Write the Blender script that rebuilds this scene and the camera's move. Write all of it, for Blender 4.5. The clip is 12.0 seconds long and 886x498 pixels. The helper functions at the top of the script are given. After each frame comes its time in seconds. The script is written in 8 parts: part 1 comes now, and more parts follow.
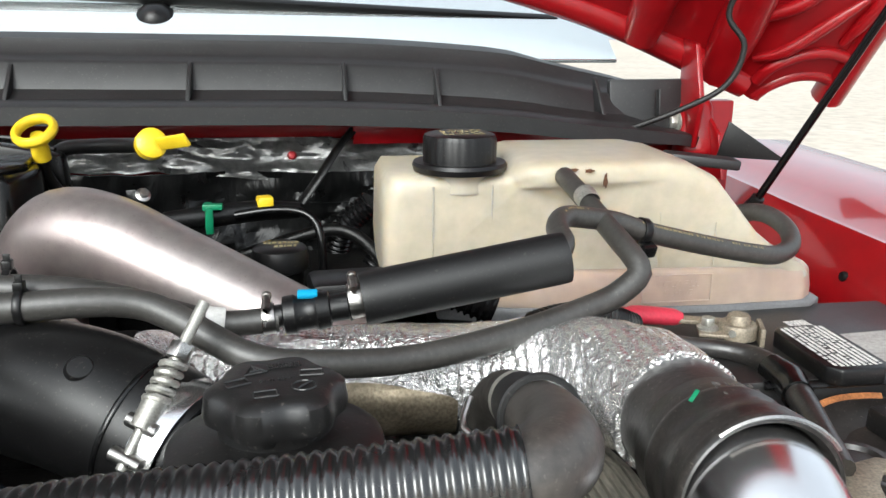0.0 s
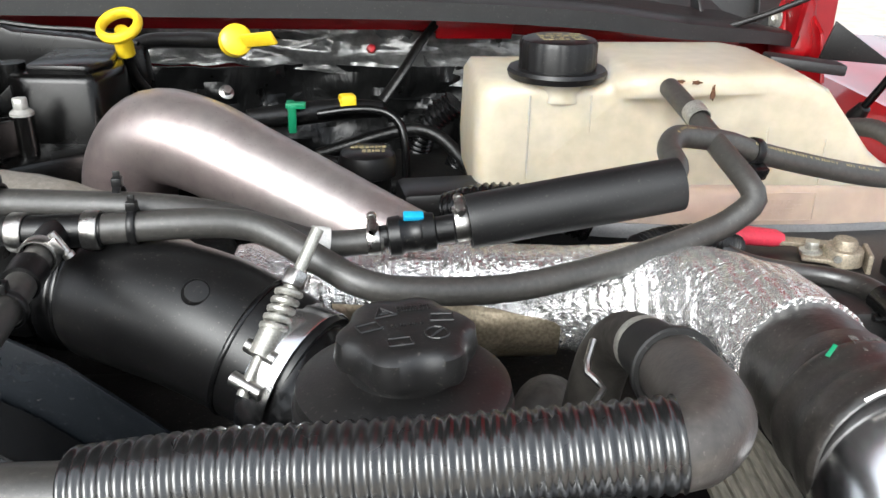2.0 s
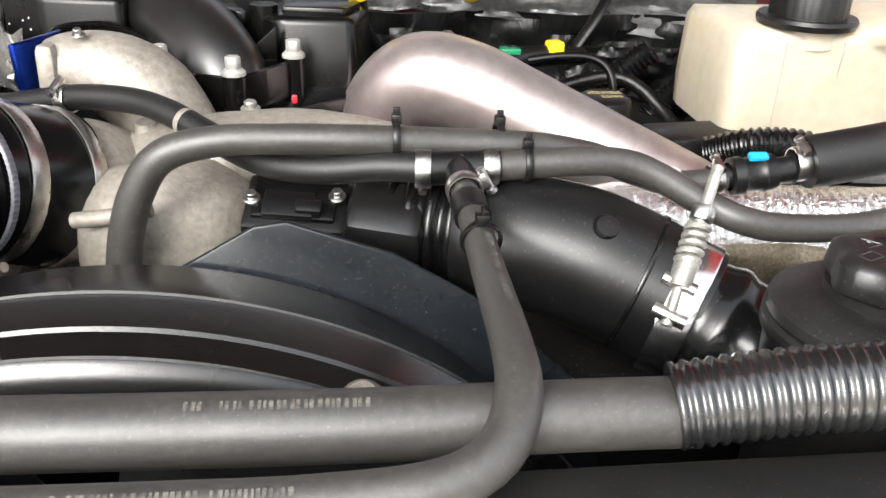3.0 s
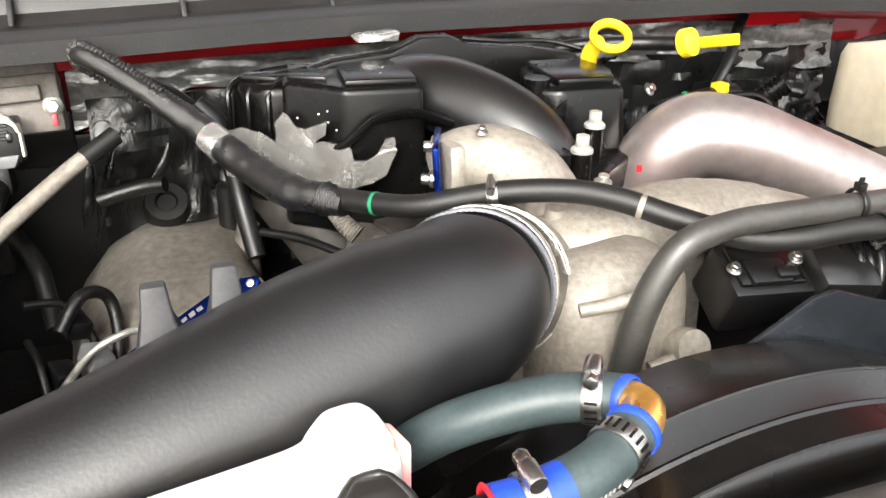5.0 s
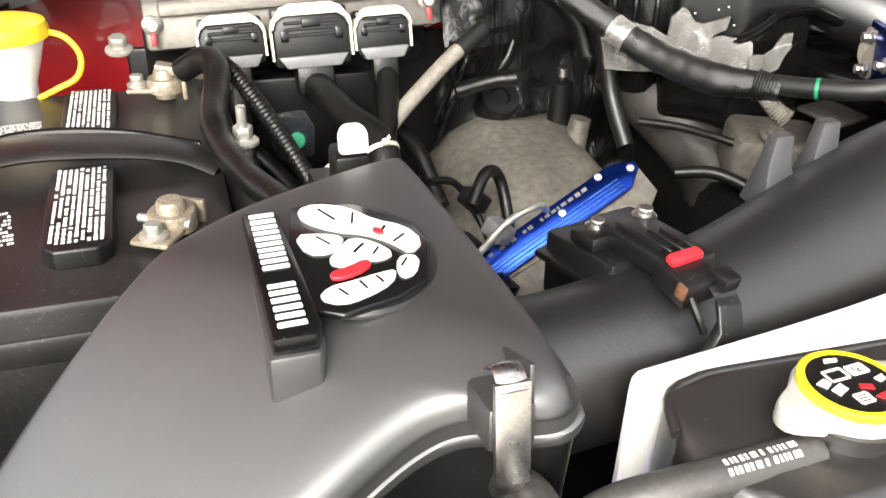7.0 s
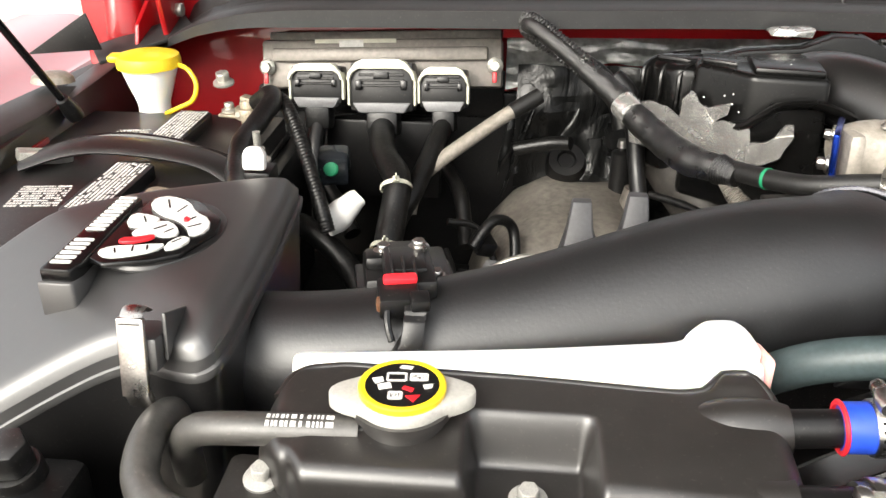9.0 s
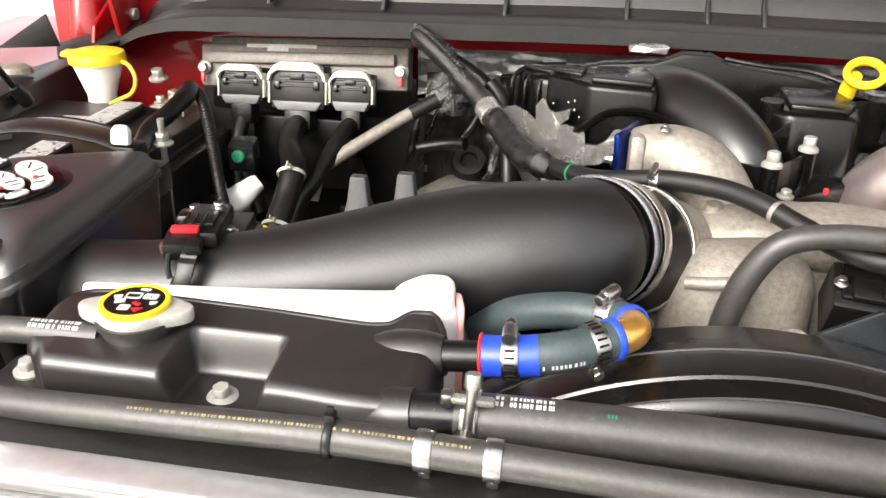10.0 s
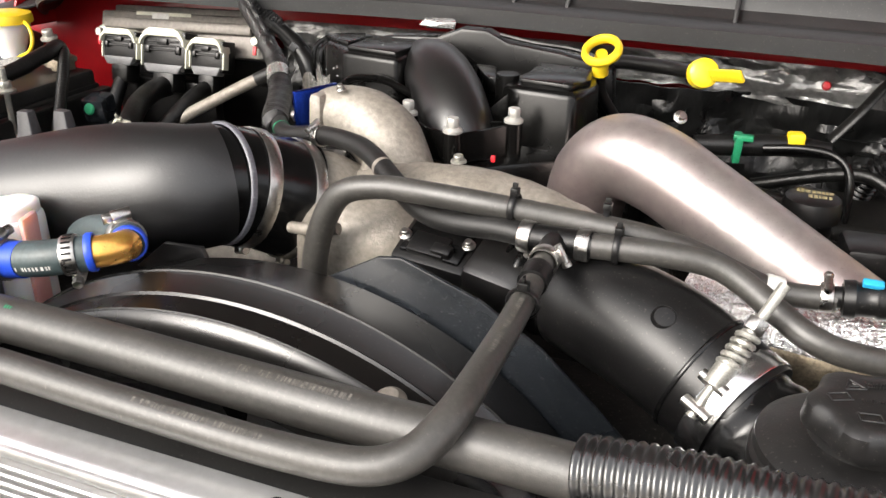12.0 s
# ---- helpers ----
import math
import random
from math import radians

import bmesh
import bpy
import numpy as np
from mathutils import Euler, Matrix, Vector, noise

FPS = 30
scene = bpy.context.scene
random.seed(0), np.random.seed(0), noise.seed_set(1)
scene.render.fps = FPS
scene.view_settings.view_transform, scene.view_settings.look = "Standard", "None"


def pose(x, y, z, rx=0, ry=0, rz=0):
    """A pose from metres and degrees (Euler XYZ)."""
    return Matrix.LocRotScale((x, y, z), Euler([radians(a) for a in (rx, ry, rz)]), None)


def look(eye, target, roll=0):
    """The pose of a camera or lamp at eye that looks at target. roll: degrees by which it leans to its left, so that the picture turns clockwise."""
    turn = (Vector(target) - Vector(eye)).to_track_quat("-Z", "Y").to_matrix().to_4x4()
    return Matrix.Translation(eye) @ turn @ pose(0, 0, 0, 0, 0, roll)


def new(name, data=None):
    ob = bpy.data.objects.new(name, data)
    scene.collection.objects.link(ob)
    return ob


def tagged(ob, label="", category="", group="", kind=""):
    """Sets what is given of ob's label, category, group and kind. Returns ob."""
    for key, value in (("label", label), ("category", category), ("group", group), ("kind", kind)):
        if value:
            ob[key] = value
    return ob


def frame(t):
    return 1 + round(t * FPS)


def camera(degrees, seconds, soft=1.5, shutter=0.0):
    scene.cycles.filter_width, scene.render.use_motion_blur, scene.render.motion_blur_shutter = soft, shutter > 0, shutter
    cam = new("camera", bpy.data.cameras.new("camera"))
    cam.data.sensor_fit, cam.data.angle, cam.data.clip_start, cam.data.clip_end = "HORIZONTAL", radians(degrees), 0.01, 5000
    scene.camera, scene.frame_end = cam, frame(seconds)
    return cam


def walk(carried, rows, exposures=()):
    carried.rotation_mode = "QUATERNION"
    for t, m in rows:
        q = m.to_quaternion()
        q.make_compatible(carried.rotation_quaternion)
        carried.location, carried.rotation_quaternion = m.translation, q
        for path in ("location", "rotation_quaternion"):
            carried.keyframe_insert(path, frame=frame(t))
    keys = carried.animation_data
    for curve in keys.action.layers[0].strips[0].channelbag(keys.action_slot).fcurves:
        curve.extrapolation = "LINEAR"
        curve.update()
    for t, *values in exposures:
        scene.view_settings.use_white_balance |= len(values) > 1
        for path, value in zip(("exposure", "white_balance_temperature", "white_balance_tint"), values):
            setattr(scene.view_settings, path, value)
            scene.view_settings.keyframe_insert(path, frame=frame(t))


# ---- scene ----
cam = camera(55.2, 12.0)
PATH = [
    (0, (0.038, 0.04, 1.56), (0.332, 1.945, 1.03), 0.5),
    (0.5, (0.088, 0.074, 1.568), (0.348, 1.936, 0.885), -0.2),
    (1, (0.089, 0.092, 1.572), (0.31, 1.932, 0.821), 0.4),
    (1.5, (0.074, 0.08, 1.579), (0.26, 1.913, 0.801), 0.7),
    (2, (0.001, 0.069, 1.584), (0.182, 1.889, 0.775), 1.1),
    (2.5, (-0.121, 0.061, 1.594), (0.081, 1.86, 0.743), 2.0),
    (3, (-0.238, 0.072, 1.576), (-0.005, 1.841, 0.673), 2.1),
    (3.5, (-0.35, 0.085, 1.576), (-0.092, 1.846, 0.664), 3.0),
    (3.7, (-0.393, 0.096, 1.582), (-0.128, 1.848, 0.654), 2.7),
    (5.3, (-0.735, 0.158, 1.633), (0.005, 1.795, 0.753), -0.0),
    (5.5, (-0.797, 0.168, 1.632), (-0.008, 1.772, 0.733), -0.2),
    (6, (-0.911, 0.188, 1.618), (-0.11, 1.755, 0.669), 0.8),
    (6.5, (-0.99, 0.197, 1.607), (-0.291, 1.781, 0.606), 1.8),
    (6.7, (-1.003, 0.191, 1.607), (-0.355, 1.79, 0.596), 1.9),
    (8.3, (-0.826, 0.089, 1.631), (-0.768, 1.849, 0.685), 1.1),
    (8.5, (-0.787, 0.081, 1.63), (-0.796, 1.85, 0.696), 0.9),
    (9, (-0.705, 0.039, 1.639), (-0.853, 1.821, 0.743), 0.5),
    (9.5, (-0.59, -0.024, 1.644), (-0.819, 1.763, 0.774), 1.0),
    (10, (-0.493, -0.046, 1.653), (-0.78, 1.737, 0.795), 1.4),
    (10.5, (-0.362, -0.04, 1.655), (-0.756, 1.731, 0.813), 2.4),
    (11, (-0.223, -0.012, 1.646), (-0.718, 1.733, 0.803), 3.0),
    (11.5, (-0.14, 0.011, 1.64), (-0.693, 1.731, 0.782), 2.3),
    (12, (-0.06, 0.008, 1.639), (-0.691, 1.699, 0.777), 1.3),
]
walk(cam, [(t, look(eye, target, roll)) for t, eye, target, roll in PATH],
     [(0.0, 0.1, 6000, 4), (1.5, 0.19, 5950, 5), (3.0, 0.8, 6300, 8), (3.7, 0.97, 6400, 9), (5.5, 1.13, 6550, 7), (7.0, 1.14, 6550, 7), (8.5, 0.86, 6650, 8), (9.0, 0.88, 6650, 7), (10.5, 0.66, 6600, 10), (11.0, 0.61, 6600, 10), (12.0, 0.62, 6600, 10)])

# ---- light: bright overcast daylight round an open bonnet ----
world = bpy.data.worlds.new("daylight")
scene.world = world
world.use_nodes = True
wn, wl = world.node_tree.nodes, world.node_tree.links
sky = wn.new("ShaderNodeTexSky")
sky.sky_type, sky.sun_disc = "NISHITA", False
sky.sun_elevation, sky.sun_rotation = radians(33), radians(208)
sky.air_density, sky.dust_density, sky.ozone_density = 1.0, 8.0, 1.0
pale = wn.new("ShaderNodeHueSaturation")  # thin cloud takes the blue out of the sky
pale.inputs["Saturation"].default_value = 0.4
wl.new(sky.outputs["Color"], pale.inputs["Color"])
cloud = wn.new("ShaderNodeMix")  # an even white overcast over it
cloud.data_type, cloud.blend_type = "RGBA", "ADD"
cloud.inputs["Factor"].default_value = 1.0
cloud.inputs["B"].default_value = (4.2, 4.2, 4.3, 1)
wl.new(pale.outputs["Color"], cloud.inputs["A"])
wl.new(cloud.outputs["Result"], wn["Background"].inputs["Color"])
wn["Background"].inputs["Strength"].default_value = 0.15
sun = new("sun", bpy.data.lights.new("sun", "SUN"))
sun.data.energy, sun.data.angle, sun.data.color = 1.9, radians(30), (1.0, 0.965, 0.92)
sun.matrix_world = look((-2.6, -4.6, 4.1), (0, 0.2, 0.6))


# ---- materials ----
def material(name, color, rough=0.5, metal=0.0, vary=0.15, scale=40.0, bump=0.0, bump_scale=400.0, color2=None, patch=0.5,
             coat=0.0, spec=0.5, island=0.0, rough_vary=0.1, transmission=0.0, subsurface=0.0, stretch=(1, 1, 1), alpha=1.0, ior=1.5, speck=0.0):
    m = bpy.data.materials.new(name)
    m.use_nodes = True
    n, l = m.node_tree.nodes, m.node_tree.links
    b = n["Principled BSDF"]
    b.inputs["Metallic"].default_value = metal
    b.inputs["Coat Weight"].default_value = coat
    b.inputs["Coat Roughness"].default_value = 0.06
    b.inputs["Specular IOR Level"].default_value = spec
    b.inputs["Transmission Weight"].default_value = transmission
    b.inputs["IOR"].default_value = ior
    if subsurface:
        b.inputs["Subsurface Weight"].default_value = subsurface
        b.inputs["Subsurface Radius"].default_value = (0.03, 0.022, 0.012)
        b.inputs["Subsurface Scale"].default_value = 0.6
    co = n.new("ShaderNodeTexCoord")
    mp = n.new("ShaderNodeMapping")
    mp.inputs["Scale"].default_value = stretch
    l.new(co.outputs["Object"], mp.inputs["Vector"])
    big, fine = n.new("ShaderNodeTexNoise"), n.new("ShaderNodeTexNoise")
    big.inputs["Scale"].default_value, big.inputs["Detail"].default_value = scale, 5
    fine.inputs["Scale"].default_value, fine.inputs["Detail"].default_value = scale * 9, 3
    for t in (big, fine):
        l.new(mp.outputs["Vector"], t.inputs["Vector"])
    ramp = n.new("ShaderNodeValToRGB")
    ramp.color_ramp.elements[0].position, ramp.color_ramp.elements[1].position = 0.5 - patch / 2, 0.5 + patch / 2
    c1 = color
    c2 = color2 or tuple(max(0.0, c * (1 - vary * 1.6)) for c in color)
    ramp.color_ramp.elements[0].color = (*c2, 1)
    ramp.color_ramp.elements[1].color = (*c1, 1)
    l.new(big.outputs["Fac"], ramp.inputs["Fac"])
    mix = n.new("ShaderNodeMix")
    mix.data_type, mix.blend_type = "RGBA", "OVERLAY"
    mix.inputs["Factor"].default_value = min(1.0, vary * 2)
    l.new(ramp.outputs["Color"], mix.inputs["A"])
    l.new(fine.outputs["Fac"], mix.inputs["B"])
    top = mix.outputs["Result"]
    if speck:  # dust specks and pale scuffs
        sn, sr, sm = n.new("ShaderNodeTexNoise"), n.new("ShaderNodeValToRGB"), n.new("ShaderNodeMix")
        sn.inputs["Scale"].default_value, sn.inputs["Detail"].default_value = 480, 5
        l.new(mp.outputs["Vector"], sn.inputs["Vector"])
        sr.color_ramp.elements[0].position, sr.color_ramp.elements[1].position = 0.62, 0.74
        sr.color_ramp.elements[1].color = (speck, speck, speck, 1)
        l.new(sn.outputs["Fac"], sr.inputs["Fac"])
        sm.data_type = "RGBA"
        sm.inputs["B"].default_value = (0.16, 0.145, 0.125, 1)
        l.new(sr.outputs["Color"], sm.inputs["Factor"])
        l.new(top, sm.inputs["A"])
        top = sm.outputs["Result"]
    l.new(top, b.inputs["Base Color"])
    mr = n.new("ShaderNodeMapRange")
    mr.inputs["To Min"].default_value, mr.inputs["To Max"].default_value = max(0.02, rough - rough_vary), min(1.0, rough + rough_vary)
    l.new(big.outputs["Fac"], mr.inputs["Value"])
    l.new(mr.outputs["Result"], b.inputs["Roughness"])
    if bump:
        bt = n.new("ShaderNodeTexNoise")
        bt.inputs["Scale"].default_value, bt.inputs["Detail"].default_value = bump_scale, 4
        l.new(mp.outputs["Vector"], bt.inputs["Vector"])
        bp = n.new("ShaderNodeBump")
        bp.inputs["Strength"].default_value, bp.inputs["Distance"].default_value = bump, 0.001
        l.new(bt.outputs["Fac"], bp.inputs["Height"])
        l.new(bp.outputs["Normal"], b.inputs["Normal"])
    return m


def add_bump(m, kind, scale, strength, distance, stretch=(1, 1, 1), turn=(0, 0, 0)):
    """A second, coarser relief over a material's own."""
    n, l = m.node_tree.nodes, m.node_tree.links
    b = n["Principled BSDF"]
    co, mp = n.new("ShaderNodeTexCoord"), n.new("ShaderNodeMapping")
    mp.inputs["Scale"].default_value, mp.inputs["Rotation"].default_value = stretch, turn
    l.new(co.outputs["Object"], mp.inputs["Vector"])
    t = n.new({"wave": "ShaderNodeTexWave", "voronoi": "ShaderNodeTexVoronoi", "noise": "ShaderNodeTexNoise"}[kind])
    t.inputs["Scale"].default_value = scale
    if kind == "wave":
        t.inputs["Distortion"].default_value = 2.5
        t.inputs["Detail"].default_value = 2
        t.inputs["Detail Scale"].default_value = 3
    if kind == "noise":
        t.inputs["Detail"].default_value = 6
        t.inputs["Distortion"].default_value = 1.2
    l.new(mp.outputs["Vector"], t.inputs["Vector"])
    bp = n.new("ShaderNodeBump")
    bp.inputs["Strength"].default_value, bp.inputs["Distance"].default_value = strength, distance
    l.new(t.outputs["Distance" if kind == "voronoi" else "Fac"], bp.inputs["Height"])
    old = [k for k in l if k.to_socket == b.inputs["Normal"]]
    if old:
        l.new(old[0].from_socket, bp.inputs["Normal"])
    l.new(bp.outputs["Normal"], b.inputs["Normal"])
    return m


M = {}
M["black"] = material("black_plastic", (0.006, 0.0058, 0.006), 0.36, vary=0.25, scale=25, bump=0.06, bump_scale=900, rough_vary=0.08, speck=0.25, spec=0.4)
M["black_satin"] = material("satin_black_plastic", (0.0048, 0.0045, 0.0046), 0.36, vary=0.2, scale=14, bump=0.05, bump_scale=1500, rough_vary=0.06, spec=0.5, speck=0.18, ior=1.75)
M["black_dusty"] = material("dusty_black_plastic", (0.0125, 0.0118, 0.0115), 0.40, vary=0.3, scale=18, bump=0.1, bump_scale=700, color2=(0.005, 0.0048, 0.0048), speck=0.4, ior=1.6)
M["cover_black"] = material("oily_black_plastic", (0.0032, 0.0031, 0.003), 0.27, vary=0.25, scale=16, bump=0.06, bump_scale=700, rough_vary=0.12, spec=0.32, speck=0.12)
M["black_gloss"] = material("glossy_black_plastic", (0.004, 0.004, 0.0042), 0.22, vary=0.2, scale=20, rough_vary=0.07, speck=0.12, spec=0.4)
M["grey_black"] = material("grey_black_plastic", (0.013, 0.013, 0.0137), 0.52, vary=0.25, scale=9, bump=0.1, bump_scale=900, color2=(0.009, 0.009, 0.0092), speck=0.3, spec=0.7)
M["zinc"] = material("pale_zinc_bolt", (0.46, 0.45, 0.42), 0.42, metal=0.35, vary=0.15, scale=120, bump=0.1)
M["peg"] = material("faded_grey_plastic", (0.045, 0.045, 0.048), 0.5, vary=0.2, scale=40, bump=0.1)
M["scuffed"] = material("scuffed_brown_rubber", (0.026, 0.0225, 0.020), 0.38, vary=0.5, scale=45, bump=0.3, bump_scale=260, color2=(0.011, 0.010, 0.0092), patch=0.35, speck=0.6, ior=1.75)
M["rubber_brown"] = material("brown_moulded_rubber", (0.062, 0.054, 0.047), 0.42, vary=0.35, scale=26, bump=0.15, bump_scale=700, color2=(0.035, 0.031, 0.028), speck=0.4, spec=0.7)
M["tray"] = material("dusty_brown_tray", (0.028, 0.024, 0.022), 0.33, vary=0.4, scale=20, bump=0.1, speck=0.5)
M["liner"] = material("dark_felt_liner", (0.045, 0.044, 0.044), 0.9, vary=0.3, scale=20, bump=0.4, bump_scale=300)
M["orangewear"] = material("worn_orange_edge", (0.42, 0.16, 0.05), 0.7, vary=0.4, scale=60, bump=0.3)
M["tube_black"] = material("grained_black_plastic", (0.007, 0.007, 0.0076), 0.42, vary=0.2, scale=14, bump=0.14, bump_scale=420, rough_vary=0.05, spec=0.5, speck=0.1, ior=1.7)
M["tank_black"] = material("moulded_black_plastic", (0.019, 0.0168, 0.0155), 0.40, vary=0.25, scale=11, bump=0.06, bump_scale=1300, rough_vary=0.08, spec=0.5, speck=0.2, ior=1.75)
M["box_black"] = material("smooth_black_plastic", (0.015, 0.0145, 0.0145), 0.47, vary=0.2, scale=10, bump=0.05, bump_scale=1200, rough_vary=0.05, spec=0.5, speck=0.12, ior=2.1)
M["shroud_black"] = material("brown_black_plastic", (0.0046, 0.0038, 0.0035), 0.27, vary=0.3, scale=9, bump=0.06, bump_scale=900, spec=0.75, rough_vary=0.06, speck=0.12)
M["shroud_plate"] = material("blue_black_plastic", (0.012, 0.0145, 0.018), 0.26, vary=0.25, scale=12, bump=0.05, speck=0.25, spec=0.7)
M["rubber"] = material("rubber_hose", (0.042, 0.039, 0.035), 0.46, vary=0.3, scale=30, bump=0.12, bump_scale=1200, color2=(0.028, 0.0265, 0.024), speck=0.3, spec=0.8)
M["sleeve"] = material("shiny_corrugated_plastic", (0.008, 0.008, 0.0082), 0.27, vary=0.2, scale=30, rough_vary=0.08, speck=0.15, ior=1.9)
M["rubber_dark"] = material("dark_rubber", (0.007, 0.0067, 0.0064), 0.52, vary=0.25, scale=30, bump=0.1, bump_scale=1200, speck=0.25)
M["foam"] = material("foam_sleeve", (0.006, 0.006, 0.0063), 0.48, vary=0.15, scale=40, bump=0.06, bump_scale=1600, speck=0.15)
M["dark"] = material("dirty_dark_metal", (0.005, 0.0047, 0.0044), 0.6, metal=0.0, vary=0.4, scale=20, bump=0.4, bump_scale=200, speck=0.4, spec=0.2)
M["red"] = material("red_car_paint", (0.27, 0.002, 0.005), 0.42, vary=0.1, scale=5, coat=0.6, rough_vary=0.05, spec=0.25)
M["red_wing"] = material("polished_red_car_paint", (0.30, 0.003, 0.006), 0.30, vary=0.1, scale=5, coat=1.0, rough_vary=0.05, spec=0.5, ior=1.8)
M["cast"] = material("cast_aluminium", (0.30, 0.275, 0.24), 0.5, metal=0.3, vary=0.25, scale=22, bump=0.45, bump_scale=420, color2=(0.21, 0.185, 0.155), speck=0.25)
M["cast_dirty"] = material("grimy_cast_aluminium", (0.145, 0.132, 0.115), 0.6, metal=0.25, vary=0.35, scale=14, bump=0.4, bump_scale=220, color2=(0.085, 0.075, 0.064))
M["cast_dark"] = material("oily_cast_metal", (0.05, 0.045, 0.039), 0.55, metal=0.3, vary=0.4, scale=16, bump=0.4, bump_scale=220, color2=(0.018, 0.016, 0.014))
# pinkish color2 paints in the red bonnet's reflection on the bare metal
M["pipe"] = material("dull_aluminium_pipe", (0.46, 0.43, 0.41), 0.36, metal=0.8, vary=0.12, scale=9, bump=0.10, bump_scale=900, color2=(0.36, 0.27, 0.265), rough_vary=0.06, speck=0.4, patch=0.5)
add_bump(M["pipe"], "noise", 60, 0.12, 0.002)
M["polished"] = material("polished_aluminium", (0.86, 0.86, 0.87), 0.22, metal=1.0, vary=0.05, scale=20, rough_vary=0.03)
M["steel"] = material("zinc_plated_steel", (0.62, 0.6, 0.57), 0.3, metal=1.0, vary=0.2, scale=80, bump=0.1)
M["steel_dull"] = material("dull_zinc_steel", (0.52, 0.51, 0.46), 0.42, metal=0.7, vary=0.25, scale=90, bump=0.2)
M["lead"] = material("tarnished_terminal_metal", (0.33, 0.28, 0.21), 0.5, metal=0.5, vary=0.4, scale=60, bump=0.4, color2=(0.20, 0.17, 0.13), speck=0.4)
M["foil"] = material("heat_wrap_foil", (0.95, 0.945, 0.93), 0.18, metal=0.84, vary=0.05, scale=60, rough_vary=0.08)
add_bump(M["foil"], "noise", 300, 0.75, 0.0022)
add_bump(M["foil"], "voronoi", 300, 0.45, 0.0012)
add_bump(M["foil"], "noise", 45, 0.5, 0.005)
add_bump(M["foil"], "wave", 42, 0.6, 0.0022, turn=(0, 0.1, 0.1))
# the same foil in dull brown: shade under the wrap put into the colour
M["foil_shaded"] = material("shaded_heat_foil", (0.34, 0.29, 0.21), 0.34, metal=0.8, vary=0.35, scale=50, bump=0.5, bump_scale=160, color2=(0.16, 0.13, 0.09))
M["foil_shield"] = material("crumpled_heat_shield", (0.62, 0.61, 0.59), 0.25, metal=0.75, vary=0.35, scale=60, bump=0.5, bump_scale=160, color2=(0.33, 0.32, 0.305))
add_bump(M["foil_shield"], "noise", 45, 0.4, 0.003)
M["mat"] = material("silver_insulation", (0.30, 0.30, 0.295), 0.30, metal=0.65, vary=0.3, scale=14, bump=0.3, bump_scale=90, color2=(0.10, 0.10, 0.10), rough_vary=0.12)
add_bump(M["mat"], "noise", 22, 0.6, 0.006, stretch=(0.6, 1, 1))
add_bump(M["mat"], "noise", 70, 0.5, 0.003, stretch=(0.4, 1, 1))
M["film"] = material("crumpled_black_film", (0.009, 0.0092, 0.0092), 0.3, metal=0.0, vary=0.4, scale=16, rough_vary=0.1, spec=0.3)
add_bump(M["film"], "noise", 14, 0.5, 0.012, stretch=(2.2, 2.2, 0.5))
M["tank"] = material("aged_translucent_plastic", (0.49, 0.445, 0.35), 0.34, vary=0.10, scale=8, subsurface=0.6, bump=0.04, color2=(0.40, 0.355, 0.27))
M["tank_stain"] = material("stained_translucent_plastic", (0.47, 0.39, 0.31), 0.34, vary=0.08, scale=7, patch=0.7, subsurface=0.5, color2=(0.40, 0.27, 0.225))
M["paper"] = material("worn_paper_label", (0.40, 0.385, 0.36), 0.6, vary=0.25, scale=30, color2=(0.24, 0.225, 0.21))
M["bottle"] = material("white_translucent_plastic", (0.84, 0.82, 0.80), 0.35, vary=0.05, scale=10, subsurface=0.5)
M["pink"] = material("pink_fluid_in_plastic", (0.86, 0.30, 0.27), 0.35, vary=0.1, scale=16, subsurface=0.5, color2=(0.9, 0.5, 0.46))
M["yellow"] = material("yellow_plastic", (0.85, 0.60, 0.02), 0.4, vary=0.08, scale=40, coat=0.2)
M["white"] = material("white_plastic", (0.78, 0.77, 0.74), 0.4, vary=0.1, scale=50)
M["cream"] = material("cream_connector_plastic", (0.62, 0.61, 0.5), 0.45, vary=0.15, scale=60)
M["grey"] = material("grey_plastic", (0.16, 0.16, 0.163), 0.45, vary=0.15, scale=60)
M["green"] = material("green_plastic", (0.015, 0.22, 0.1), 0.4, vary=0.1)
M["orange"] = material("orange_plastic", (0.50, 0.065, 0.014), 0.5, vary=0.15, scale=60)
M["redplastic"] = material("red_plastic", (0.70, 0.02, 0.03), 0.4, vary=0.1)
M["redrubber"] = material("red_rubber", (0.55, 0.03, 0.06), 0.5, vary=0.15)
M["cyan"] = material("cyan_plastic", (0.02, 0.32, 0.55), 0.4, vary=0.1)
M["blue"] = material("blue_anodised_metal", (0.006, 0.028, 0.24), 0.24, metal=0.9, vary=0.2, scale=30)
M["blue_worn"] = material("worn_blue_metal", (0.06, 0.17, 0.55), 0.3, metal=0.8, vary=0.2, scale=30)
M["bluepaint"] = material("blue_silicone", (0.02, 0.07, 0.55), 0.4, vary=0.15)
M["teal"] = material("grey_teal_silicone", (0.048, 0.068, 0.071), 0.45, vary=0.2, scale=40, bump=0.15)
M["gold"] = material("gold_anodised_metal", (0.92, 0.55, 0.12), 0.3, metal=0.85, vary=0.15, scale=60, color2=(0.86, 0.42, 0.12))
M["label"] = material("printed_white", (0.70, 0.69, 0.66), 0.5, vary=0.2, scale=200)
M["ink"] = material("faded_hose_print", (0.15, 0.14, 0.125), 0.6, vary=0.5, scale=300)
M["goldink"] = material("tan_print", (0.38, 0.32, 0.17), 0.5, vary=0.4, scale=200)
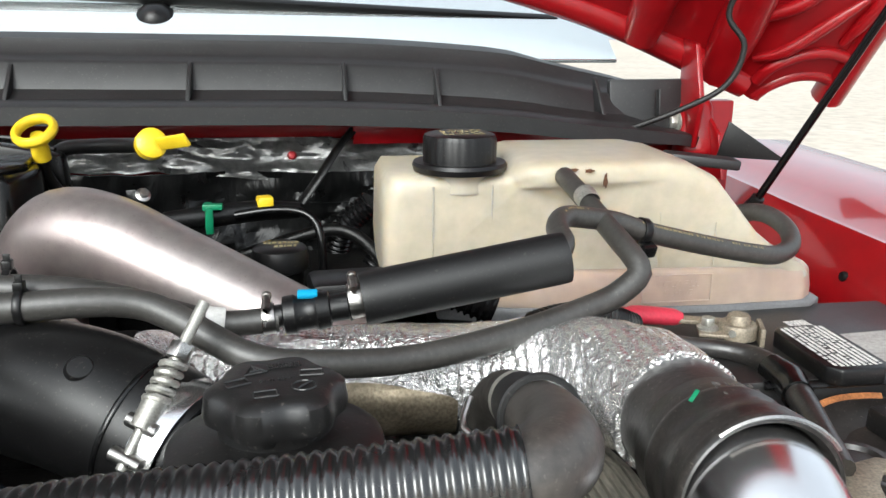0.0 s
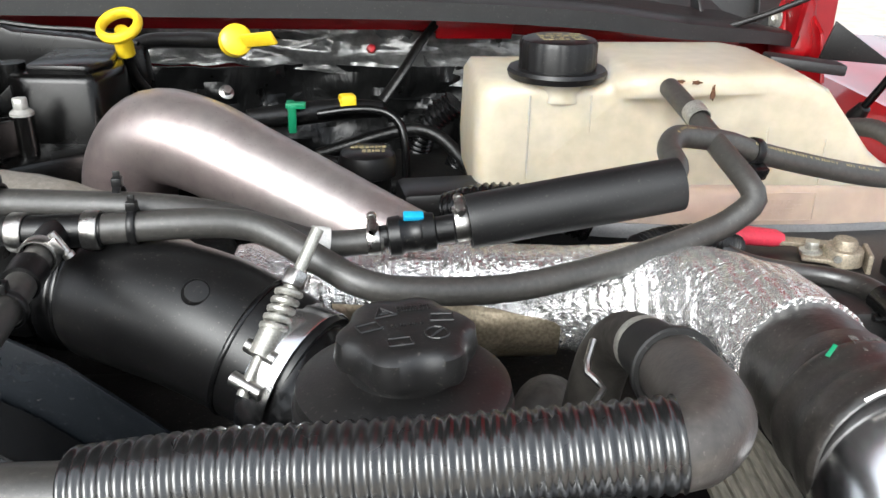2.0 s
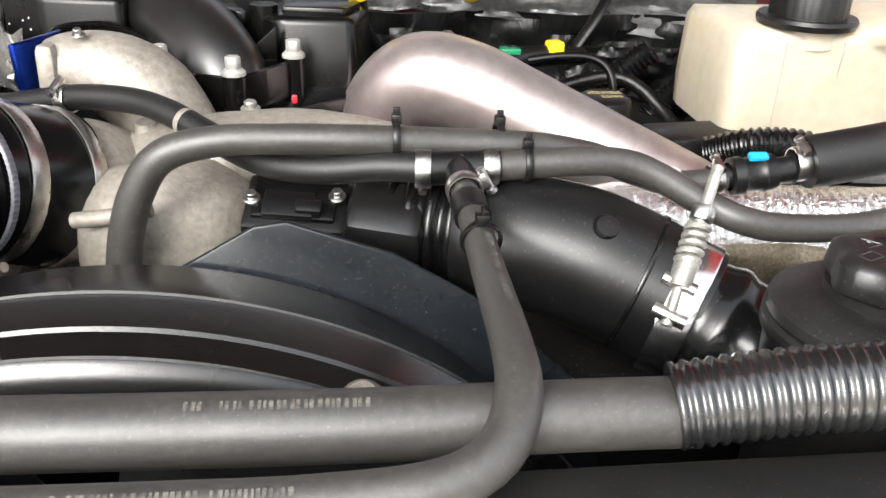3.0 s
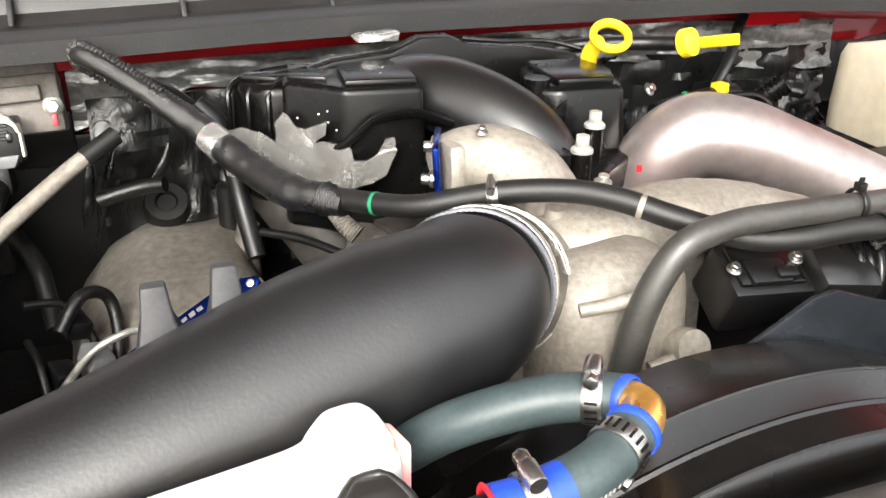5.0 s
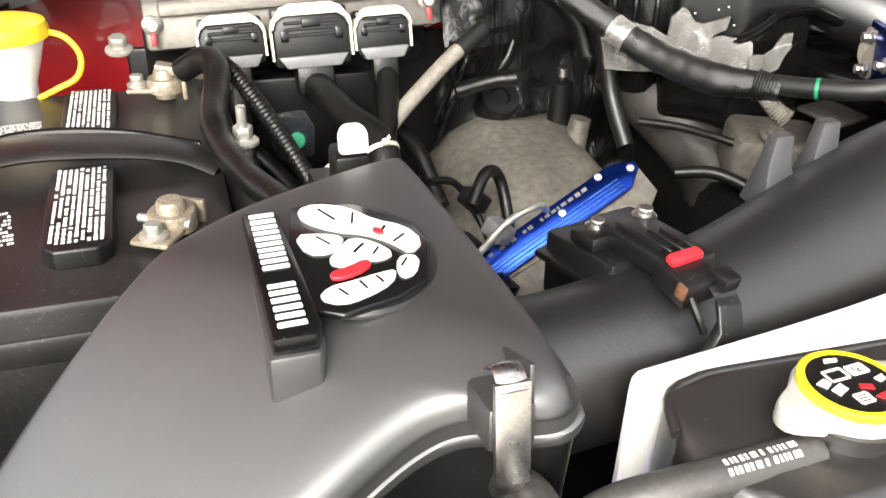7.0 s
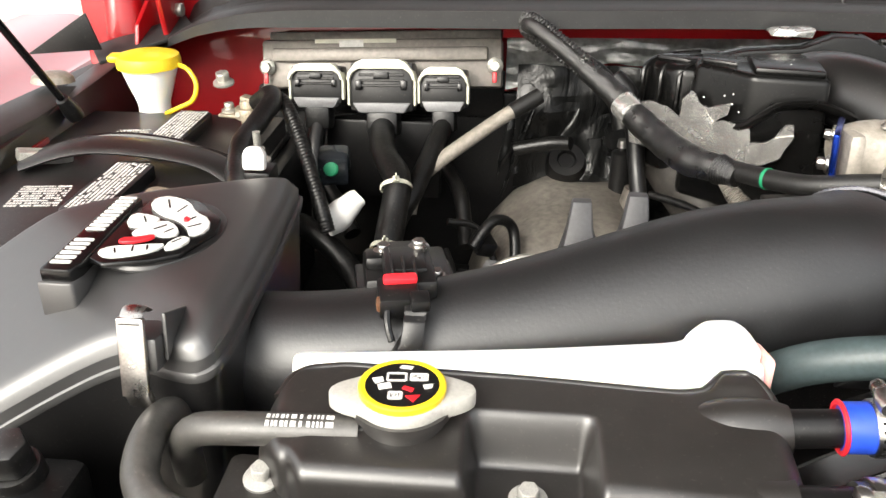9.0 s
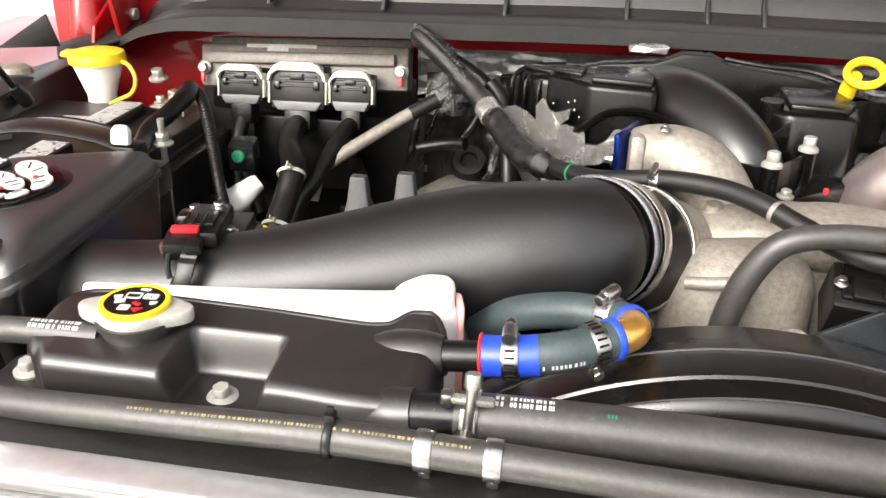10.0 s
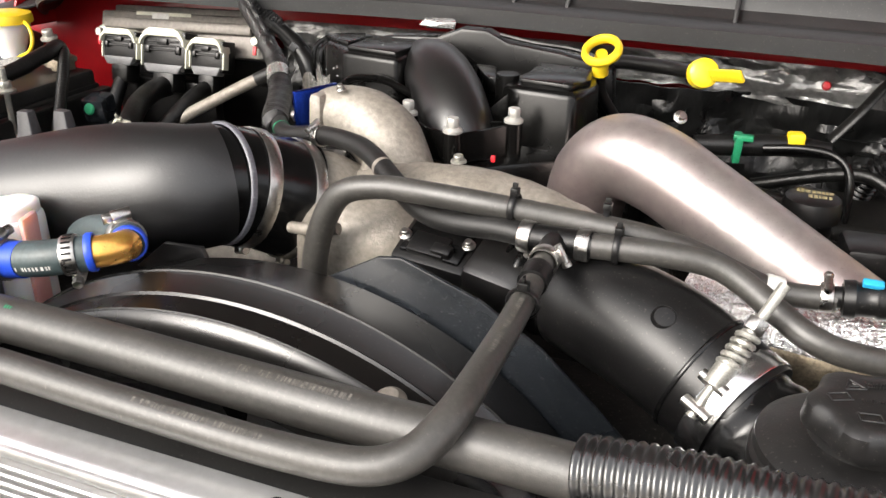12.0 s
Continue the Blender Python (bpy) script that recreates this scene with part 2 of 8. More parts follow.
M["case"] = material("grey_module_casting", (0.22, 0.2, 0.18), 0.45, metal=0.3, vary=0.2, scale=20, bump=0.2, bump_scale=400, color2=(0.16, 0.145, 0.13))
M["belt"] = material("worn_ribbed_belt", (0.27, 0.25, 0.205), 0.7, vary=0.35, scale=60, stretch=(1, 0.15, 1), bump=0.4, color2=(0.15, 0.138, 0.11))
M["concrete"] = material("pale_concrete", (0.56, 0.50, 0.42), 0.85, vary=0.2, scale=0.5, bump=0.05, bump_scale=30, color2=(0.48, 0.42, 0.345))
M["glass"] = material("sky_mirroring_glass", (0.90, 0.96, 0.95), 0.03, metal=0.8, vary=0.0, scale=1, rough_vary=0.01, coat=1.0)
M["braid"] = material("braided_sleeve", (0.004, 0.004, 0.0039), 0.30, vary=0.3, scale=60, speck=0.3, spec=0.8)
add_bump(M["braid"], "voronoi", 1200, 0.5, 0.0009)
M["tape"] = material("cloth_tape", (0.0045, 0.0044, 0.0043), 0.38, vary=0.3, scale=60, bump=0.35, bump_scale=300, speck=0.35, spec=0.35)
M["rust"] = material("rusty_steel", (0.15, 0.065, 0.03), 0.75, metal=0.2, vary=0.4, scale=60, bump=0.4)
M["cappaint"] = material("pale_grey_metal", (0.50, 0.49, 0.45), 0.4, metal=0.3, vary=0.1, scale=60)
M["serrated"] = material("worn_serrated_plastic", (0.13, 0.13, 0.15), 0.35, vary=0.2, scale=60)
M["fin"] = material("radiator_fin", (0.66, 0.66, 0.66), 0.32, metal=0.75, vary=0.12, scale=14, rough_vary=0.06)


# ---- building helpers ----
def V(*a):
    return Vector(a)


def spline(pts, step):
    """A smooth line through the points, with its running length, at even steps."""
    p = [Vector(q) for q in pts]
    p = [p[0] * 2 - p[1]] + p + [p[-1] * 2 - p[-2]]
    fine = []
    for i in range(1, len(p) - 2):
        for k in range(24):
            t = k / 24
            a, b, c, d = p[i - 1:i + 3]
            fine.append((0.5 * (2 * b + (c - a) * t + (2 * a - 5 * b + 4 * c - d) * t * t + (3 * b - a - 3 * c + d) * t ** 3), i - 1 + t))
    fine.append((p[-2], len(p) - 3.0))
    ln = [0.0]
    for (a, _), (b, _) in zip(fine, fine[1:]):
        ln.append(ln[-1] + (b - a).length)
    n = max(2, round(ln[-1] / step))
    out, j = [], 0
    for k in range(n + 1):
        s = ln[-1] * k / n
        while j < len(ln) - 2 and ln[j + 1] < s:
            j += 1
        f = (s - ln[j]) / max(1e-9, ln[j + 1] - ln[j])
        out.append((fine[j][0].lerp(fine[j + 1][0], f), fine[j][1] + f * (fine[j + 1][1] - fine[j][1]), s))
    return out


def frames(pts, step):
    line = spline(pts, step)
    up, res = None, []
    for i, (p, u, s) in enumerate(line):
        d = (line[min(i + 1, len(line) - 1)][0] - line[max(i - 1, 0)][0]).normalized()
        if up is None:
            up = V(0, 0, 1) if abs(d.z) < 0.9 else V(0, 1, 0)
        up = (up - d * up.dot(d)).normalized()
        res.append((p, d, up, d.cross(up), u, s))
    return res


def tube(pts, radius, seg=18, step=0.006, wave=0.0, pitch=0.01, flat=1.0, lump=0.0, inner=False):
    """A round hose or pipe; radius a number or one per point; wave: ring-shaped corrugation; lump: uneven surface."""
    bm = bmesh.new()
    fr = frames(pts, step)
    rs = radius if hasattr(radius, "__len__") else [radius] * len(pts)
    rings = []
    for p, d, up, side, u, s in fr:
        i = min(int(u), len(rs) - 2)
        r = rs[i] + (rs[i + 1] - rs[i]) * (u - i)
        if wave:
            c = math.sin(2 * math.pi * s / pitch)
            r += wave * (abs(c) ** 0.5 * (1 if c > 0 else -1))
        ring = []
        for k in range(seg):
            a = 2 * math.pi * k / seg
            q = p + side * (math.cos(a) * r) + up * (math.sin(a) * r * flat)
            if lump:
                q += (q - p).normalized() * lump * noise.noise(q * 38)
            ring.append(bm.verts.new(q))
        rings.append(ring)
    for a, b in zip(rings, rings[1:]):
        for k in range(seg):
            bm.faces.new((a[k], a[(k + 1) % seg], b[(k + 1) % seg], b[k]))
    bm.faces.new(rings[0][::-1])
    bm.faces.new(rings[-1])
    bmesh.ops.recalc_face_normals(bm, faces=bm.faces)
    return bm


def lathe(profile, m=None, seg=32, a0=0.0, a1=360.0, lobes=0, lobe=0.0):
    """Turns (r, z) pairs round z, then places them by m. lobes: a wavy grip."""
    bm = bmesh.new()
    full = a1 - a0 >= 359.9
    n = seg if full else seg + 1
    cols = []
    for k in range(n):
        a = radians(a0 + (a1 - a0) * k / seg)
        f = 1 + lobe * math.cos(lobes * a) if lobes else 1
        cols.append([bm.verts.new((math.cos(a) * r * f, math.sin(a) * r * f, z)) if r > 1e-6 else None for r, z in profile])
    poles = {i: bm.verts.new((0, 0, z)) for i, (r, z) in enumerate(profile) if r <= 1e-6}
    for k in range(n if full else n - 1):
        a, b = cols[k], cols[(k + 1) % n]
        for i in range(len(profile) - 1):
            q = [a[i] or poles.get(i), b[i] or poles.get(i), b[i + 1] or poles.get(i + 1), a[i + 1] or poles.get(i + 1)]
            q = [v for j, v in enumerate(q) if v not in q[:j]]
            if len(q) > 2:
                bm.faces.new(q)
    bmesh.ops.recalc_face_normals(bm, faces=bm.faces)
    if m is not None:
        bm.transform(m)
    return bm


def bevelled(bm, width, seg=2, angle=30):
    if width:
        es = [e for e in bm.edges if len(e.link_faces) == 2 and e.calc_face_angle(0) > radians(angle)]
        bmesh.ops.bevel(bm, geom=es, offset=width, segments=seg, affect="EDGES", profile=0.5, clamp_overlap=True)
    return bm


def box(size, m=None, bevel=0.002, taper=1.0, seg=2):
    bm = bmesh.new()
    bmesh.ops.create_cube(bm, size=1)
    for v in bm.verts:
        f = taper if v.co.z > 0 else 1
        v.co = V(v.co.x * size[0] * f, v.co.y * size[1] * f, v.co.z * size[2])
    bevelled(bm, bevel, seg)
    if m is not None:
        bm.transform(m)
    return bm


def prism(poly, h, m=None, bevel=0.002, seg=2, top=None):
    """An outline of (x, y) drawn up by h; top: another outline for the upper face."""
    bm = bmesh.new()
    lo = [bm.verts.new((x, y, 0)) for x, y in poly]
    hi = [bm.verts.new((x, y, h)) for x, y in (top or poly)]
    n = len(poly)
    bm.faces.new(lo[::-1])
    bm.faces.new(hi)
    for k in range(n):
        bm.faces.new((lo[k], lo[(k + 1) % n], hi[(k + 1) % n], hi[k]))
    bmesh.ops.recalc_face_normals(bm, faces=bm.faces)
    bevelled(bm, bevel, seg)
    if m is not None:
        bm.transform(m)
    return bm


def loft(sections, bevel=0.0, seg=2, caps=True):
    """Skins closed loops of equal count."""
    bm = bmesh.new()
    rows = [[bm.verts.new(p) for p in s] for s in sections]
    n = len(rows[0])
    for a, b in zip(rows, rows[1:]):
        for k in range(n):
            bm.faces.new((a[k], a[(k + 1) % n], b[(k + 1) % n], b[k]))
    if caps:
        bm.faces.new(rows[0][::-1])
        bm.faces.new(rows[-1])
    bmesh.ops.recalc_face_normals(bm, faces=bm.faces)
    return bevelled(bm, bevel, seg)


def join(*bms):
    out = bms[0]
    for b in bms[1:]:
        me = bpy.data.meshes.new("tmp")
        b.to_mesh(me)
        out.from_mesh(me)
        bpy.data.meshes.remove(me)
        b.free()
    return out


def lumpy(bm, amount, freq):
    for v in bm.verts:
        q = v.co * freq
        v.co += V(noise.noise(q), noise.noise(q + V(7, 3, 1)), noise.noise(q + V(1, 9, 4))) * amount
    return bm


def mesh_of(name, bm, mat, smooth=40):
    me = bpy.data.meshes.new(name)
    bm.to_mesh(me)
    bm.free()
    me.materials.append(M[mat])
    me.polygons.foreach_set("use_smooth", [True] * len(me.polygons))
    me.set_sharp_from_angle(angle=radians(smooth))
    return me


def thing(name, at, label, category, group="", kind=""):
    ob = new(name)
    ob.location = at
    ob.empty_display_size = 0.02
    return tagged(ob, label, category, group, kind)


def part(name, bm, mat, parent, label="", smooth=40):
    ob = new(name, mesh_of(name, bm, mat, smooth))
    ob.parent = parent
    if parent.type == "EMPTY":
        ob.matrix_parent_inverse = Matrix.Translation(-parent.location)
    if label:
        tagged(ob, label)
    return ob


def solo(name, bm, mat, label, category="", group="", kind="", smooth=40):
    return tagged(new(name, mesh_of(name, bm, mat, smooth)), label, category, group, kind)


def toward(at, axis, roll=0.0):
    """The pose at a place whose z points along axis."""
    q = Vector(axis).normalized().to_track_quat("Z", "Y")
    return Matrix.Translation(at) @ q.to_matrix().to_4x4() @ Matrix.Rotation(radians(roll), 4, "Z")


def bolt_bm(at, axis, r=0.006, h=0.005, flange=1.5):
    hexa = [(math.cos(radians(60 * k)) * r, math.sin(radians(60 * k)) * r) for k in range(6)]
    head = prism(hexa, h, Matrix.Translation((0, 0, h * 0.4)), 0.0006, 1)
    fl = lathe([(0, 0), (r * flange, 0), (r * flange, h * 0.25), (r * 1.05, h * 0.5), (0, h * 0.5)], seg=20)
    bm = join(head, fl)
    bm.transform(toward(at, axis))
    return bm


def band_bm(at, axis, r, w, t=0.0009, seg=32):
    return lathe([(r, -w / 2), (r + t, -w / 2), (r + t * 1.4, -w / 2 + 0.0008), (r + t * 1.4, w / 2 - 0.0008), (r + t, w / 2), (r, w / 2), (r, -w / 2)], toward(at, axis), seg)


def hose_clamp(at, axis, r, w=0.009, ear=90, parent=None, label="bright steel hose clamp on a hose", name="hose_clamp", mat="steel"):
    """A pressed or worm clamp round a hose; ear: where its lock stands."""
    t = parent or thing(name, at, label, "clamp", "hose clamps")
    part("band", band_bm(at, axis, r, w), mat, t)
    m = toward(at, axis) @ Matrix.Rotation(radians(ear), 4, "Z") @ Matrix.Translation((r + 0.003, 0, 0))
    part("lock", box((0.005, 0.009, w * 0.75), m, 0.001), mat, t)
    part("screw", lathe([(0, -0.007), (0.0024, -0.007), (0.0024, 0.006), (0.0032, 0.0065), (0.0032, 0.009), (0, 0.009)],
                        m @ Matrix.Translation((0.001, 0, 0)) @ Matrix.Rotation(radians(90), 4, "X"), 12), mat, t)
    return t


def bars_bm(m, rows, cols, w, h, rnd, fill=0.8, thick=0.0003):
    """Lines of small upright strokes standing in for print, w by h in all, on the xy plane of m."""
    bm = bmesh.new()
    for r in range(rows):
        y = h * ((r + 0.5) / rows - 0.5)
        x = -w / 2
        while x < w / 2:
            k = w / cols * rnd.uniform(0.5, 1.3)
            if rnd.random() < fill:
                hh = h / rows * rnd.uniform(0.45, 0.68) / 2
                vs = [bm.verts.new(m @ V(x + a * k * 0.72, y + b * hh, c * thick)) for c in (0, 1) for a, b in ((0, -1), (1, -1), (1, 1), (0, 1))]
                for f in ((0, 1, 2, 3), (4, 5, 6, 7), (0, 1, 5, 4), (1, 2, 6, 5), (2, 3, 7, 6), (3, 0, 4, 7)):
                    bm.faces.new([vs[i] for i in f])
            x += k
    bmesh.ops.recalc_face_normals(bm, faces=bm.faces)
    return bm


def hose_print(pts, r, s0, s1, ang, height, rnd, rows=1):
    """Print of small strokes along a hose, at an angle from its crest towards the viewer."""
    bm = bmesh.new()
    fr = frames(pts, 0.001)
    total = fr[-1][5]
    x = s0
    while x < s1:
        k = rnd.uniform(0.0015, 0.003)
        p, d, up, side, u, s = fr[min(len(fr) - 1, int(x / total * (len(fr) - 1)))]
        z = (V(0, 0, 1) - d * d.z).normalized()
        f = d.cross(z)
        if f.y > 0:
            f = -f
        if rnd.random() < 0.86:
            for row in range(rows):
                vs = []
                for e in (0.0, 0.62):
                    for b in (-0.5, 0.5):
                        a = radians(ang) + (b + (row - (rows - 1) / 2) * 1.5) * height / r
                        vs.append(bm.verts.new(p + d * (k * e) + (z * math.cos(a) + f * math.sin(a)) * (r + 0.0003)))
                bm.faces.new((vs[0], vs[1], vs[3], vs[2]))
        x += k
    return bm


rnd = random.Random(5)

# ---- setting: ground, bay walls, cowl, bonnet ----
CX = -0.335  # the truck's middle


def ground_bm():
    bm = bmesh.new()
    bmesh.ops.create_grid(bm, x_segments=40, y_segments=40, size=60)
    return bm


solo("ground", ground_bm(), "concrete", "pale sunlit concrete yard round the truck", kind="structure")


def mirror_x(bm):
    for v in bm.verts:
        v.co.x = 2 * CX - v.co.x
    bmesh.ops.reverse_faces(bm, faces=bm.faces)
    return bm


def fender_bm():
    """Inner panel, rolled top and outer side of a wing, swept from front to back."""
    secs = []
    for y, dz, dx in ((0.0, -0.06, 0.03), (0.3, -0.03, 0.015), (0.7, -0.004, 0.0), (0.95, 0.0, 0.0), (1.2, 0.006, 0.0), (1.32, 0.008, 0.0)):
        pr = [(0.575, 1.02), (0.588, 1.24), (0.592, 1.275), (0.603, 1.30), (0.612, 1.326), (0.618, 1.34), (0.632, 1.338), (0.66, 1.352), (0.72, 1.365), (0.80, 1.362), (0.87, 1.34),
              (0.905, 1.29), (0.92, 1.20), (0.925, 0.9), (0.90, 0.9), (0.895, 1.2), (0.86, 1.315), (0.70, 1.335), (0.64, 1.31), (0.60, 1.02)]
        secs.append([V(x + dx, y, z + dz * (1 if z > 1.1 else 0)) for x, z in pr])
    return loft(secs)


f_r = thing("fender", (0.75, 0.6, 0.9), "glossy red steel front wing beside the engine bay", "fender", "front wings")
part("panel", fender_bm(), "red_wing", f_r)
f_l = thing("fender", (-1.42, 0.6, 0.9), "glossy red steel front wing beside the engine bay", "fender", "front wings")
part("panel", mirror_x(fender_bm()), "red_wing", f_l)

solo("firewall", box((1.86, 0.02, 0.62), pose(CX, 1.12, 1.145), 0.003), "red", "red painted firewall behind the engine", kind="structure")
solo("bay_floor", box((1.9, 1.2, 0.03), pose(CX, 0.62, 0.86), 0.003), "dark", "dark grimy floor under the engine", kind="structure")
solo("apron_right", box((0.02, 0.86, 0.32), pose(0.562, 0.70, 1.07), 0.003), "black", "black inner apron beside the battery", kind="structure")
solo("apron_left", prism([(0.0, 1.0), (0.0, 1.30), (0.3, 1.345), (0.62, 1.36), (0.80, 1.37), (0.86, 1.34), (0.86, 1.0)], 0.03,
                         Matrix.Translation((-1.225, 0.25, 0)) @ Matrix(((0, 0, 1, 0), (1, 0, 0, 0), (0, 1, 0, 0), (0, 0, 0, 1))), 0.004), "black_dusty",
     "black plastic inner apron beside the battery", kind="structure")
for y, z in ((0.72, 1.30), (0.84, 1.315)):
    solo("trim", box((0.004, 0.07 if y < 0.8 else 0.03, 0.05), pose(-1.194, y, z, 0, 0, 0), 0.001), "red", "red wing metal showing through the apron", kind="structure")

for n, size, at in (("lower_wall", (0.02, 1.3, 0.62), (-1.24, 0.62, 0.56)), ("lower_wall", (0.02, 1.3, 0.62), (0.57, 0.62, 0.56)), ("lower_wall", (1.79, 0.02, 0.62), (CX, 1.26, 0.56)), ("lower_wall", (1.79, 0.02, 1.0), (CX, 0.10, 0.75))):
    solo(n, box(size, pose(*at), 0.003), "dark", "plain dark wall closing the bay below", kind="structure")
for x in (-1.24, 0.57):
    for y in (0.2, 1.15):
        solo("body_mount", box((0.16, 0.20, 0.27), pose(x, y, 0.135), 0.02), "dark", "plain dark block carrying the body on the ground", kind="structure")

# silver mat and black film on the firewall
MAT_TOP = [(-0.715, 1.405), (-0.69, 1.413), (-0.3, 1.419), (0.0, 1.420), (0.13, 1.417), (0.26, 1.410)]
MAT_LOW = [(-0.715, 1.345), (-0.64, 1.350), (-0.60, 1.378), (-0.45, 1.378), (-0.16, 1.376), (-0.08, 1.372), (-0.02, 1.366), (0.06, 1.360), (0.12, 1.352), (0.26, 1.345)]


def along(line, x):
    for (xa, za), (xb, zb) in zip(line, line[1:]):
        if x <= xb:
            return za + (zb - za) * (x - xa) / (xb - xa)
    return line[-1][1]


def mat_bm(nx=220, nz=16):
    bm = bmesh.new()
    g = []
    for j in range(nz + 1):
        row = []
        for i in range(nx + 1):
            x = -0.715 + 0.975 * i / nx
            lo, hi = along(MAT_LOW, x), along(MAT_TOP, x)
            z = lo + (hi - lo) * j / nz + 0.004 * noise.noise(V(x * 30, j * 0.3, 2))
            d = abs(noise.noise(V(x * 13, z * 42, 1))) + 0.35 * abs(noise.noise(V(x * 24, z * 90, 3)))
            row.append(bm.verts.new((x, 1.083 - (0.008 + 0.006 * max(0.0, min(1.0, (x + 0.15) / 0.15))) * d - 0.020 * max(0.0, min(1.0, (x + 0.12) / 0.2)), z)))
        g.append(row)
    for j in range(nz):
        for i in range(nx):
            bm.faces.new((g[j][i], g[j][i + 1], g[j + 1][i + 1], g[j + 1][i]))
    back = bmesh.ops.extrude_face_region(bm, geom=bm.faces[:])
    for v in [e for e in back["geom"] if isinstance(e, bmesh.types.BMVert)]:
        v.co.y += 0.006
    bmesh.ops.recalc_face_normals(bm, faces=bm.faces)
    return bm


solo("insulation_mat", mat_bm(), "mat", "crinkled silver insulation mat along the firewall top", kind="structure")
solo("trim", prism([(-0.72, 1.412), (-0.3, 1.421), (0.1, 1.420), (0.30, 1.408), (0.45, 1.396), (0.45, 1.412), (0.3, 1.434), (0.1, 1.446), (-0.3, 1.449), (-0.72, 1.442)], 0.005,
                   Matrix(((1, 0, 0, 0), (0, 0, -1, 1.062), (0, 1, 0, 0), (0, 0, 0, 1))), 0.0015), "red", "red painted flange under the cowl lip", kind="structure")


def film_bm(x0, x1, z0, z1, y, amount, nx=60, nz=30, seed=0.0):
    bm = bmesh.new()
    g = []
    for j in range(nz + 1):
        row = []
        for i in range(nx + 1):
            x, z = x0 + (x1 - x0) * i / nx, z0 + (z1 - z0) * j / nz
            q = V(x * 9 + seed, z * 11, seed)
            d = noise.noise(q) + 0.6 * abs(noise.noise(q * 2.3)) + 0.35 * abs(noise.noise(q * 5.1))
            row.append(bm.verts.new((x, y - amount * d, z)))
        g.append(row)
    for j in range(nz):
        for i in range(nx):
            bm.faces.new((g[j][i], g[j][i + 1], g[j + 1][i + 1], g[j + 1][i]))
    back = bmesh.ops.extrude_face_region(bm, geom=bm.faces[:])
    for v in [e for e in back["geom"] if isinstance(e, bmesh.types.BMVert)]:
        v.co.y += 0.003
    bmesh.ops.recalc_face_normals(bm, faces=bm.faces)
    return bm


solo("firewall_film", film_bm(-0.70, 0.40, 0.95, 1.378, 1.068, 0.032, 110, 50), "film", "crumpled glossy black film over the firewall", kind="structure")
solo("firewall_film", film_bm(0.03, 0.24, 1.20, 1.345, 1.045, 0.04, 70, 40, 4.0), "film", "crumpled glossy black film bulging off the firewall", kind="structure")

for a in ([(-0.668, 1.035, 1.355), (-0.685, 1.03, 1.32), (-0.70, 1.03, 1.27), (-0.715, 1.03, 1.22)], [(-0.625, 1.035, 1.335), (-0.635, 1.03, 1.31), (-0.655, 1.025, 1.29)], [(-0.70, 1.03, 1.34), (-0.708, 1.025, 1.30), (-0.72, 1.02, 1.25)]):
    solo("film_fold", tube(a, [0.002] + [0.007] * (len(a) - 2) + [0.002], 14, 0.004, flat=0.6, lump=0.004), "film", "glossy fold standing out of the black film", kind="structure")
solo("firewall_pad", box((0.36, 0.012, 0.44), pose(-0.855, 1.098, 1.115), 0.004), "black", "black sound pad on the firewall below the module", kind="structure")

# cowl: a long plastic panel with a sealing lip and upright ribs
LIP = [(-1.17, 1.10, 1.375), (-1.115, 1.03, 1.405), (-1.05, 0.99, 1.432), (-0.96, 0.975, 1.446), (-0.7, 0.968, 1.453), (-0.45, 0.968, 1.459), (-0.16, 0.972, 1.457),
       (0.07, 0.978, 1.454), (0.25, 0.985, 1.444), (0.35, 0.99, 1.432), (0.46, 1.02, 1.420), (0.54, 1.07, 1.405)]


def sweep_cowl(profile):
    secs = []
    for p, u, s in spline(LIP, 0.03):
        e = max(0.0, abs(p.x - CX) - 0.62)
        secs.append([V(p.x, p.y + y, p.z + z * (max(0.72, 1 - 1.4 * e) if p.x > CX else max(0.35, 1 - 3.0 * e))) for y, z in profile])
    return loft(secs)


cowl = thing("cowl_panel", (CX, 1.05, 1.40), "dusty black plastic cowl panel under the windscreen", "cowl panel")
part("seal_lip", sweep_cowl([(0.0, -0.011), (-0.001, 0.008), (0.006, 0.011), (0.034, 0.012), (0.036, 0.004), (0.012, 0.002), (0.008, -0.011)]), "grey_black", cowl)
part("panel", sweep_cowl([(0.028, 0.006), (0.040, 0.010), (0.066, 0.013), (0.080, 0.048), (0.086, 0.052), (0.104, 0.055), (0.110, 0.059), (0.120, 0.074), (0.165, 0.079), (0.20, 0.079), (0.20, 0.07), (0.13, 0.06), (0.04, 0.002)]),
     "grey_black", cowl)
for x in (-0.90, -0.75, -0.597, -0.45, -0.355, -0.290, -0.10, 0.073, 0.181, 0.378):
    part("rib", prism([(0.040, 0.011), (0.070, 0.012), (0.086, 0.050), (0.082, 0.052), (0.074, 0.048)], 0.005,
                      Matrix.Translation((x, 0.972, 1.456 - max(0, x - 0.07) * 0.06)) @ Matrix(((0, 0, 1, 0), (1, 0, 0, 0), (0, 1, 0, 0), (0, 0, 0, 1))), 0.001), "grey_black", cowl)
part("corner_flap", box((0.085, 0.03, 0.012), pose(0.480, 0.955, 1.402, 0, 6, -8), 0.003), "grey_black", cowl)
part("end_wall", box((0.125, 0.012, 0.085), pose(0.472, 1.090, 1.442, -8, 0, 6), 0.004), "grey_black", cowl)
part("end_rib", box((0.004, 0.010, 0.035), pose(0.475, 1.078, 1.455, -8, 0, 6), 0.001), "grey_black", cowl)
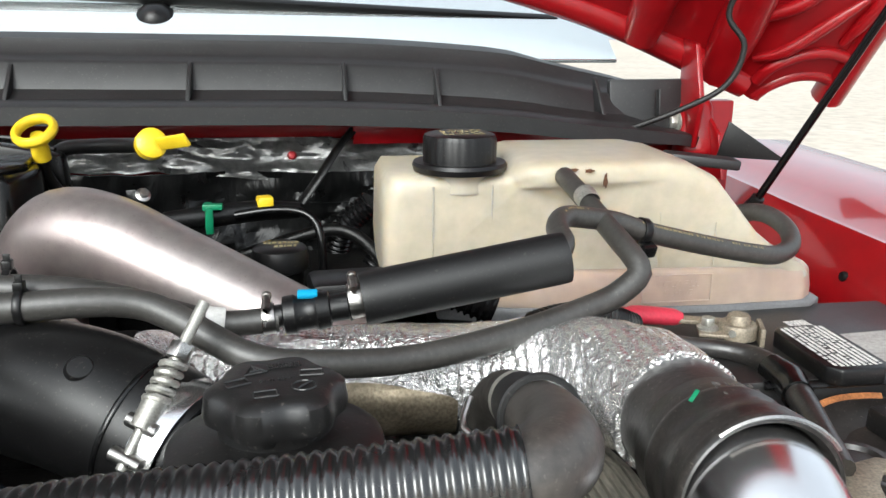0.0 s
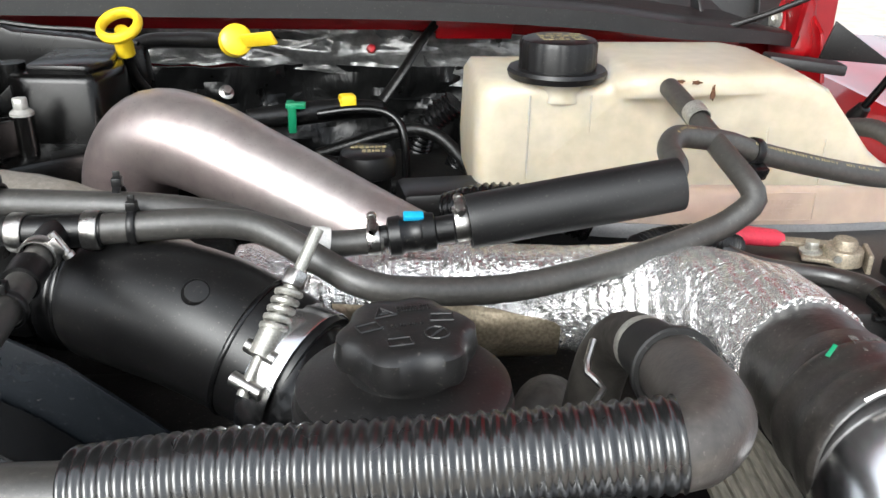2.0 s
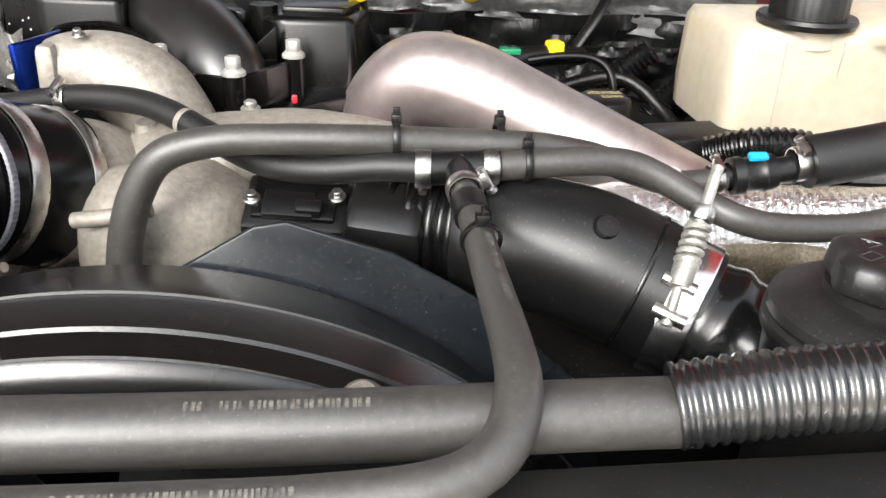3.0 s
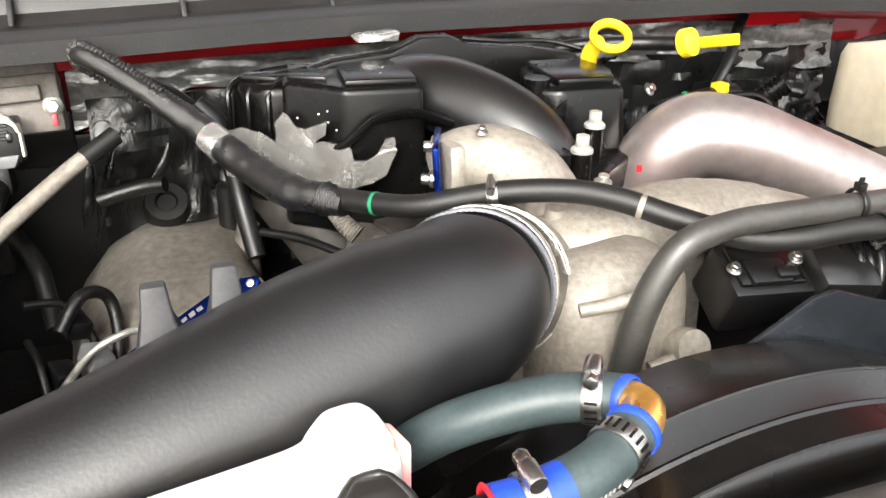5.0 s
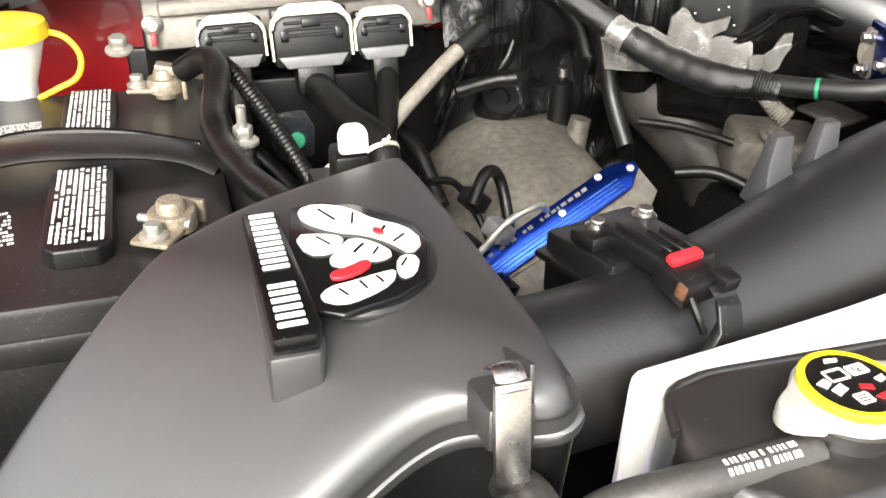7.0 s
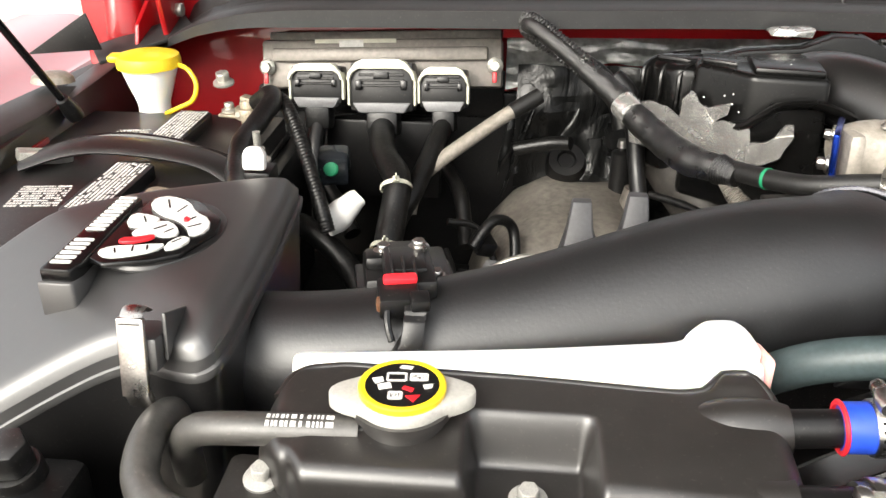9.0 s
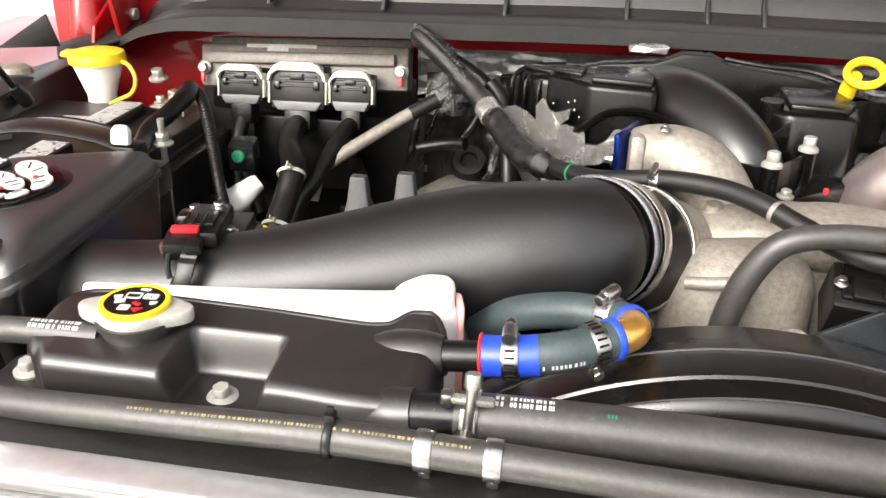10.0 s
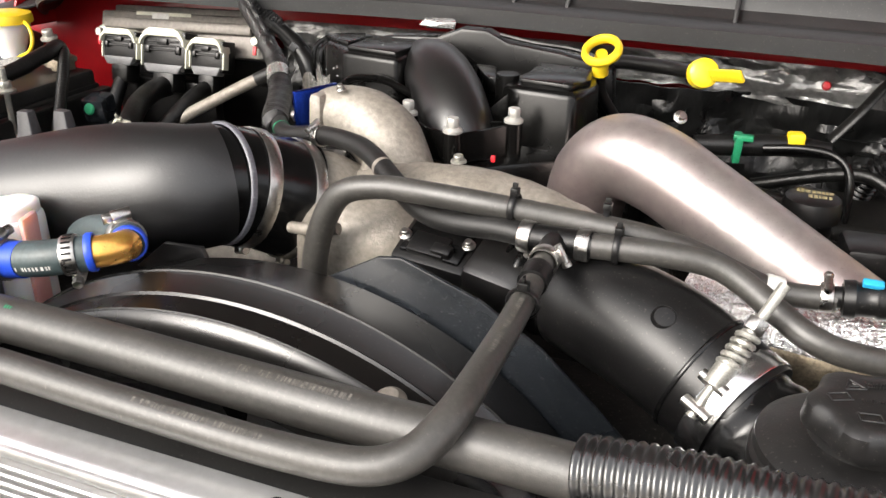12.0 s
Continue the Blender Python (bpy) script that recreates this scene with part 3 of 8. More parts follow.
part("corner_flap", box((0.12, 0.05, 0.006), pose(-1.16, 1.05, 1.40, 10, -14, 30), 0.002), "grey_black", cowl)

# windscreen, its wiper, and the red bodywork beside it
ws = thing("windscreen", (CX, 1.3, 1.53), "pale sky mirrored in the windscreen behind the cowl", "windscreen", kind="structure")
part("pane", box((1.55, 0.85, 0.006), pose(CX, 1.50, 1.735, 33), 0.002), "glass", ws)
wip = thing("wiper", (-0.1, 1.23, 1.55), "black wiper arm and blade lying on the windscreen base", "wiper")
part("arm", tube([(0.16, 1.20, 1.528), (0.0, 1.215, 1.540), (-0.14, 1.24, 1.556), (-0.30, 1.26, 1.572)], [0.006, 0.007, 0.009, 0.007], 10), "black", wip)
part("blade", box((0.86, 0.012, 0.014), pose(-0.05, 1.235, 1.574, 30, 2.5, -1), 0.003), "black", wip)
part("pivot_cap", lathe([(0, 0.018), (0.012, 0.017), (0.022, 0.010), (0.026, 0.0), (0.026, -0.02)], pose(-0.16, 1.23, 1.555, 10)), "black", wip)


# bonnet standing open: outer skin, inner frame with pressed openings, hinges and struts
HALF = 1.085


def hood_point(u, v, off=0.0):
    """u: metres from the middle; v: metres up along the bonnet from its rear edge."""
    c = max(0.0, 1 - (u / 0.95) ** 2)
    drop = 0.022 * max(0.0, min(1.0, (abs(u) - 0.88) / 0.08))
    n = V(0, math.sin(radians(48)), math.cos(radians(48)))
    base = V(CX + u, 1.10 + 0.03 * c, 1.468 - drop + 0.185 * c)
    return base + V(0, -math.cos(radians(48)), math.sin(radians(48))) * v + n * (off + 0.05 * (v / 1.1) * (1 - v / 1.1))


def hood_sheet(off, thick, nu=60, nv=40, v1=1.12, cut=()):
    """A panel of the bonnet; cut: (u, v, half width, half height) ovals left open on both halves."""
    bm = bmesh.new()
    for o in (off, off + thick):
        g = [[bm.verts.new(hood_point(-HALF + 2 * HALF * i / nu, v1 * j / nv, o)) for i in range(nu + 1)] for j in range(nv + 1)]
        for j in range(nv):
            for i in range(nu):
                u, v = abs(-HALF + 2 * HALF * (i + 0.5) / nu), v1 * (j + 0.5) / nv
                if any(((u - cu) / a) ** 2 + ((v - cv) / b) ** 2 < 1 for cu, cv, a, b in cut):
                    continue
                bm.faces.new((g[j][i], g[j][i + 1], g[j + 1][i + 1], g[j + 1][i]))
    bmesh.ops.recalc_face_normals(bm, faces=bm.faces)
    return bm


hood = thing("hood", (CX, 1.1, 1.48), "open red bonnet with a pressed inner frame, propped on struts", "hood")
ARCH = (1.015, 0.0, 0.058, 0.040)
part("skin", hood_sheet(0.045, 0.004, 120, 60, cut=(ARCH,)), "red", hood)
part("inner_frame", hood_sheet(0.012, 0.003, 160, 90, cut=(ARCH, (0.66, 0.19, 0.10, 0.085), (0.30, 0.28, 0.16, 0.13), (0.55, 0.7, 0.2, 0.2))), "red", hood)
for k in (-1, 1):
    part("edge_rail", tube([hood_point(k * (HALF - 0.02), v, 0.02) for v in (0.0, 0.12, 0.3, 0.6, 0.9, 1.1)], 0.022, 14, 0.02), "red", hood)
    part("arch_lip", tube([hood_point(k * u, v, 0.016) for u, v in ((0.955, 0.004), (0.966, 0.024), (0.99, 0.040), (1.015, 0.044), (1.04, 0.040), (1.064, 0.024), (1.074, 0.004))], 0.009, 12, 0.006), "red", hood)
    part("pressed_rib", tube([hood_point(k * u, v, 0.010) for u, v in ((0.945, 0.03), (0.955, 0.062), (0.985, 0.082), (1.02, 0.086), (1.06, 0.075))], 0.008, 10, 0.008), "red", hood)
    for u0, u1, v0, v1 in ((0.93, 1.03, 0.055, 0.17), (0.88, 0.98, 0.06, 0.20), (0.83, 0.93, 0.09, 0.26), (1.03, 1.06, 0.10, 0.20)):
        part("pressed_rib", tube([hood_point(k * (u0 + (u1 - u0) * f), v0 + (v1 - v0) * f, 0.010) for f in (0, 0.3, 0.7, 1)], [0.004, 0.009, 0.009, 0.004], 10, 0.01), "red", hood)
    part("hinge_rib", tube([hood_point(k * 0.79, v, 0.004) for v in (0.01, 0.1, 0.22, 0.4, 0.6)], [0.022, 0.03, 0.034, 0.03, 0.02], 14, 0.015), "red", hood)
    part("side_rib", tube([hood_point(k * 0.90, v, 0.010) for v in (0.0, 0.08, 0.22, 0.5)], [0.024, 0.03, 0.026, 0.02], 14, 0.012), "red", hood)
def liner_bm(nu=40, nv=24):
    bm = bmesh.new()
    g = [[bm.verts.new(hood_point(-0.80 + 1.60 * i / nu, 0.07 + 0.99 * j / nv, 0.004 - 0.010 * math.sin(math.pi * i / nu) * math.sin(math.pi * j / nv))) for i in range(nu + 1)] for j in range(nv + 1)]
    for j in range(nv):
        for i in range(nu):
            bm.faces.new((g[j][i], g[j][i + 1], g[j + 1][i + 1], g[j + 1][i]))
    ext = bmesh.ops.extrude_face_region(bm, geom=bm.faces[:])
    for v in [e for e in ext["geom"] if isinstance(e, bmesh.types.BMVert)]:
        v.co += V(0, 0.74, 0.67) * 0.010
    bmesh.ops.recalc_face_normals(bm, faces=bm.faces)
    return bm


part("liner", liner_bm(), "liner", hood, "dark grey sound-deadening liner")
part("rear_rail", tube([hood_point(u, 0.012, 0.02) for u in (-0.94, -0.7, -0.4, 0.0, 0.4, 0.7, 0.94)], 0.02, 14, 0.02), "red", hood)


def hinge(k):
    x = CX + k * (0.875 if k > 0 else 0.83)
    rot = Matrix(((0, 0, 1, 0), (1, 0, 0, 0), (0, 1, 0, 0), (0, 0, 0, 1)))
    h = part("hinge", prism([(1.02, 1.365), (1.04, 1.42), (1.10, 1.455), (1.17, 1.43), (1.18, 1.36)], 0.006, Matrix.Translation((x, 0, 0)) @ rot, 0.002), "red", hood, "red painted hinge with a folded arm")
    part("arm", prism([(1.05, 1.40), (1.035, 1.46), (1.06, 1.53), (1.10, 1.535), (1.10, 1.47), (1.12, 1.42)], 0.008, Matrix.Translation((x - 0.03 * k, 0, 0)) @ rot, 0.003), "red", h)
    part("pivot", bolt_bm((x - 0.034 * k, 1.085, 1.43), (-k, 0, 0), 0.009, 0.008), "steel_dull", h)
    part("hinge_cover", lumpy(box((0.050, 0.05, 0.080), pose(x - 0.012 if k > 0 else x - 0.030, 1.085, 1.422, -12, 0, -14 * k), 0.016, 0.85, 3), 0.006, 18), "red", h)
    part("gusset", prism([(0.0, 0.0), (0.085, -0.004), (0.012, 0.043)], 0.004, Matrix.Translation((x - 0.019 if k > 0 else x - 0.026, 1.0, 1.398)) @ Matrix.Rotation(radians(-12 * k), 4, "Z") @
                         Matrix(((k, 0, 0, 0), (0, 0, 1, 0), (0, 1, 0, 0), (0, 0, 0, 1))), 0.001), "black", h)


hinge(1)
hinge(-1)


def strut(k):
    foot = V(CX + k * 0.85, 0.895, 1.358)
    head = foot + V(k * 0.04, -0.115, 0.195) * 4.1
    st = thing("gas_strut", foot, "black gas strut holding the bonnet open", "gas strut", "bonnet struts")
    d = head - foot
    part("rod", tube([foot, foot + d * 0.36], 0.0042, 12, 0.05), "black_gloss", st)
    part("cylinder", tube([foot + d * 0.33, foot + d * 0.335, foot + d], [0.0075, 0.0095, 0.0095], 16, 0.05), "black", st)
    part("ball_socket", lathe([(0, -0.012), (0.009, -0.012), (0.010, 0.0), (0.007, 0.016), (0, 0.018)], toward(foot, d), 16), "black", st)


strut(1)
strut(-1)
hose_w = [(0.40, 1.02, 1.425), (0.47, 1.0, 1.455), (0.52, 0.99, 1.485), (0.535, 0.985, 1.53), (0.515, 0.99, 1.57), (0.55, 0.96, 1.63), (0.7, 0.9, 1.75)]
solo("washer_hose", tube(hose_w, 0.0035, 10), "rubber_dark", "thin black washer hose running up to the bonnet", "hose")

# ---- radiator group across the front ----
rad = thing("radiator", (CX, 0.28, 0.9), "bare aluminium radiator with ribbed core at the front of the bay", "radiator")
part("top_tank", box((1.28, 0.022, 0.012), pose(CX, 0.2985, 1.325), 0.002), "fin", rad)
part("core_backing", box((1.26, 0.02, 0.34), pose(CX, 0.300, 1.12), 0.001), "dark", rad)
rim = box((1.28, 0.005, 0.007), pose(CX, 0.286, 1.3245), 0.0015)
part("seam", rim, "fin", rad)
slat = mesh_of("tube", box((1.26, 0.010, 0.0032), None, 0.0010, seg=1), "fin")
for k in range(36):
    ob = new("tube", slat)
    ob.parent, ob.location = rad, V(0, 0.287 - 0.28, 1.3155 - 0.0064 * k - 0.9)
for x in (-0.80, -0.43, -0.24, 0.05):
    part("hole", lathe([(0, 0), (0.004, 0), (0.004, 0.0015), (0, 0.0015)], pose(x, 0.2985, 1.3305), 16), "dark", rad)
rad.location = (CX, 0.253, 0.924)
solo("radiator_seal", prism([(-0.99, 0.283), (0.30, 0.283), (0.30, 0.322), (-0.99, 0.322)], 0.018, Matrix.Translation((0, 0, 1.334)), 0.003), "rubber_dark",
     "black plastic sealing strip behind the radiator top", "trim")

# fan shroud: a turned ring seen from the front, with a flat plate rising at its back
FX, FZ = -0.357, 1.075
shroud = thing("fan_shroud", (FX, 0.43, 1.10), "black plastic fan shroud arching behind the radiator hose", "fan shroud")
prof = [(0.250, 0.366), (0.270, 0.3715), (0.286, 0.3775), (0.2930, 0.3812), (0.2948, 0.3835), (0.2932, 0.386), (0.2950, 0.4035), (0.2968, 0.405), (0.2955, 0.4075), (0.3014, 0.4215), (0.3028, 0.4235), (0.3022, 0.428), (0.296, 0.45), (0.289, 0.478), (0.283, 0.482), (0.283, 0.47), (0.290, 0.45), (0.283, 0.39), (0.250, 0.372), (0.250, 0.366)]
bm = lathe([(r, -y) for r, y in prof], Matrix.Translation((FX, 0, FZ)) @ Matrix.Rotation(radians(90), 4, "X"), 96, -10, 190)
part("ring", bm, "shroud_black", shroud, smooth=30)
for r, y in ((0.2946, 0.3832), (0.3030, 0.4238)):
    part("ridge", lathe([(r, -y - 0.0006), (r + 0.0013, -y), (r, -y + 0.0006)], Matrix.Translation((FX, 0, FZ)) @ Matrix.Rotation(radians(90), 4, "X"), 96, 0, 180), "grey_black", shroud, "worn bright edge")
part("back_plate", prism([(-0.335, 1.33), (-0.335, 1.352), (-0.285, 1.3815), (-0.268, 1.384), (-0.21, 1.363), (-0.165, 1.335), (-0.124, 1.298), (-0.094, 1.268), (-0.075, 1.20), (-0.20, 1.20)], 0.004,
                         Matrix(((1, 0, 0, 0), (0, 0, -1, 0.487), (0, 1, 0, 0), (0, 0, 0, 1))), 0.0015), "shroud_plate", shroud)
part("side_tab", prism([(-0.50, 1.33), (-0.47, 1.356), (-0.435, 1.358), (-0.425, 1.33)], 0.005, Matrix(((1, 0, 0, 0), (0, 0, -1, 0.492), (0, 1, 0, 0), (0, 0, 0, 1))), 0.0015), "black_satin", shroud)
part("nut", lathe([(0, 0.006), (0.006, 0.0055), (0.0095, 0.002), (0.0105, 0), (0, 0)], toward((-0.231, 0.3826, 1.343), (0, -0.3, 1)), 20), "cast", shroud, "pale plastic nut")
fan = thing("cooling_fan", (FX, 0.43, 1.10), "pale grey fan hub and blades inside the shroud", "fan")
for k in range(9):
    m = Matrix.Translation((FX, 0.43, FZ)) @ Matrix.Rotation(radians(40 * k + 12), 4, "Y") @ Matrix.Translation((0, 0, 0.14)) @ Matrix.Rotation(radians(32), 4, "Z")
    part("blade", box((0.085, 0.004, 0.19), m, 0.0015), "grey", fan)
part("hub", lathe([(0, 0.03), (0.06, 0.028), (0.066, 0.02), (0.066, -0.03), (0, -0.03)], pose(FX, 0.43, FZ, 90)), "grey", fan)
part("rim", lathe([(0.226, -0.02), (0.231, -0.02), (0.231, 0.02), (0.226, 0.02), (0.226, -0.02)], pose(FX, 0.44, FZ, 90), 72), "grey", fan)

# ---- surge tank with its pressure cap, and the white bottle behind it ----
st = thing("surge_tank", (-0.69, 0.37, 1.30), "black moulded plastic coolant tank bolted across the radiator", "tank")
sh = lambda p, f, c=(-0.69, 0.387): [(c[0] + (x - c[0]) * f, c[1] + (y - c[1]) * (f - (1 - f))) for x, y in p]


def between(x, table):
    """A smooth curve through a few (x, value) pairs."""
    for (xa, va), (xb, vb) in zip(table, table[1:]):
        if x <= xb:
            f = max(0.0, min(1.0, (x - xa) / (xb - xa)))
            return va + (vb - va) * f * f * (3 - 2 * f)
    return table[-1][1]


def ease(a, b, x):
    f = max(0.0, min(1.0, (x - a) / (b - a)))
    return f * f * (3 - 2 * f)


def shoulder(d, r):
    """How far a rounded edge of radius r has dropped at a distance d from it."""
    return 0.0 if d >= r else r - math.sqrt(max(0.0, r * r - (r - d) ** 2))


TANK_REAR = [(-0.822, 0.385), (-0.810, 0.412), (-0.785, 0.4165), (-0.70, 0.4135), (-0.612, 0.4085), (-0.598, 0.411), (-0.586, 0.424), (-0.574, 0.424), (-0.566, 0.412), (-0.562, 0.398)]
TANK_FRONT = [(-0.822, 0.358), (-0.806, 0.344), (-0.794, 0.333), (-0.722, 0.333), (-0.650, 0.331), (-0.600, 0.328), (-0.574, 0.328), (-0.562, 0.340)]


def tank_bm():
    """The moulded top with round shoulders, the bolt recess in its front and the rounded end by the ports."""
    bm = bmesh.new()
    cols = []
    for i in range(186):
        x = -0.822 + 0.260 * i / 185
        yf, yr = between(x, TANK_FRONT), between(x, TANK_REAR)
        row = [V(x, yf, 1.27)]
        for j in range(66):
            f = j / 65
            y = yf + (yr - yf) * (f * f * (3 - 2 * f) * 0.45 + f * 0.55)
            z = 1.3782 - 0.0035 * (1 - ease(0.0, 0.040, y - yf)) - shoulder(y - yf, 0.0085) - shoulder(yr - y, 0.006) - shoulder(x + 0.822, 0.010) - shoulder(-0.562 - x, 0.014) + 0.0035 * ease(-0.604, -0.588, x) * ease(0.398, 0.412, y)
            cut_in = ease(-0.722, -0.713, x) * (1 - ease(-0.664, -0.655, x)) * (1 - ease(0.370, 0.383, y))
            z += (min(z, 1.3505) - z) * cut_in
            row.append(V(x, y, z))
        row.append(V(x, yr, 1.27))
        cols.append([bm.verts.new(v) for v in row])
    for a, b in zip(cols, cols[1:]):
        for k in range(len(a) - 1):
            bm.faces.new((a[k], b[k], b[k + 1], a[k + 1]))
    bm.faces.new(cols[0])
    bm.faces.new(cols[-1][::-1])
    bmesh.ops.recalc_face_normals(bm, faces=bm.faces)
    return bm


part("body", tank_bm(), "tank_black", st, smooth=60)
part("rim", tube([(x, between(x, TANK_REAR) - 0.0005, 1.3755 + 0.0035 * ease(-0.604, -0.588, x) - shoulder(x + 0.822, 0.010) - shoulder(-0.562 - x, 0.012)) for x in (-0.819, -0.814, -0.806, -0.796, -0.785, -0.74, -0.70, -0.66, -0.625, -0.612, -0.604, -0.598, -0.592, -0.586, -0.580, -0.574, -0.570, -0.566, -0.564)], 0.0026, 10), "tank_black", st)
part("port_boss", tube([(-0.632, 0.393, 1.348), (-0.606, 0.392, 1.3615), (-0.588, 0.3915, 1.3665), (-0.570, 0.391, 1.369), (-0.560, 0.3905, 1.3705)], [0.010, 0.0150, 0.0170, 0.0155, 0.0120], 28), "tank_black", st)
part("port_boss", tube([(-0.622, 0.344, 1.345), (-0.600, 0.342, 1.355), (-0.584, 0.341, 1.359), (-0.568, 0.340, 1.362)], [0.006, 0.014, 0.0175, 0.0155], 28), "tank_black", st)
part("mount_pad", box((0.05, 0.05, 0.03), pose(-0.818, 0.352, 1.332), 0.006), "tank_black", st)
part("neck", lathe([(0.022, 0), (0.022, 0.016), (0.025, 0.017), (0.025, 0.021), (0, 0.021)], pose(-0.752, 0.374, 1.366)), "tank_black", st)
part("upper_port", tube([(-0.572, 0.391, 1.3695), (-0.562, 0.390, 1.371), (-0.53, 0.390, 1.374)], [0.0098, 0.0098, 0.0095], 24, 0.003), "black", st)
part("lower_port", tube([(-0.582, 0.341, 1.360), (-0.568, 0.339, 1.363), (-0.54, 0.338, 1.366)], [0.0128, 0.0128, 0.0125], 24, 0.003), "black", st)
for at in ((-0.82, 0.355, 1.348), (-0.689, 0.350, 1.3495)):
    solo("flange_bolt", bolt_bm(at, (0, -0.12, 1), 0.0055, 0.0065, 1.75), "zinc", "pale flange bolt holding the black coolant tank", "bolt", "tank bolts")
ears = []
for k in range(64):
    a = 2 * math.pi * k / 64
    e = max(0.0, math.cos(a)) ** 18 + max(0.0, -math.cos(a)) ** 18
    r = 0.0228 + 0.0135 * e ** 0.8
    ears.append((r * math.cos(a), r * math.sin(a)))
cap = part("pressure_cap", prism(ears, 0.0095, Matrix.Translation((-0.752, 0.374, 1.384)) @ Matrix.Rotation(radians(6), 4, "Z"), 0.002), "cappaint", st, "grey metal cap with a yellow-ringed label")
part("yellow_ring", lathe([(0.0182, 0), (0.0215, 0), (0.0215, 0.0035), (0.0205, 0.0042), (0.0182, 0.004), (0.0182, 0)], pose(-0.752, 0.374, 1.3925)), "yellow", cap, "yellow label ring")
part("label_disc", lathe([(0, 0.0037), (0.0183, 0.0037), (0.0183, 0)], pose(-0.752, 0.374, 1.3925)), "black", cap, "black label disc")
LZ = pose(-0.752, 0.374, 1.3963, 0, 0, 4)


def small_frame(x, y, w, d, t=0.0012):
    return join(*[box((a, b, 0.0006), LZ @ Matrix.Translation((x + dx, y + dy, 0)), 0.0, seg=1) for a, b, dx, dy in ((w, t, 0, d / 2), (w, t, 0, -d / 2), (t, d, w / 2, 0), (t, d, -w / 2, 0))])


for x, y, w, d in ((-0.003, 0.006, 0.009, 0.006), (0.008, 0.006, 0.008, 0.005), (-0.003, -0.009, 0.006, 0.005)):
    part("print", small_frame(x, y, w, d), "label", cap, "white printed frame")
for x, y, w, d in ((0.008, 0.006, 0.006, 0.003), (-0.003, -0.009, 0.004, 0.003)):
    part("print", bars_bm(LZ @ Matrix.Translation((x, y, 0)), 2, 6, w, d, rnd, 0.9), "label", cap, "white printed marks")
for pts in ([(-0.0150, 0.004), (-0.010, 0.0055), (-0.009, 0.002), (-0.013, 0.0)], [(-0.012, -0.001), (-0.006, 0.001), (-0.005, -0.003), (-0.011, -0.005)], [(-0.002, 0.0135), (0.004, 0.0125), (0.005, 0.0145), (-0.001, 0.0155)], [(0.010, -0.001), (0.015, 0.0), (0.0145, -0.003), (0.011, -0.004)]):
    part("print", prism(pts, 0.0006, LZ, 0), "label", cap, "white printed mark")
for pts in ([(0.002, -0.010), (0.009, -0.009), (0.006, -0.0145)], [(0.001, -0.002), (0.006, -0.004), (0.005, -0.0065), (0.000, -0.004)]):
    part("print", prism(pts, 0.0007, LZ, 0), "redplastic", cap, "red printed mark")

hx = thing("hex_plug", (-0.957, 0.365, 1.30), "black plastic hex plug in front of the airbox", "plug")
part("hex", prism([(0.0125 * math.cos(radians(60 * k + 12)), 0.0125 * math.sin(radians(60 * k + 12))) for k in range(6)], 0.018, pose(-0.957, 0.365, 1.337, 14), 0.002), "black_dusty", hx)
part("washer", lathe([(0, 0.004), (0.0135, 0.003), (0.0145, 0.0), (0.0145, -0.012)], pose(-0.957, 0.365, 1.334, 14), 28), "black_dusty", hx)
part("base", box((0.06, 0.045, 0.06), pose(-0.957, 0.365, 1.297), 0.008), "black", hx)

bottle = thing("washer_bottle", (-0.69, 0.44, 1.20), "white translucent plastic bottle with pink fluid at one end", "bottle")
W = [(-0.822, 0.418), (-0.820, 0.428), (-0.80, 0.430), (-0.70, 0.4425), (-0.615, 0.4575), (-0.603, 0.461), (-0.592, 0.471), (-0.570, 0.475), (-0.562, 0.462), (-0.559, 0.43), (-0.60, 0.418)]
for _ in range(2):
    W = [(xa + (xb - xa) * f, ya + (yb - ya) * f) for (xa, ya), (xb, yb) in zip(W, W[1:] + W[:1]) for f in (0.2, 0.8)]
part("body", loft([[V(x, y, 1.22) for x, y in W], [V(x, y, 1.368) for x, y in W], [V(x, y, 1.376) for x, y in sh(W, 0.99, (-0.69, 0.445))]], 0.003), "bottle", bottle)
FE = [(-0.606, 0.430), (-0.604, 0.452), (-0.596, 0.463), (-0.589, 0.471), (-0.572, 0.473), (-0.565, 0.463), (-0.562, 0.432)]
for _ in range(2):
    FE = [(xa + (xb - xa) * f, ya + (yb - ya) * f) for (xa, ya), (xb, yb) in zip(FE, FE[1:] + FE[:1]) for f in (0.2, 0.8)]
part("filler_end", prism(FE, 0.018, Matrix.Translation((0, 0, 1.367)), 0.004, 3), "bottle", bottle)
part("fluid_end", prism([(-0.560, 0.437), (-0.566, 0.458), (-0.5600, 0.457), (-0.5550, 0.437)], 0.152, Matrix.Translation((0, 0, 1.228)), 0.0025), "pink", bottle, "pink fluid showing through the plastic")

# hose from the cap neck
pts = [(-0.772, 0.364, 1.3735), (-0.80, 0.363, 1.3735), (-0.835, 0.363, 1.372), (-0.856, 0.367, 1.366), (-0.866, 0.374, 1.350), (-0.868, 0.380, 1.325)]
h = thing("overflow_hose", (-0.82, 0.365, 1.33), "black rubber overflow hose with white print beside the cap", "hose")
part("hose", tube(pts, 0.0085), "rubber", h)
part("print", hose_print(pts, 0.0085, 0.012, 0.045, 18, 0.0028, rnd, 2), "label", h, "white printed marks")
part("spout", tube([(-0.752, 0.368, 1.376), (-0.775, 0.364, 1.3735)], 0.0055, 14), "black", h)

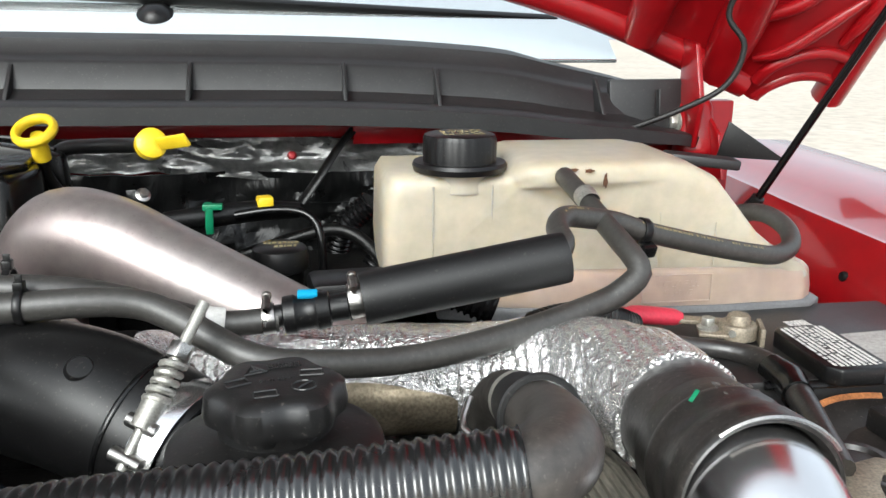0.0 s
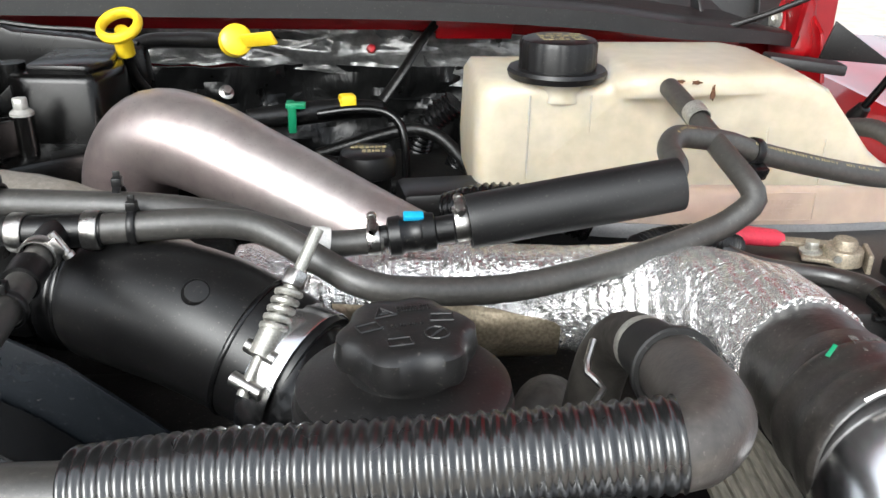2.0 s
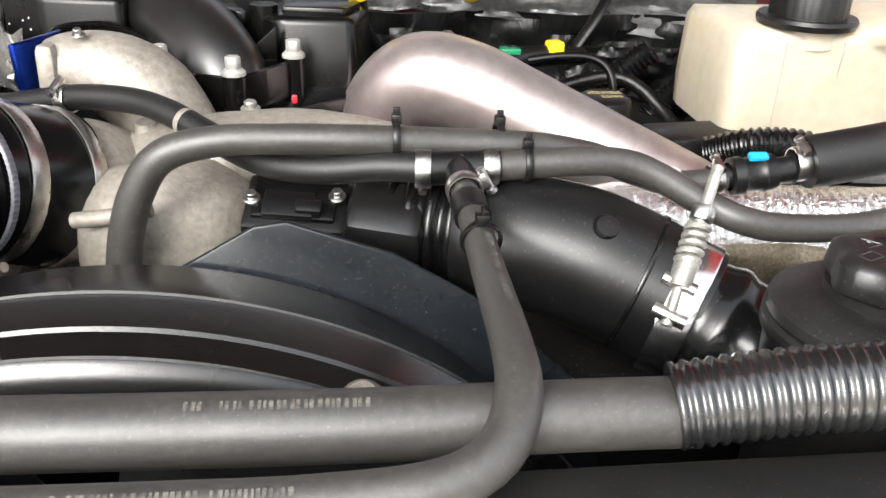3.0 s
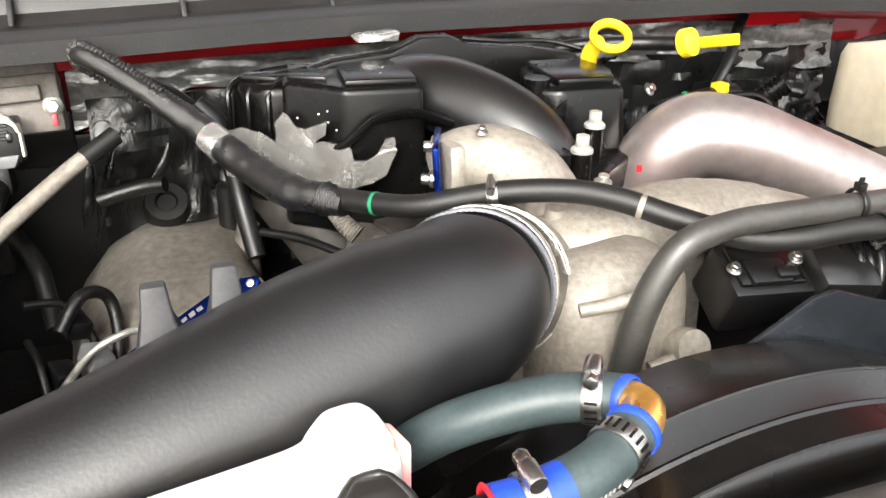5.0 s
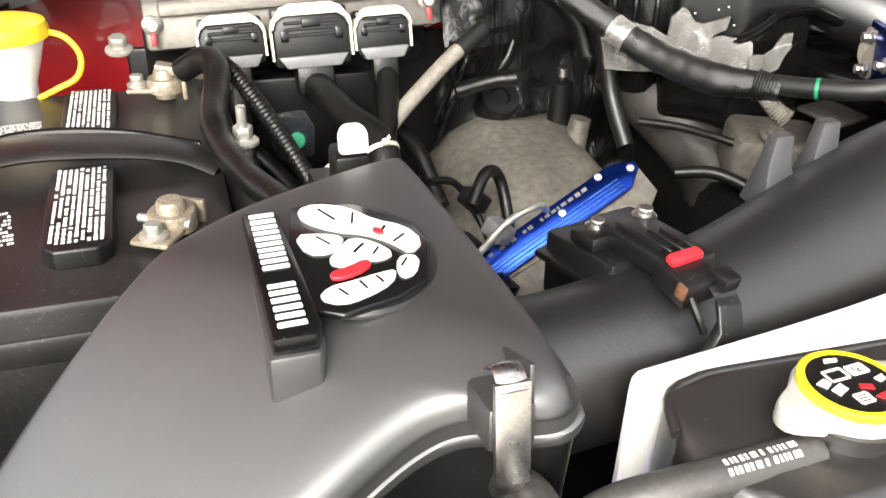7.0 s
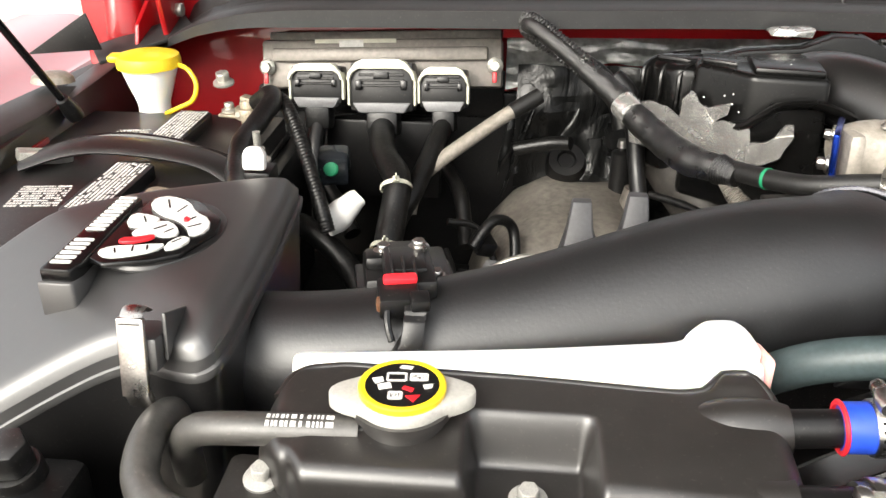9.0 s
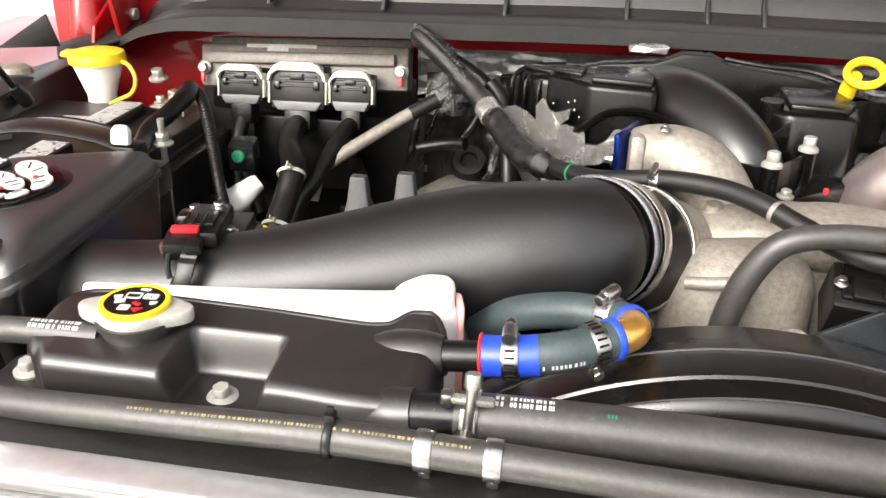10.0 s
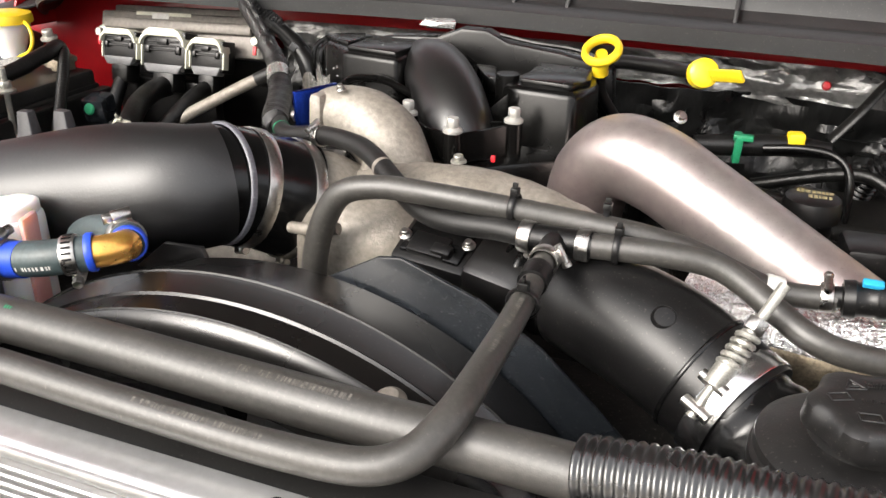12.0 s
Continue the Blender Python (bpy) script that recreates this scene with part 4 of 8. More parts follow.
# ---- the long hoses across the front ----
E_PTS = [(-0.545, 0.338, 1.366), (-0.461, 0.338, 1.368), (-0.38, 0.337, 1.368), (-0.312, 0.336, 1.367), (-0.231, 0.335, 1.366), (-0.15, 0.335, 1.366), (-0.10, 0.334, 1.366)]
h = thing("radiator_hose", (-0.32, 0.337, 1.35), "thick grey-black radiator hose with faded print", "hose")
part("hose", tube(E_PTS, 0.0145, 24), "rubber", h)
part("print", hose_print(E_PTS, 0.0145, 0.248, 0.318, 16, 0.0042, rnd), "ink", h, "faded white print")
part("print", hose_print(E_PTS, 0.0145, 0.02, 0.055, 8, 0.003, rnd, 2), "label", h, "white print")
part("paint_mark", hose_print(E_PTS, 0.0145, 0.083, 0.0875, 22, 0.0024, rnd), "green", h, "green paint dab")
CORR = [(-0.108, 0.334, 1.369), (-0.085, 0.331, 1.374), (-0.05, 0.327, 1.380), (0.0, 0.320, 1.386), (0.06, 0.312, 1.394), (0.110, 0.308, 1.400)]
part("corrugated_sleeve", tube(CORR, 0.0172, 28, 0.0008, 0.0007, 0.0054), "sleeve", h, "shiny black corrugated sleeve")
ELB = [(0.098, 0.309, 1.398), (0.114, 0.309, 1.399), (0.127, 0.322, 1.399), (0.132, 0.343, 1.395), (0.134, 0.364, 1.390), (0.134, 0.384, 1.385)]
h = thing("elbow_hose", (0.14, 0.37, 1.35), "brown-black moulded rubber elbow hose with a raised ring", "hose")
part("hose", tube(ELB, [0.0150, 0.0168, 0.0175, 0.0172, 0.0168, 0.0160], 24), "rubber_brown", h)
part("ring", band_bm((0.1345, 0.376, 1.387), (0, 1, -0.24), 0.0170, 0.005, 0.0022), "rubber_dark", h)
part("collar", tube([(0.134, 0.382, 1.3855), (0.134, 0.396, 1.382), (0.134, 0.408, 1.379)], [0.0158, 0.0158, 0.0152], 24), "rubber_dark", h)
part("spout", tube([(0.134, 0.404, 1.380), (0.134, 0.424, 1.375), (0.131, 0.442, 1.364), (0.127, 0.454, 1.342), (0.122, 0.458, 1.30)], [0.0125, 0.0132, 0.0145, 0.0150, 0.0150], 20), "cast_dark", h, "oily metal spout")
part("clamp_band", band_bm((0.134, 0.413, 1.3775), (0, 1, -0.26), 0.0136, 0.007), "steel_dull", h, "dull band clamp")
part("wire_clamp", tube([(0.112, 0.425, 1.375), (0.106, 0.412, 1.366), (0.112, 0.402, 1.362), (0.104, 0.392, 1.357), (0.110, 0.384, 1.353)], 0.0018, 8), "steel", h, "bright wire clamp")

D_PTS = [(-0.1715, 0.508, 1.396), (-0.171, 0.458, 1.392), (-0.171, 0.412, 1.389), (-0.1715, 0.355, 1.388), (-0.174, 0.325, 1.385), (-0.184, 0.304, 1.377), (-0.206, 0.294, 1.371), (-0.25, 0.2915, 1.369),
         (-0.304, 0.291, 1.370), (-0.40, 0.293, 1.371), (-0.519, 0.297, 1.372), (-0.605, 0.299, 1.372), (-0.70, 0.303, 1.366), (-0.80, 0.312, 1.357), (-0.852, 0.322, 1.352), (-0.876, 0.342, 1.352), (-0.882, 0.366, 1.358), (-0.882, 0.39, 1.356), (-0.88, 0.41, 1.340)]
h = thing("bypass_hose", (-0.5, 0.297, 1.36), "grey-black bypass hose bending round the radiator top", "hose")
part("hose", tube(D_PTS, [0.0078, 0.008, 0.0082, 0.0088] + [0.0095] * 12 + [0.0095, 0.009, 0.009], 20), "rubber", h)
part("print", hose_print(D_PTS, 0.0090, 0.060, 0.135, 14, 0.0030, rnd), "ink", h, "faded print")
part("print", hose_print(D_PTS, 0.0096, 0.285, 0.36, 22, 0.0032, rnd), "ink", h, "faded print")
part("print", hose_print(D_PTS, 0.0096, 0.56, 0.75, 25, 0.0016, rnd), "goldink", h, "faded tan print")
part("coupling", tube([(-0.1714, 0.482, 1.3945), (-0.1712, 0.466, 1.393)], 0.0098, 16), "black", h, "black plastic coupling")
tee = thing("hose_tee", (-0.537, 0.297, 1.36), "black plastic tee joining the bypass hose, with two clamps", "hose tee")
part("tee", join(tube([(-0.553, 0.298, 1.372), (-0.521, 0.297, 1.372)], 0.0075, 16), tube([(-0.537, 0.297, 1.372), (-0.538, 0.32, 1.364)], 0.0065, 14)), "black", tee)
hose_clamp((-0.5555, 0.298, 1.372), (1, 0, 0), 0.0098, 0.009, -60)
hose_clamp((-0.5195, 0.297, 1.372), (1, 0, 0), 0.0098, 0.009, -60)
tc = thing("bolt_clamp", (-0.536, 0.338, 1.366), "pale metal bolt clamp standing on the radiator hose", "clamp")
part("band", band_bm((-0.536, 0.338, 1.366), (1, 0, 0), 0.0148, 0.008, 0.0014), "steel", tc)
part("bolt", tube([(-0.537, 0.322, 1.366), (-0.536, 0.326, 1.382), (-0.5355, 0.330, 1.397)], 0.0032, 12), "steel", tc)
part("bolt_head", lathe([(0, 0.008), (0.0042, 0.008), (0.005, 0.006), (0.005, 0)], toward((-0.5357, 0.3295, 1.392), (0.05, 0.25, 1)), 12), "steel", tc)
part("wing", box((0.028, 0.006, 0.0045), pose(-0.537, 0.3285, 1.3845, 0, 4, 6), 0.0015), "steel_dull", tc)
part("wing", box((0.007, 0.008, 0.009), pose(-0.549, 0.328, 1.3845), 0.002), "steel", tc)
part("plate", box((0.009, 0.003, 0.026), pose(-0.537, 0.3225, 1.368, -14), 0.001), "steel_dull", tc)


def zip_tie(at, axis, r, label="black plastic cable tie round a hose", mat="black", tail=0.006):
    z = thing("cable_tie", at, label, "cable tie", "cable ties")
    part("band", band_bm(at, axis, r, 0.0045, 0.0012), mat, z)
    m = toward(at, axis) @ Matrix.Rotation(radians(90), 4, "Z") @ Matrix.Translation((r + 0.003, 0, 0))
    part("head", box((0.006, 0.007, 0.006), m, 0.001), mat, z)
    part("tail", box((tail, 0.0015, 0.004), m @ Matrix.Translation((tail * 0.6, 0, 0)), 0.0004), mat, z)
    return z


zip_tie((-0.606, 0.299, 1.372), (1, 0, -0.04), 0.0098)
zip_tie((-0.1703, 0.443, 1.3912), (0.0, 1, 0.06), 0.0090)

# ---- blue and gold coupled silicone hose ----
h = thing("silicone_hose", (-0.5, 0.40, 1.36), "grey-teal silicone hose with blue ends and a gold elbow", "hose")
part("blue_end", tube([(-0.537, 0.388, 1.3755), (-0.520, 0.387, 1.3775), (-0.503, 0.388, 1.380)], 0.0128, 28), "bluepaint", h, "bright blue hose end")
part("red_lip", band_bm((-0.5375, 0.388, 1.3755), (1, 0, 0.1), 0.0115, 0.002, 0.0018), "redplastic", h, "red lip")
part("hose", tube([(-0.505, 0.388, 1.380), (-0.492, 0.390, 1.382), (-0.478, 0.395, 1.384), (-0.462, 0.404, 1.386)], 0.0124, 28), "teal", h)
part("print", hose_print([(-0.505, 0.388, 1.380), (-0.492, 0.390, 1.382), (-0.478, 0.395, 1.384)], 0.0125, 0.004, 0.026, 100, 0.003, rnd), "label", h, "white printed marks")
part("blue_end", band_bm((-0.4605, 0.405, 1.3863), (0.82, 0.55, 0.08), 0.0118, 0.005, 0.0012), "bluepaint", h, "blue hose end")
part("elbow", tube([(-0.462, 0.404, 1.386), (-0.4535, 0.4095, 1.3868), (-0.4480, 0.4175, 1.3865), (-0.4490, 0.4265, 1.385)], 0.0110, 28, 0.003), "gold", h, "gold anodised elbow")
part("rear_band", band_bm((-0.4497, 0.4285, 1.3847), (-0.45, 0.85, -0.12), 0.0113, 0.005, 0.0012), "bluepaint", h, "blue hose end")
part("rear_hose", tube([(-0.4505, 0.430, 1.3845), (-0.464, 0.4405, 1.382), (-0.490, 0.450, 1.378), (-0.525, 0.465, 1.362), (-0.55, 0.484, 1.335)], 0.0124, 24), "teal", h)


def worm_clamp(at, axis, r, w, ear):
    """A worm-drive clamp: a slotted band with a housing and a hex screw."""
    t = hose_clamp(at, axis, r, w, ear)
    for k in range(16):
        m = toward(at, axis) @ Matrix.Rotation(radians(ear + 40 + 17 * k), 4, "Z") @ Matrix.Translation((r + 0.0014, 0, 0))
        part("slot", box((0.0006, 0.0014, w * 0.62), m, 0.0, seg=1), "dark", t)
    m = toward(at, axis) @ Matrix.Rotation(radians(ear), 4, "Z") @ Matrix.Translation((r + 0.0045, 0, 0)) @ Matrix.Rotation(radians(90), 4, "X")
    part("housing", lathe([(0, -0.007), (0.0042, -0.007), (0.0046, -0.006), (0.0046, 0.005), (0.0042, 0.006), (0, 0.006)], m, 18), "steel", t)
    part("screw_head", prism([(0.0040 * math.cos(radians(60 * k)), 0.0040 * math.sin(radians(60 * k))) for k in range(6)], 0.006, m @ Matrix.Translation((0, 0, 0.006)), 0.0006), "steel", t)


worm_clamp((-0.5195, 0.387, 1.3775), (1, 0, 0.1), 0.0130, 0.010, 95)
worm_clamp((-0.4715, 0.3985, 1.385), (0.85, 0.50, 0.1), 0.0126, 0.010, -75)
worm_clamp((-0.4610, 0.4388, 1.3825), (-0.8, 0.58, -0.1), 0.0126, 0.010, 85)

# ---- black intake tube, coupler, sensor and airbox ----
it = thing("intake_tube", (-0.66, 0.52, 1.29), "large satin black intake tube with two upright pegs", "intake tube")
TUBE = [(-0.875, 0.482, 1.333), (-0.82, 0.483, 1.335), (-0.77, 0.488, 1.339), (-0.70, 0.500, 1.347), (-0.635, 0.514, 1.356), (-0.58, 0.527, 1.364), (-0.535, 0.537, 1.370), (-0.503, 0.547, 1.374), (-0.486, 0.557, 1.375), (-0.474, 0.571, 1.375)]
tbm = tube(TUBE, [0.042, 0.042, 0.0427, 0.044, 0.0465, 0.0495, 0.0520, 0.0528, 0.0525, 0.0515], 56, 0.005)
MID_Y, MID_Z = [(x, y) for x, y, z in TUBE], [(x, z) for x, y, z in TUBE]
for v in tbm.verts:  # the tube swells to the rear before its wide end
    u = max(0.0, min(1.0, (v.co.x + 0.80) / 0.30))
    dy, dz = v.co.y - along(MID_Y, v.co.x), v.co.z - along(MID_Z, v.co.x)
    c = max(0.0, (0.75 * dy + 0.66 * dz) / max(1e-4, math.hypot(dy, dz)))
    k = 0.20 * math.sin(math.pi * u ** 1.8) * c * c
    v.co.y += dy * k
    v.co.z += dz * k
part("tube", tbm, "tube_black", it)
rim_c, rim_d = V(-0.472, 0.571, 1.375), V(0.42, 0.88, -0.20)
part("ridged_rim", lathe([(0.0505, -0.003), (0.0522, -0.0022), (0.0528, 0.0), (0.0522, 0.0022), (0.0480, 0.003)], toward(rim_c, rim_d), 288, lobes=96, lobe=0.006), "serrated", it, "ridged edge")
for x, y, z in ((-0.657, 0.553, 1.391), (-0.6205, 0.558, 1.3945)):
    peg = loft([[V(x + a * 0.014, y + b * 0.009, z - 0.014) for a, b in ((-1, -1.9), (1.25, -1.9), (1.25, 1), (-1, 1))], [V(x + a * 0.0085, y + b * 0.006, z + 0.010) for a, b in ((-1, -1), (1, -1), (1, 1), (-1, 1))],
                [V(x + a * 0.0062, y + b * 0.0045, z + 0.030) for a, b in ((-1, -1), (1, -1), (1, 1), (-1, 1))]], 0.0015)
    part("peg", peg, "peg", it)
cp = thing("silicone_coupler", (-0.455, 0.60, 1.31), "black silicone coupler with two bright clamps", "coupler")
part("sleeve", tube([(-0.484, 0.555, 1.377), (-0.473, 0.573, 1.375), (-0.459, 0.591, 1.366), (-0.446, 0.607, 1.357), (-0.431, 0.624, 1.346)], [0.0480, 0.0495, 0.0508, 0.0522, 0.0532], 48, 0.004), "black_gloss", cp)
hose_clamp((-0.4605, 0.589, 1.367), (0.50, 0.80, -0.34), 0.0514, 0.012, 250)
hose_clamp((-0.4365, 0.618, 1.350), (0.50, 0.80, -0.38), 0.0532, 0.011, 250)
sn = thing("airflow_sensor", (-0.775, 0.487, 1.37), "black airflow sensor with a red lock on the intake tube", "sensor")
SR = 12
part("flange", box((0.066, 0.070, 0.005), pose(-0.770, 0.528, 1.366, -6, 0, SR), 0.0015), "black", sn)
part("base", box((0.058, 0.060, 0.040), pose(-0.770, 0.531, 1.360, -6, 0, SR), 0.003, 0.96), "black", sn)
part("body", box((0.031, 0.066, 0.013), pose(-0.766, 0.508, 1.388, -3, 0, SR), 0.003), "black", sn)
part("body_lid", box((0.022, 0.036, 0.004), pose(-0.766, 0.506, 1.3955, -3, 0, SR), 0.0015), "black", sn)
for dx in (-0.007, 0.0, 0.007):
    part("rib", box((0.0016, 0.026, 0.002), pose(-0.767 + dx, 0.493, 1.3985, -3, 0, SR), 0.0005, seg=1), "black", sn)
part("pad", box((0.019, 0.022, 0.010), pose(-0.788, 0.528, 1.384, -6, 0, SR), 0.004), "black", sn)
part("plug", box((0.024, 0.024, 0.014), pose(-0.767, 0.470, 1.389, 8, 0, SR), 0.002), "black", sn)
part("red_lock", box((0.0205, 0.007, 0.005), pose(-0.7665, 0.4755, 1.3985, 12, 0, SR), 0.0018), "redplastic", sn, "red locking tab")
part("brown_clip", box((0.015, 0.006, 0.008), pose(-0.771, 0.4605, 1.390, 12, 0, SR), 0.001), "rust", sn, "brown plastic clip")
part("wire_clip", box((0.011, 0.012, 0.008), pose(-0.753, 0.460, 1.393, 10, 0, SR), 0.0015), "black", sn)
part("lead", loft([[V(x + a * w, y + b * 0.003, z + b * 0.002) for a, b in ((-1, -1), (1, -1), (1, 1), (-1, 1))] for x, y, z, w in ((-0.757, 0.462, 1.391, 0.005), (-0.755, 0.452, 1.387, 0.0065), (-0.756, 0.445, 1.376, 0.0065), (-0.764, 0.442, 1.363, 0.006), (-0.778, 0.441, 1.350, 0.005), (-0.79, 0.440, 1.325, 0.005))], 0.0012), "black", sn)
part("wire", tube([(-0.772, 0.459, 1.387), (-0.771, 0.452, 1.380), (-0.768, 0.448, 1.372)], 0.0022, 8), "black_gloss", sn)
for at in ((-0.785, 0.531, 1.388), (-0.761, 0.524, 1.3955), (-0.7485, 0.512, 1.381)):
    part("screw", bolt_bm(at, (0, -0.05, 1), 0.0046, 0.004), "steel", sn)

ab = thing("airbox", (-1.0, 0.48, 1.15), "satin black plastic airbox with a raised badge and a metal latch", "airbox")
A_OUT = [(-0.866, 0.618), (-0.872, 0.628), (-0.95, 0.592), (-0.985, 0.570), (-1.06, 0.500), (-1.14, 0.405), (-1.15, 0.375), (-1.11, 0.352), (-1.05, 0.371), (-0.992, 0.390), (-0.955, 0.405), (-0.925, 0.4155), (-0.905, 0.416), (-0.884, 0.405), (-0.866, 0.400), (-0.856, 0.411)]
A0 = A_OUT
for _ in range(3):  # round the corners
    A0 = [(xa + (xb - xa) * f, ya + (yb - ya) * f) for (xa, ya), (xb, yb) in zip(A0, A0[1:] + A0[:1]) for f in (0.25, 0.75)]
AC = (-0.98, 0.48)


def ring_at(f, z):
    """The airbox outline, scaled; its lid falls away to the front outer corner."""
    out = []
    for x, y in A0:
        px, py = AC[0] + (x - AC[0]) * f, AC[1] + (y - AC[1]) * f
        d = max(0.0, (px + 0.98) * -0.6 + (py - 0.60) * -0.8 - 0.06)
        fall = 0.42 * d * d / (d + 0.012) + 0.8 * d * d
        if z < 1.392:
            fall = max(0.0, fall - 0.006) * max(0.0, min(1.0, (z - 1.25) / 0.1))
        out.append(V(px, py, z - fall))
    return out


lid = loft([ring_at(1.032, 1.382), ring_at(1.032, 1.3895), ring_at(1.012, 1.3921), ring_at(1.0, 1.3945), ring_at(0.985, 1.3985), ring_at(0.965, 1.4010), ring_at(0.93, 1.4030), ring_at(0.88, 1.4037)] + [ring_at(f, 1.404) for f in (0.80, 0.70, 0.6, 0.48, 0.36, 0.24, 0.12, 0.01)])
part("lid", lid, "box_black", ab, smooth=50)
part("flange", loft([ring_at(1.03, 1.3755), ring_at(1.048, 1.3765), ring_at(1.051, 1.379), ring_at(1.048, 1.3815), ring_at(1.025, 1.3825)]), "box_black", ab)
part("base", loft([ring_at(0.90, 1.12), ring_at(1.0, 1.30), ring_at(1.03, 1.377)]), "black_satin", ab)
part("latch_bracket", box((0.020, 0.026, 0.020), pose(-0.8915, 0.4035, 1.3905, -8), 0.003), "box_black", ab)
part("bracket_fin", prism([(0.398, 1.385), (0.430, 1.400), (0.402, 1.412)], 0.0025, Matrix(((0, 0, 1, -0.8815), (1, 0, 0, 0), (0, 1, 0, 0), (0, 0, 0, 1))), 0.0008), "box_black", ab)
la = part("latch", box((0.0145, 0.0035, 0.044), pose(-0.893, 0.388, 1.393, -10), 0.001), "steel", ab, "bright spring latch")
part("latch_hook", tube([(-0.893, 0.406, 1.411), (-0.893, 0.398, 1.417), (-0.893, 0.389, 1.412)], 0.0060, 10, 0.003, flat=0.22), "steel", la)
part("latch_foot", box((0.0135, 0.006, 0.012), pose(-0.893, 0.388, 1.368, 20), 0.002), "steel", la)
badge = thing("badge", (-0.94, 0.50, 1.402), "raised black badge with white and red printed shapes", "badge")
slab = prism([(-0.9715, 0.446), (-0.953, 0.446), (-0.950, 0.455), (-0.9535, 0.552), (-0.971, 0.556)], 0.010, Matrix.Translation((0, 0, 1.400)), 0.002)
part("strip", slab, "black_gloss", badge)
part("plinth", prism([(-0.9735, 0.444), (-0.952, 0.444), (-0.949, 0.455), (-0.953, 0.553), (-0.973, 0.558)], 0.034, Matrix.Translation((0, 0, 1.368)), 0.002), "box_black", badge)
oval = [(-0.925 + 0.040 * math.cos(a), 0.512 + 0.050 * math.sin(a)) for a in (2 * math.pi * k / 40 for k in range(40))]
part("oval", prism(oval, 0.006, Matrix.Translation((0, 0, 1.3995)), 0.003), "black_satin", badge)
plate = [(-0.947, 0.558), (-0.932, 0.561), (-0.914, 0.554), (-0.891, 0.528), (-0.888, 0.507), (-0.899, 0.476), (-0.914, 0.466), (-0.94, 0.458), (-0.953, 0.466), (-0.953, 0.52)]
part("plate", prism(plate, 0.004, Matrix.Translation((0, 0, 1.4045)), 0.0015), "black_gloss", badge)
for y0, y1 in ((0.541, 0.551), (0.530, 0.539), (0.519, 0.528), (0.509, 0.517), (0.498, 0.507), (0.477, 0.486), (0.465, 0.475), (0.453, 0.463)):
    for f in (0.17, 0.78):
        part("bar", box((0.0122, (y1 - y0) * 0.33, 0.0012), pose(-0.9620, y0 + (y1 - y0) * f, 1.4104, 0, 0, 2), 0.0004, seg=1), "label", badge, "white printed bar")
PATCHES = (("label", "white patch", [(-0.942, 0.55), (-0.933, 0.554), (-0.919, 0.547), (-0.91, 0.532), (-0.898, 0.523), (-0.894, 0.508), (-0.902, 0.499), (-0.908, 0.511), (-0.917, 0.521), (-0.929, 0.526), (-0.941, 0.538)]),
           ("label", "white patch", [(-0.949, 0.526), (-0.936, 0.524), (-0.928, 0.519), (-0.931, 0.512), (-0.937, 0.507), (-0.946, 0.509)]),
           ("label", "white patch", [(-0.924, 0.517), (-0.915, 0.510), (-0.909, 0.499), (-0.916, 0.495), (-0.924, 0.497), (-0.932, 0.493), (-0.938, 0.499), (-0.932, 0.508)]),
           ("label", "white patch", [(-0.947, 0.471), (-0.942, 0.478), (-0.931, 0.480), (-0.92, 0.483), (-0.912, 0.484), (-0.916, 0.475), (-0.928, 0.468), (-0.939, 0.465)]),
           ("label", "white patch", [(-0.905, 0.496), (-0.898, 0.492), (-0.903, 0.480), (-0.910, 0.478), (-0.910, 0.488)]),
           ("redplastic", "red patch", [(-0.94, 0.488), (-0.932, 0.49), (-0.923, 0.495), (-0.921, 0.490), (-0.929, 0.484), (-0.939, 0.482)]),
           ("redplastic", "red patch", [(-0.912, 0.523), (-0.908, 0.520), (-0.909, 0.515), (-0.913, 0.519)]))
for mat, lab, pts in PATCHES:
    fine = [pts[k] for k in range(len(pts))]
    cx, cy = sum(p[0] for p in fine) / len(fine), sum(p[1] for p in fine) / len(fine)
    fine = [(cx + (x - cx) * 1.1, cy + (y - cy) * 1.1) for x, y in fine]
    for _ in range(1):
        fine = [(xa + (xb - xa) * f, ya + (yb - ya) * f) for (xa, ya), (xb, yb) in zip(fine, fine[1:] + fine[:1]) for f in (0.25, 0.75)]
    part("patch", prism(fine, 0.002, Matrix.Translation((0, 0, 1.4082 if mat == "label" else 1.4092)), 0.0004, 1), mat, badge, lab)
for a, b, w in (((-0.934, 0.549), (-0.928, 0.536), 0.0012), ((-0.918, 0.541), (-0.921, 0.530), 0.0010), ((-0.906, 0.524), (-0.911, 0.516), 0.0014), ((-0.899, 0.514), (-0.906, 0.508), 0.0012), ((-0.940, 0.522), (-0.935, 0.513), 0.0010), ((-0.920, 0.510), (-0.926, 0.503), 0.0014),
                ((-0.914, 0.505), (-0.918, 0.499), 0.0010), ((-0.939, 0.475), (-0.936, 0.469), 0.0010), ((-0.929, 0.479), (-0.927, 0.472), 0.0010), ((-0.921, 0.481), (-0.919, 0.475), 0.0010), ((-0.904, 0.492), (-0.908, 0.486), 0.0010)):
    d = V(b[0] - a[0], b[1] - a[1], 0)
    part("line", box((w, d.length, 0.0006), Matrix.Translation(((a[0] + b[0]) / 2, (a[1] + b[1]) / 2, 1.4104)) @ Matrix.Rotation(math.atan2(-d.x, d.y), 4, "Z"), 0.0002, seg=1), "black_gloss", badge, "thin black line")

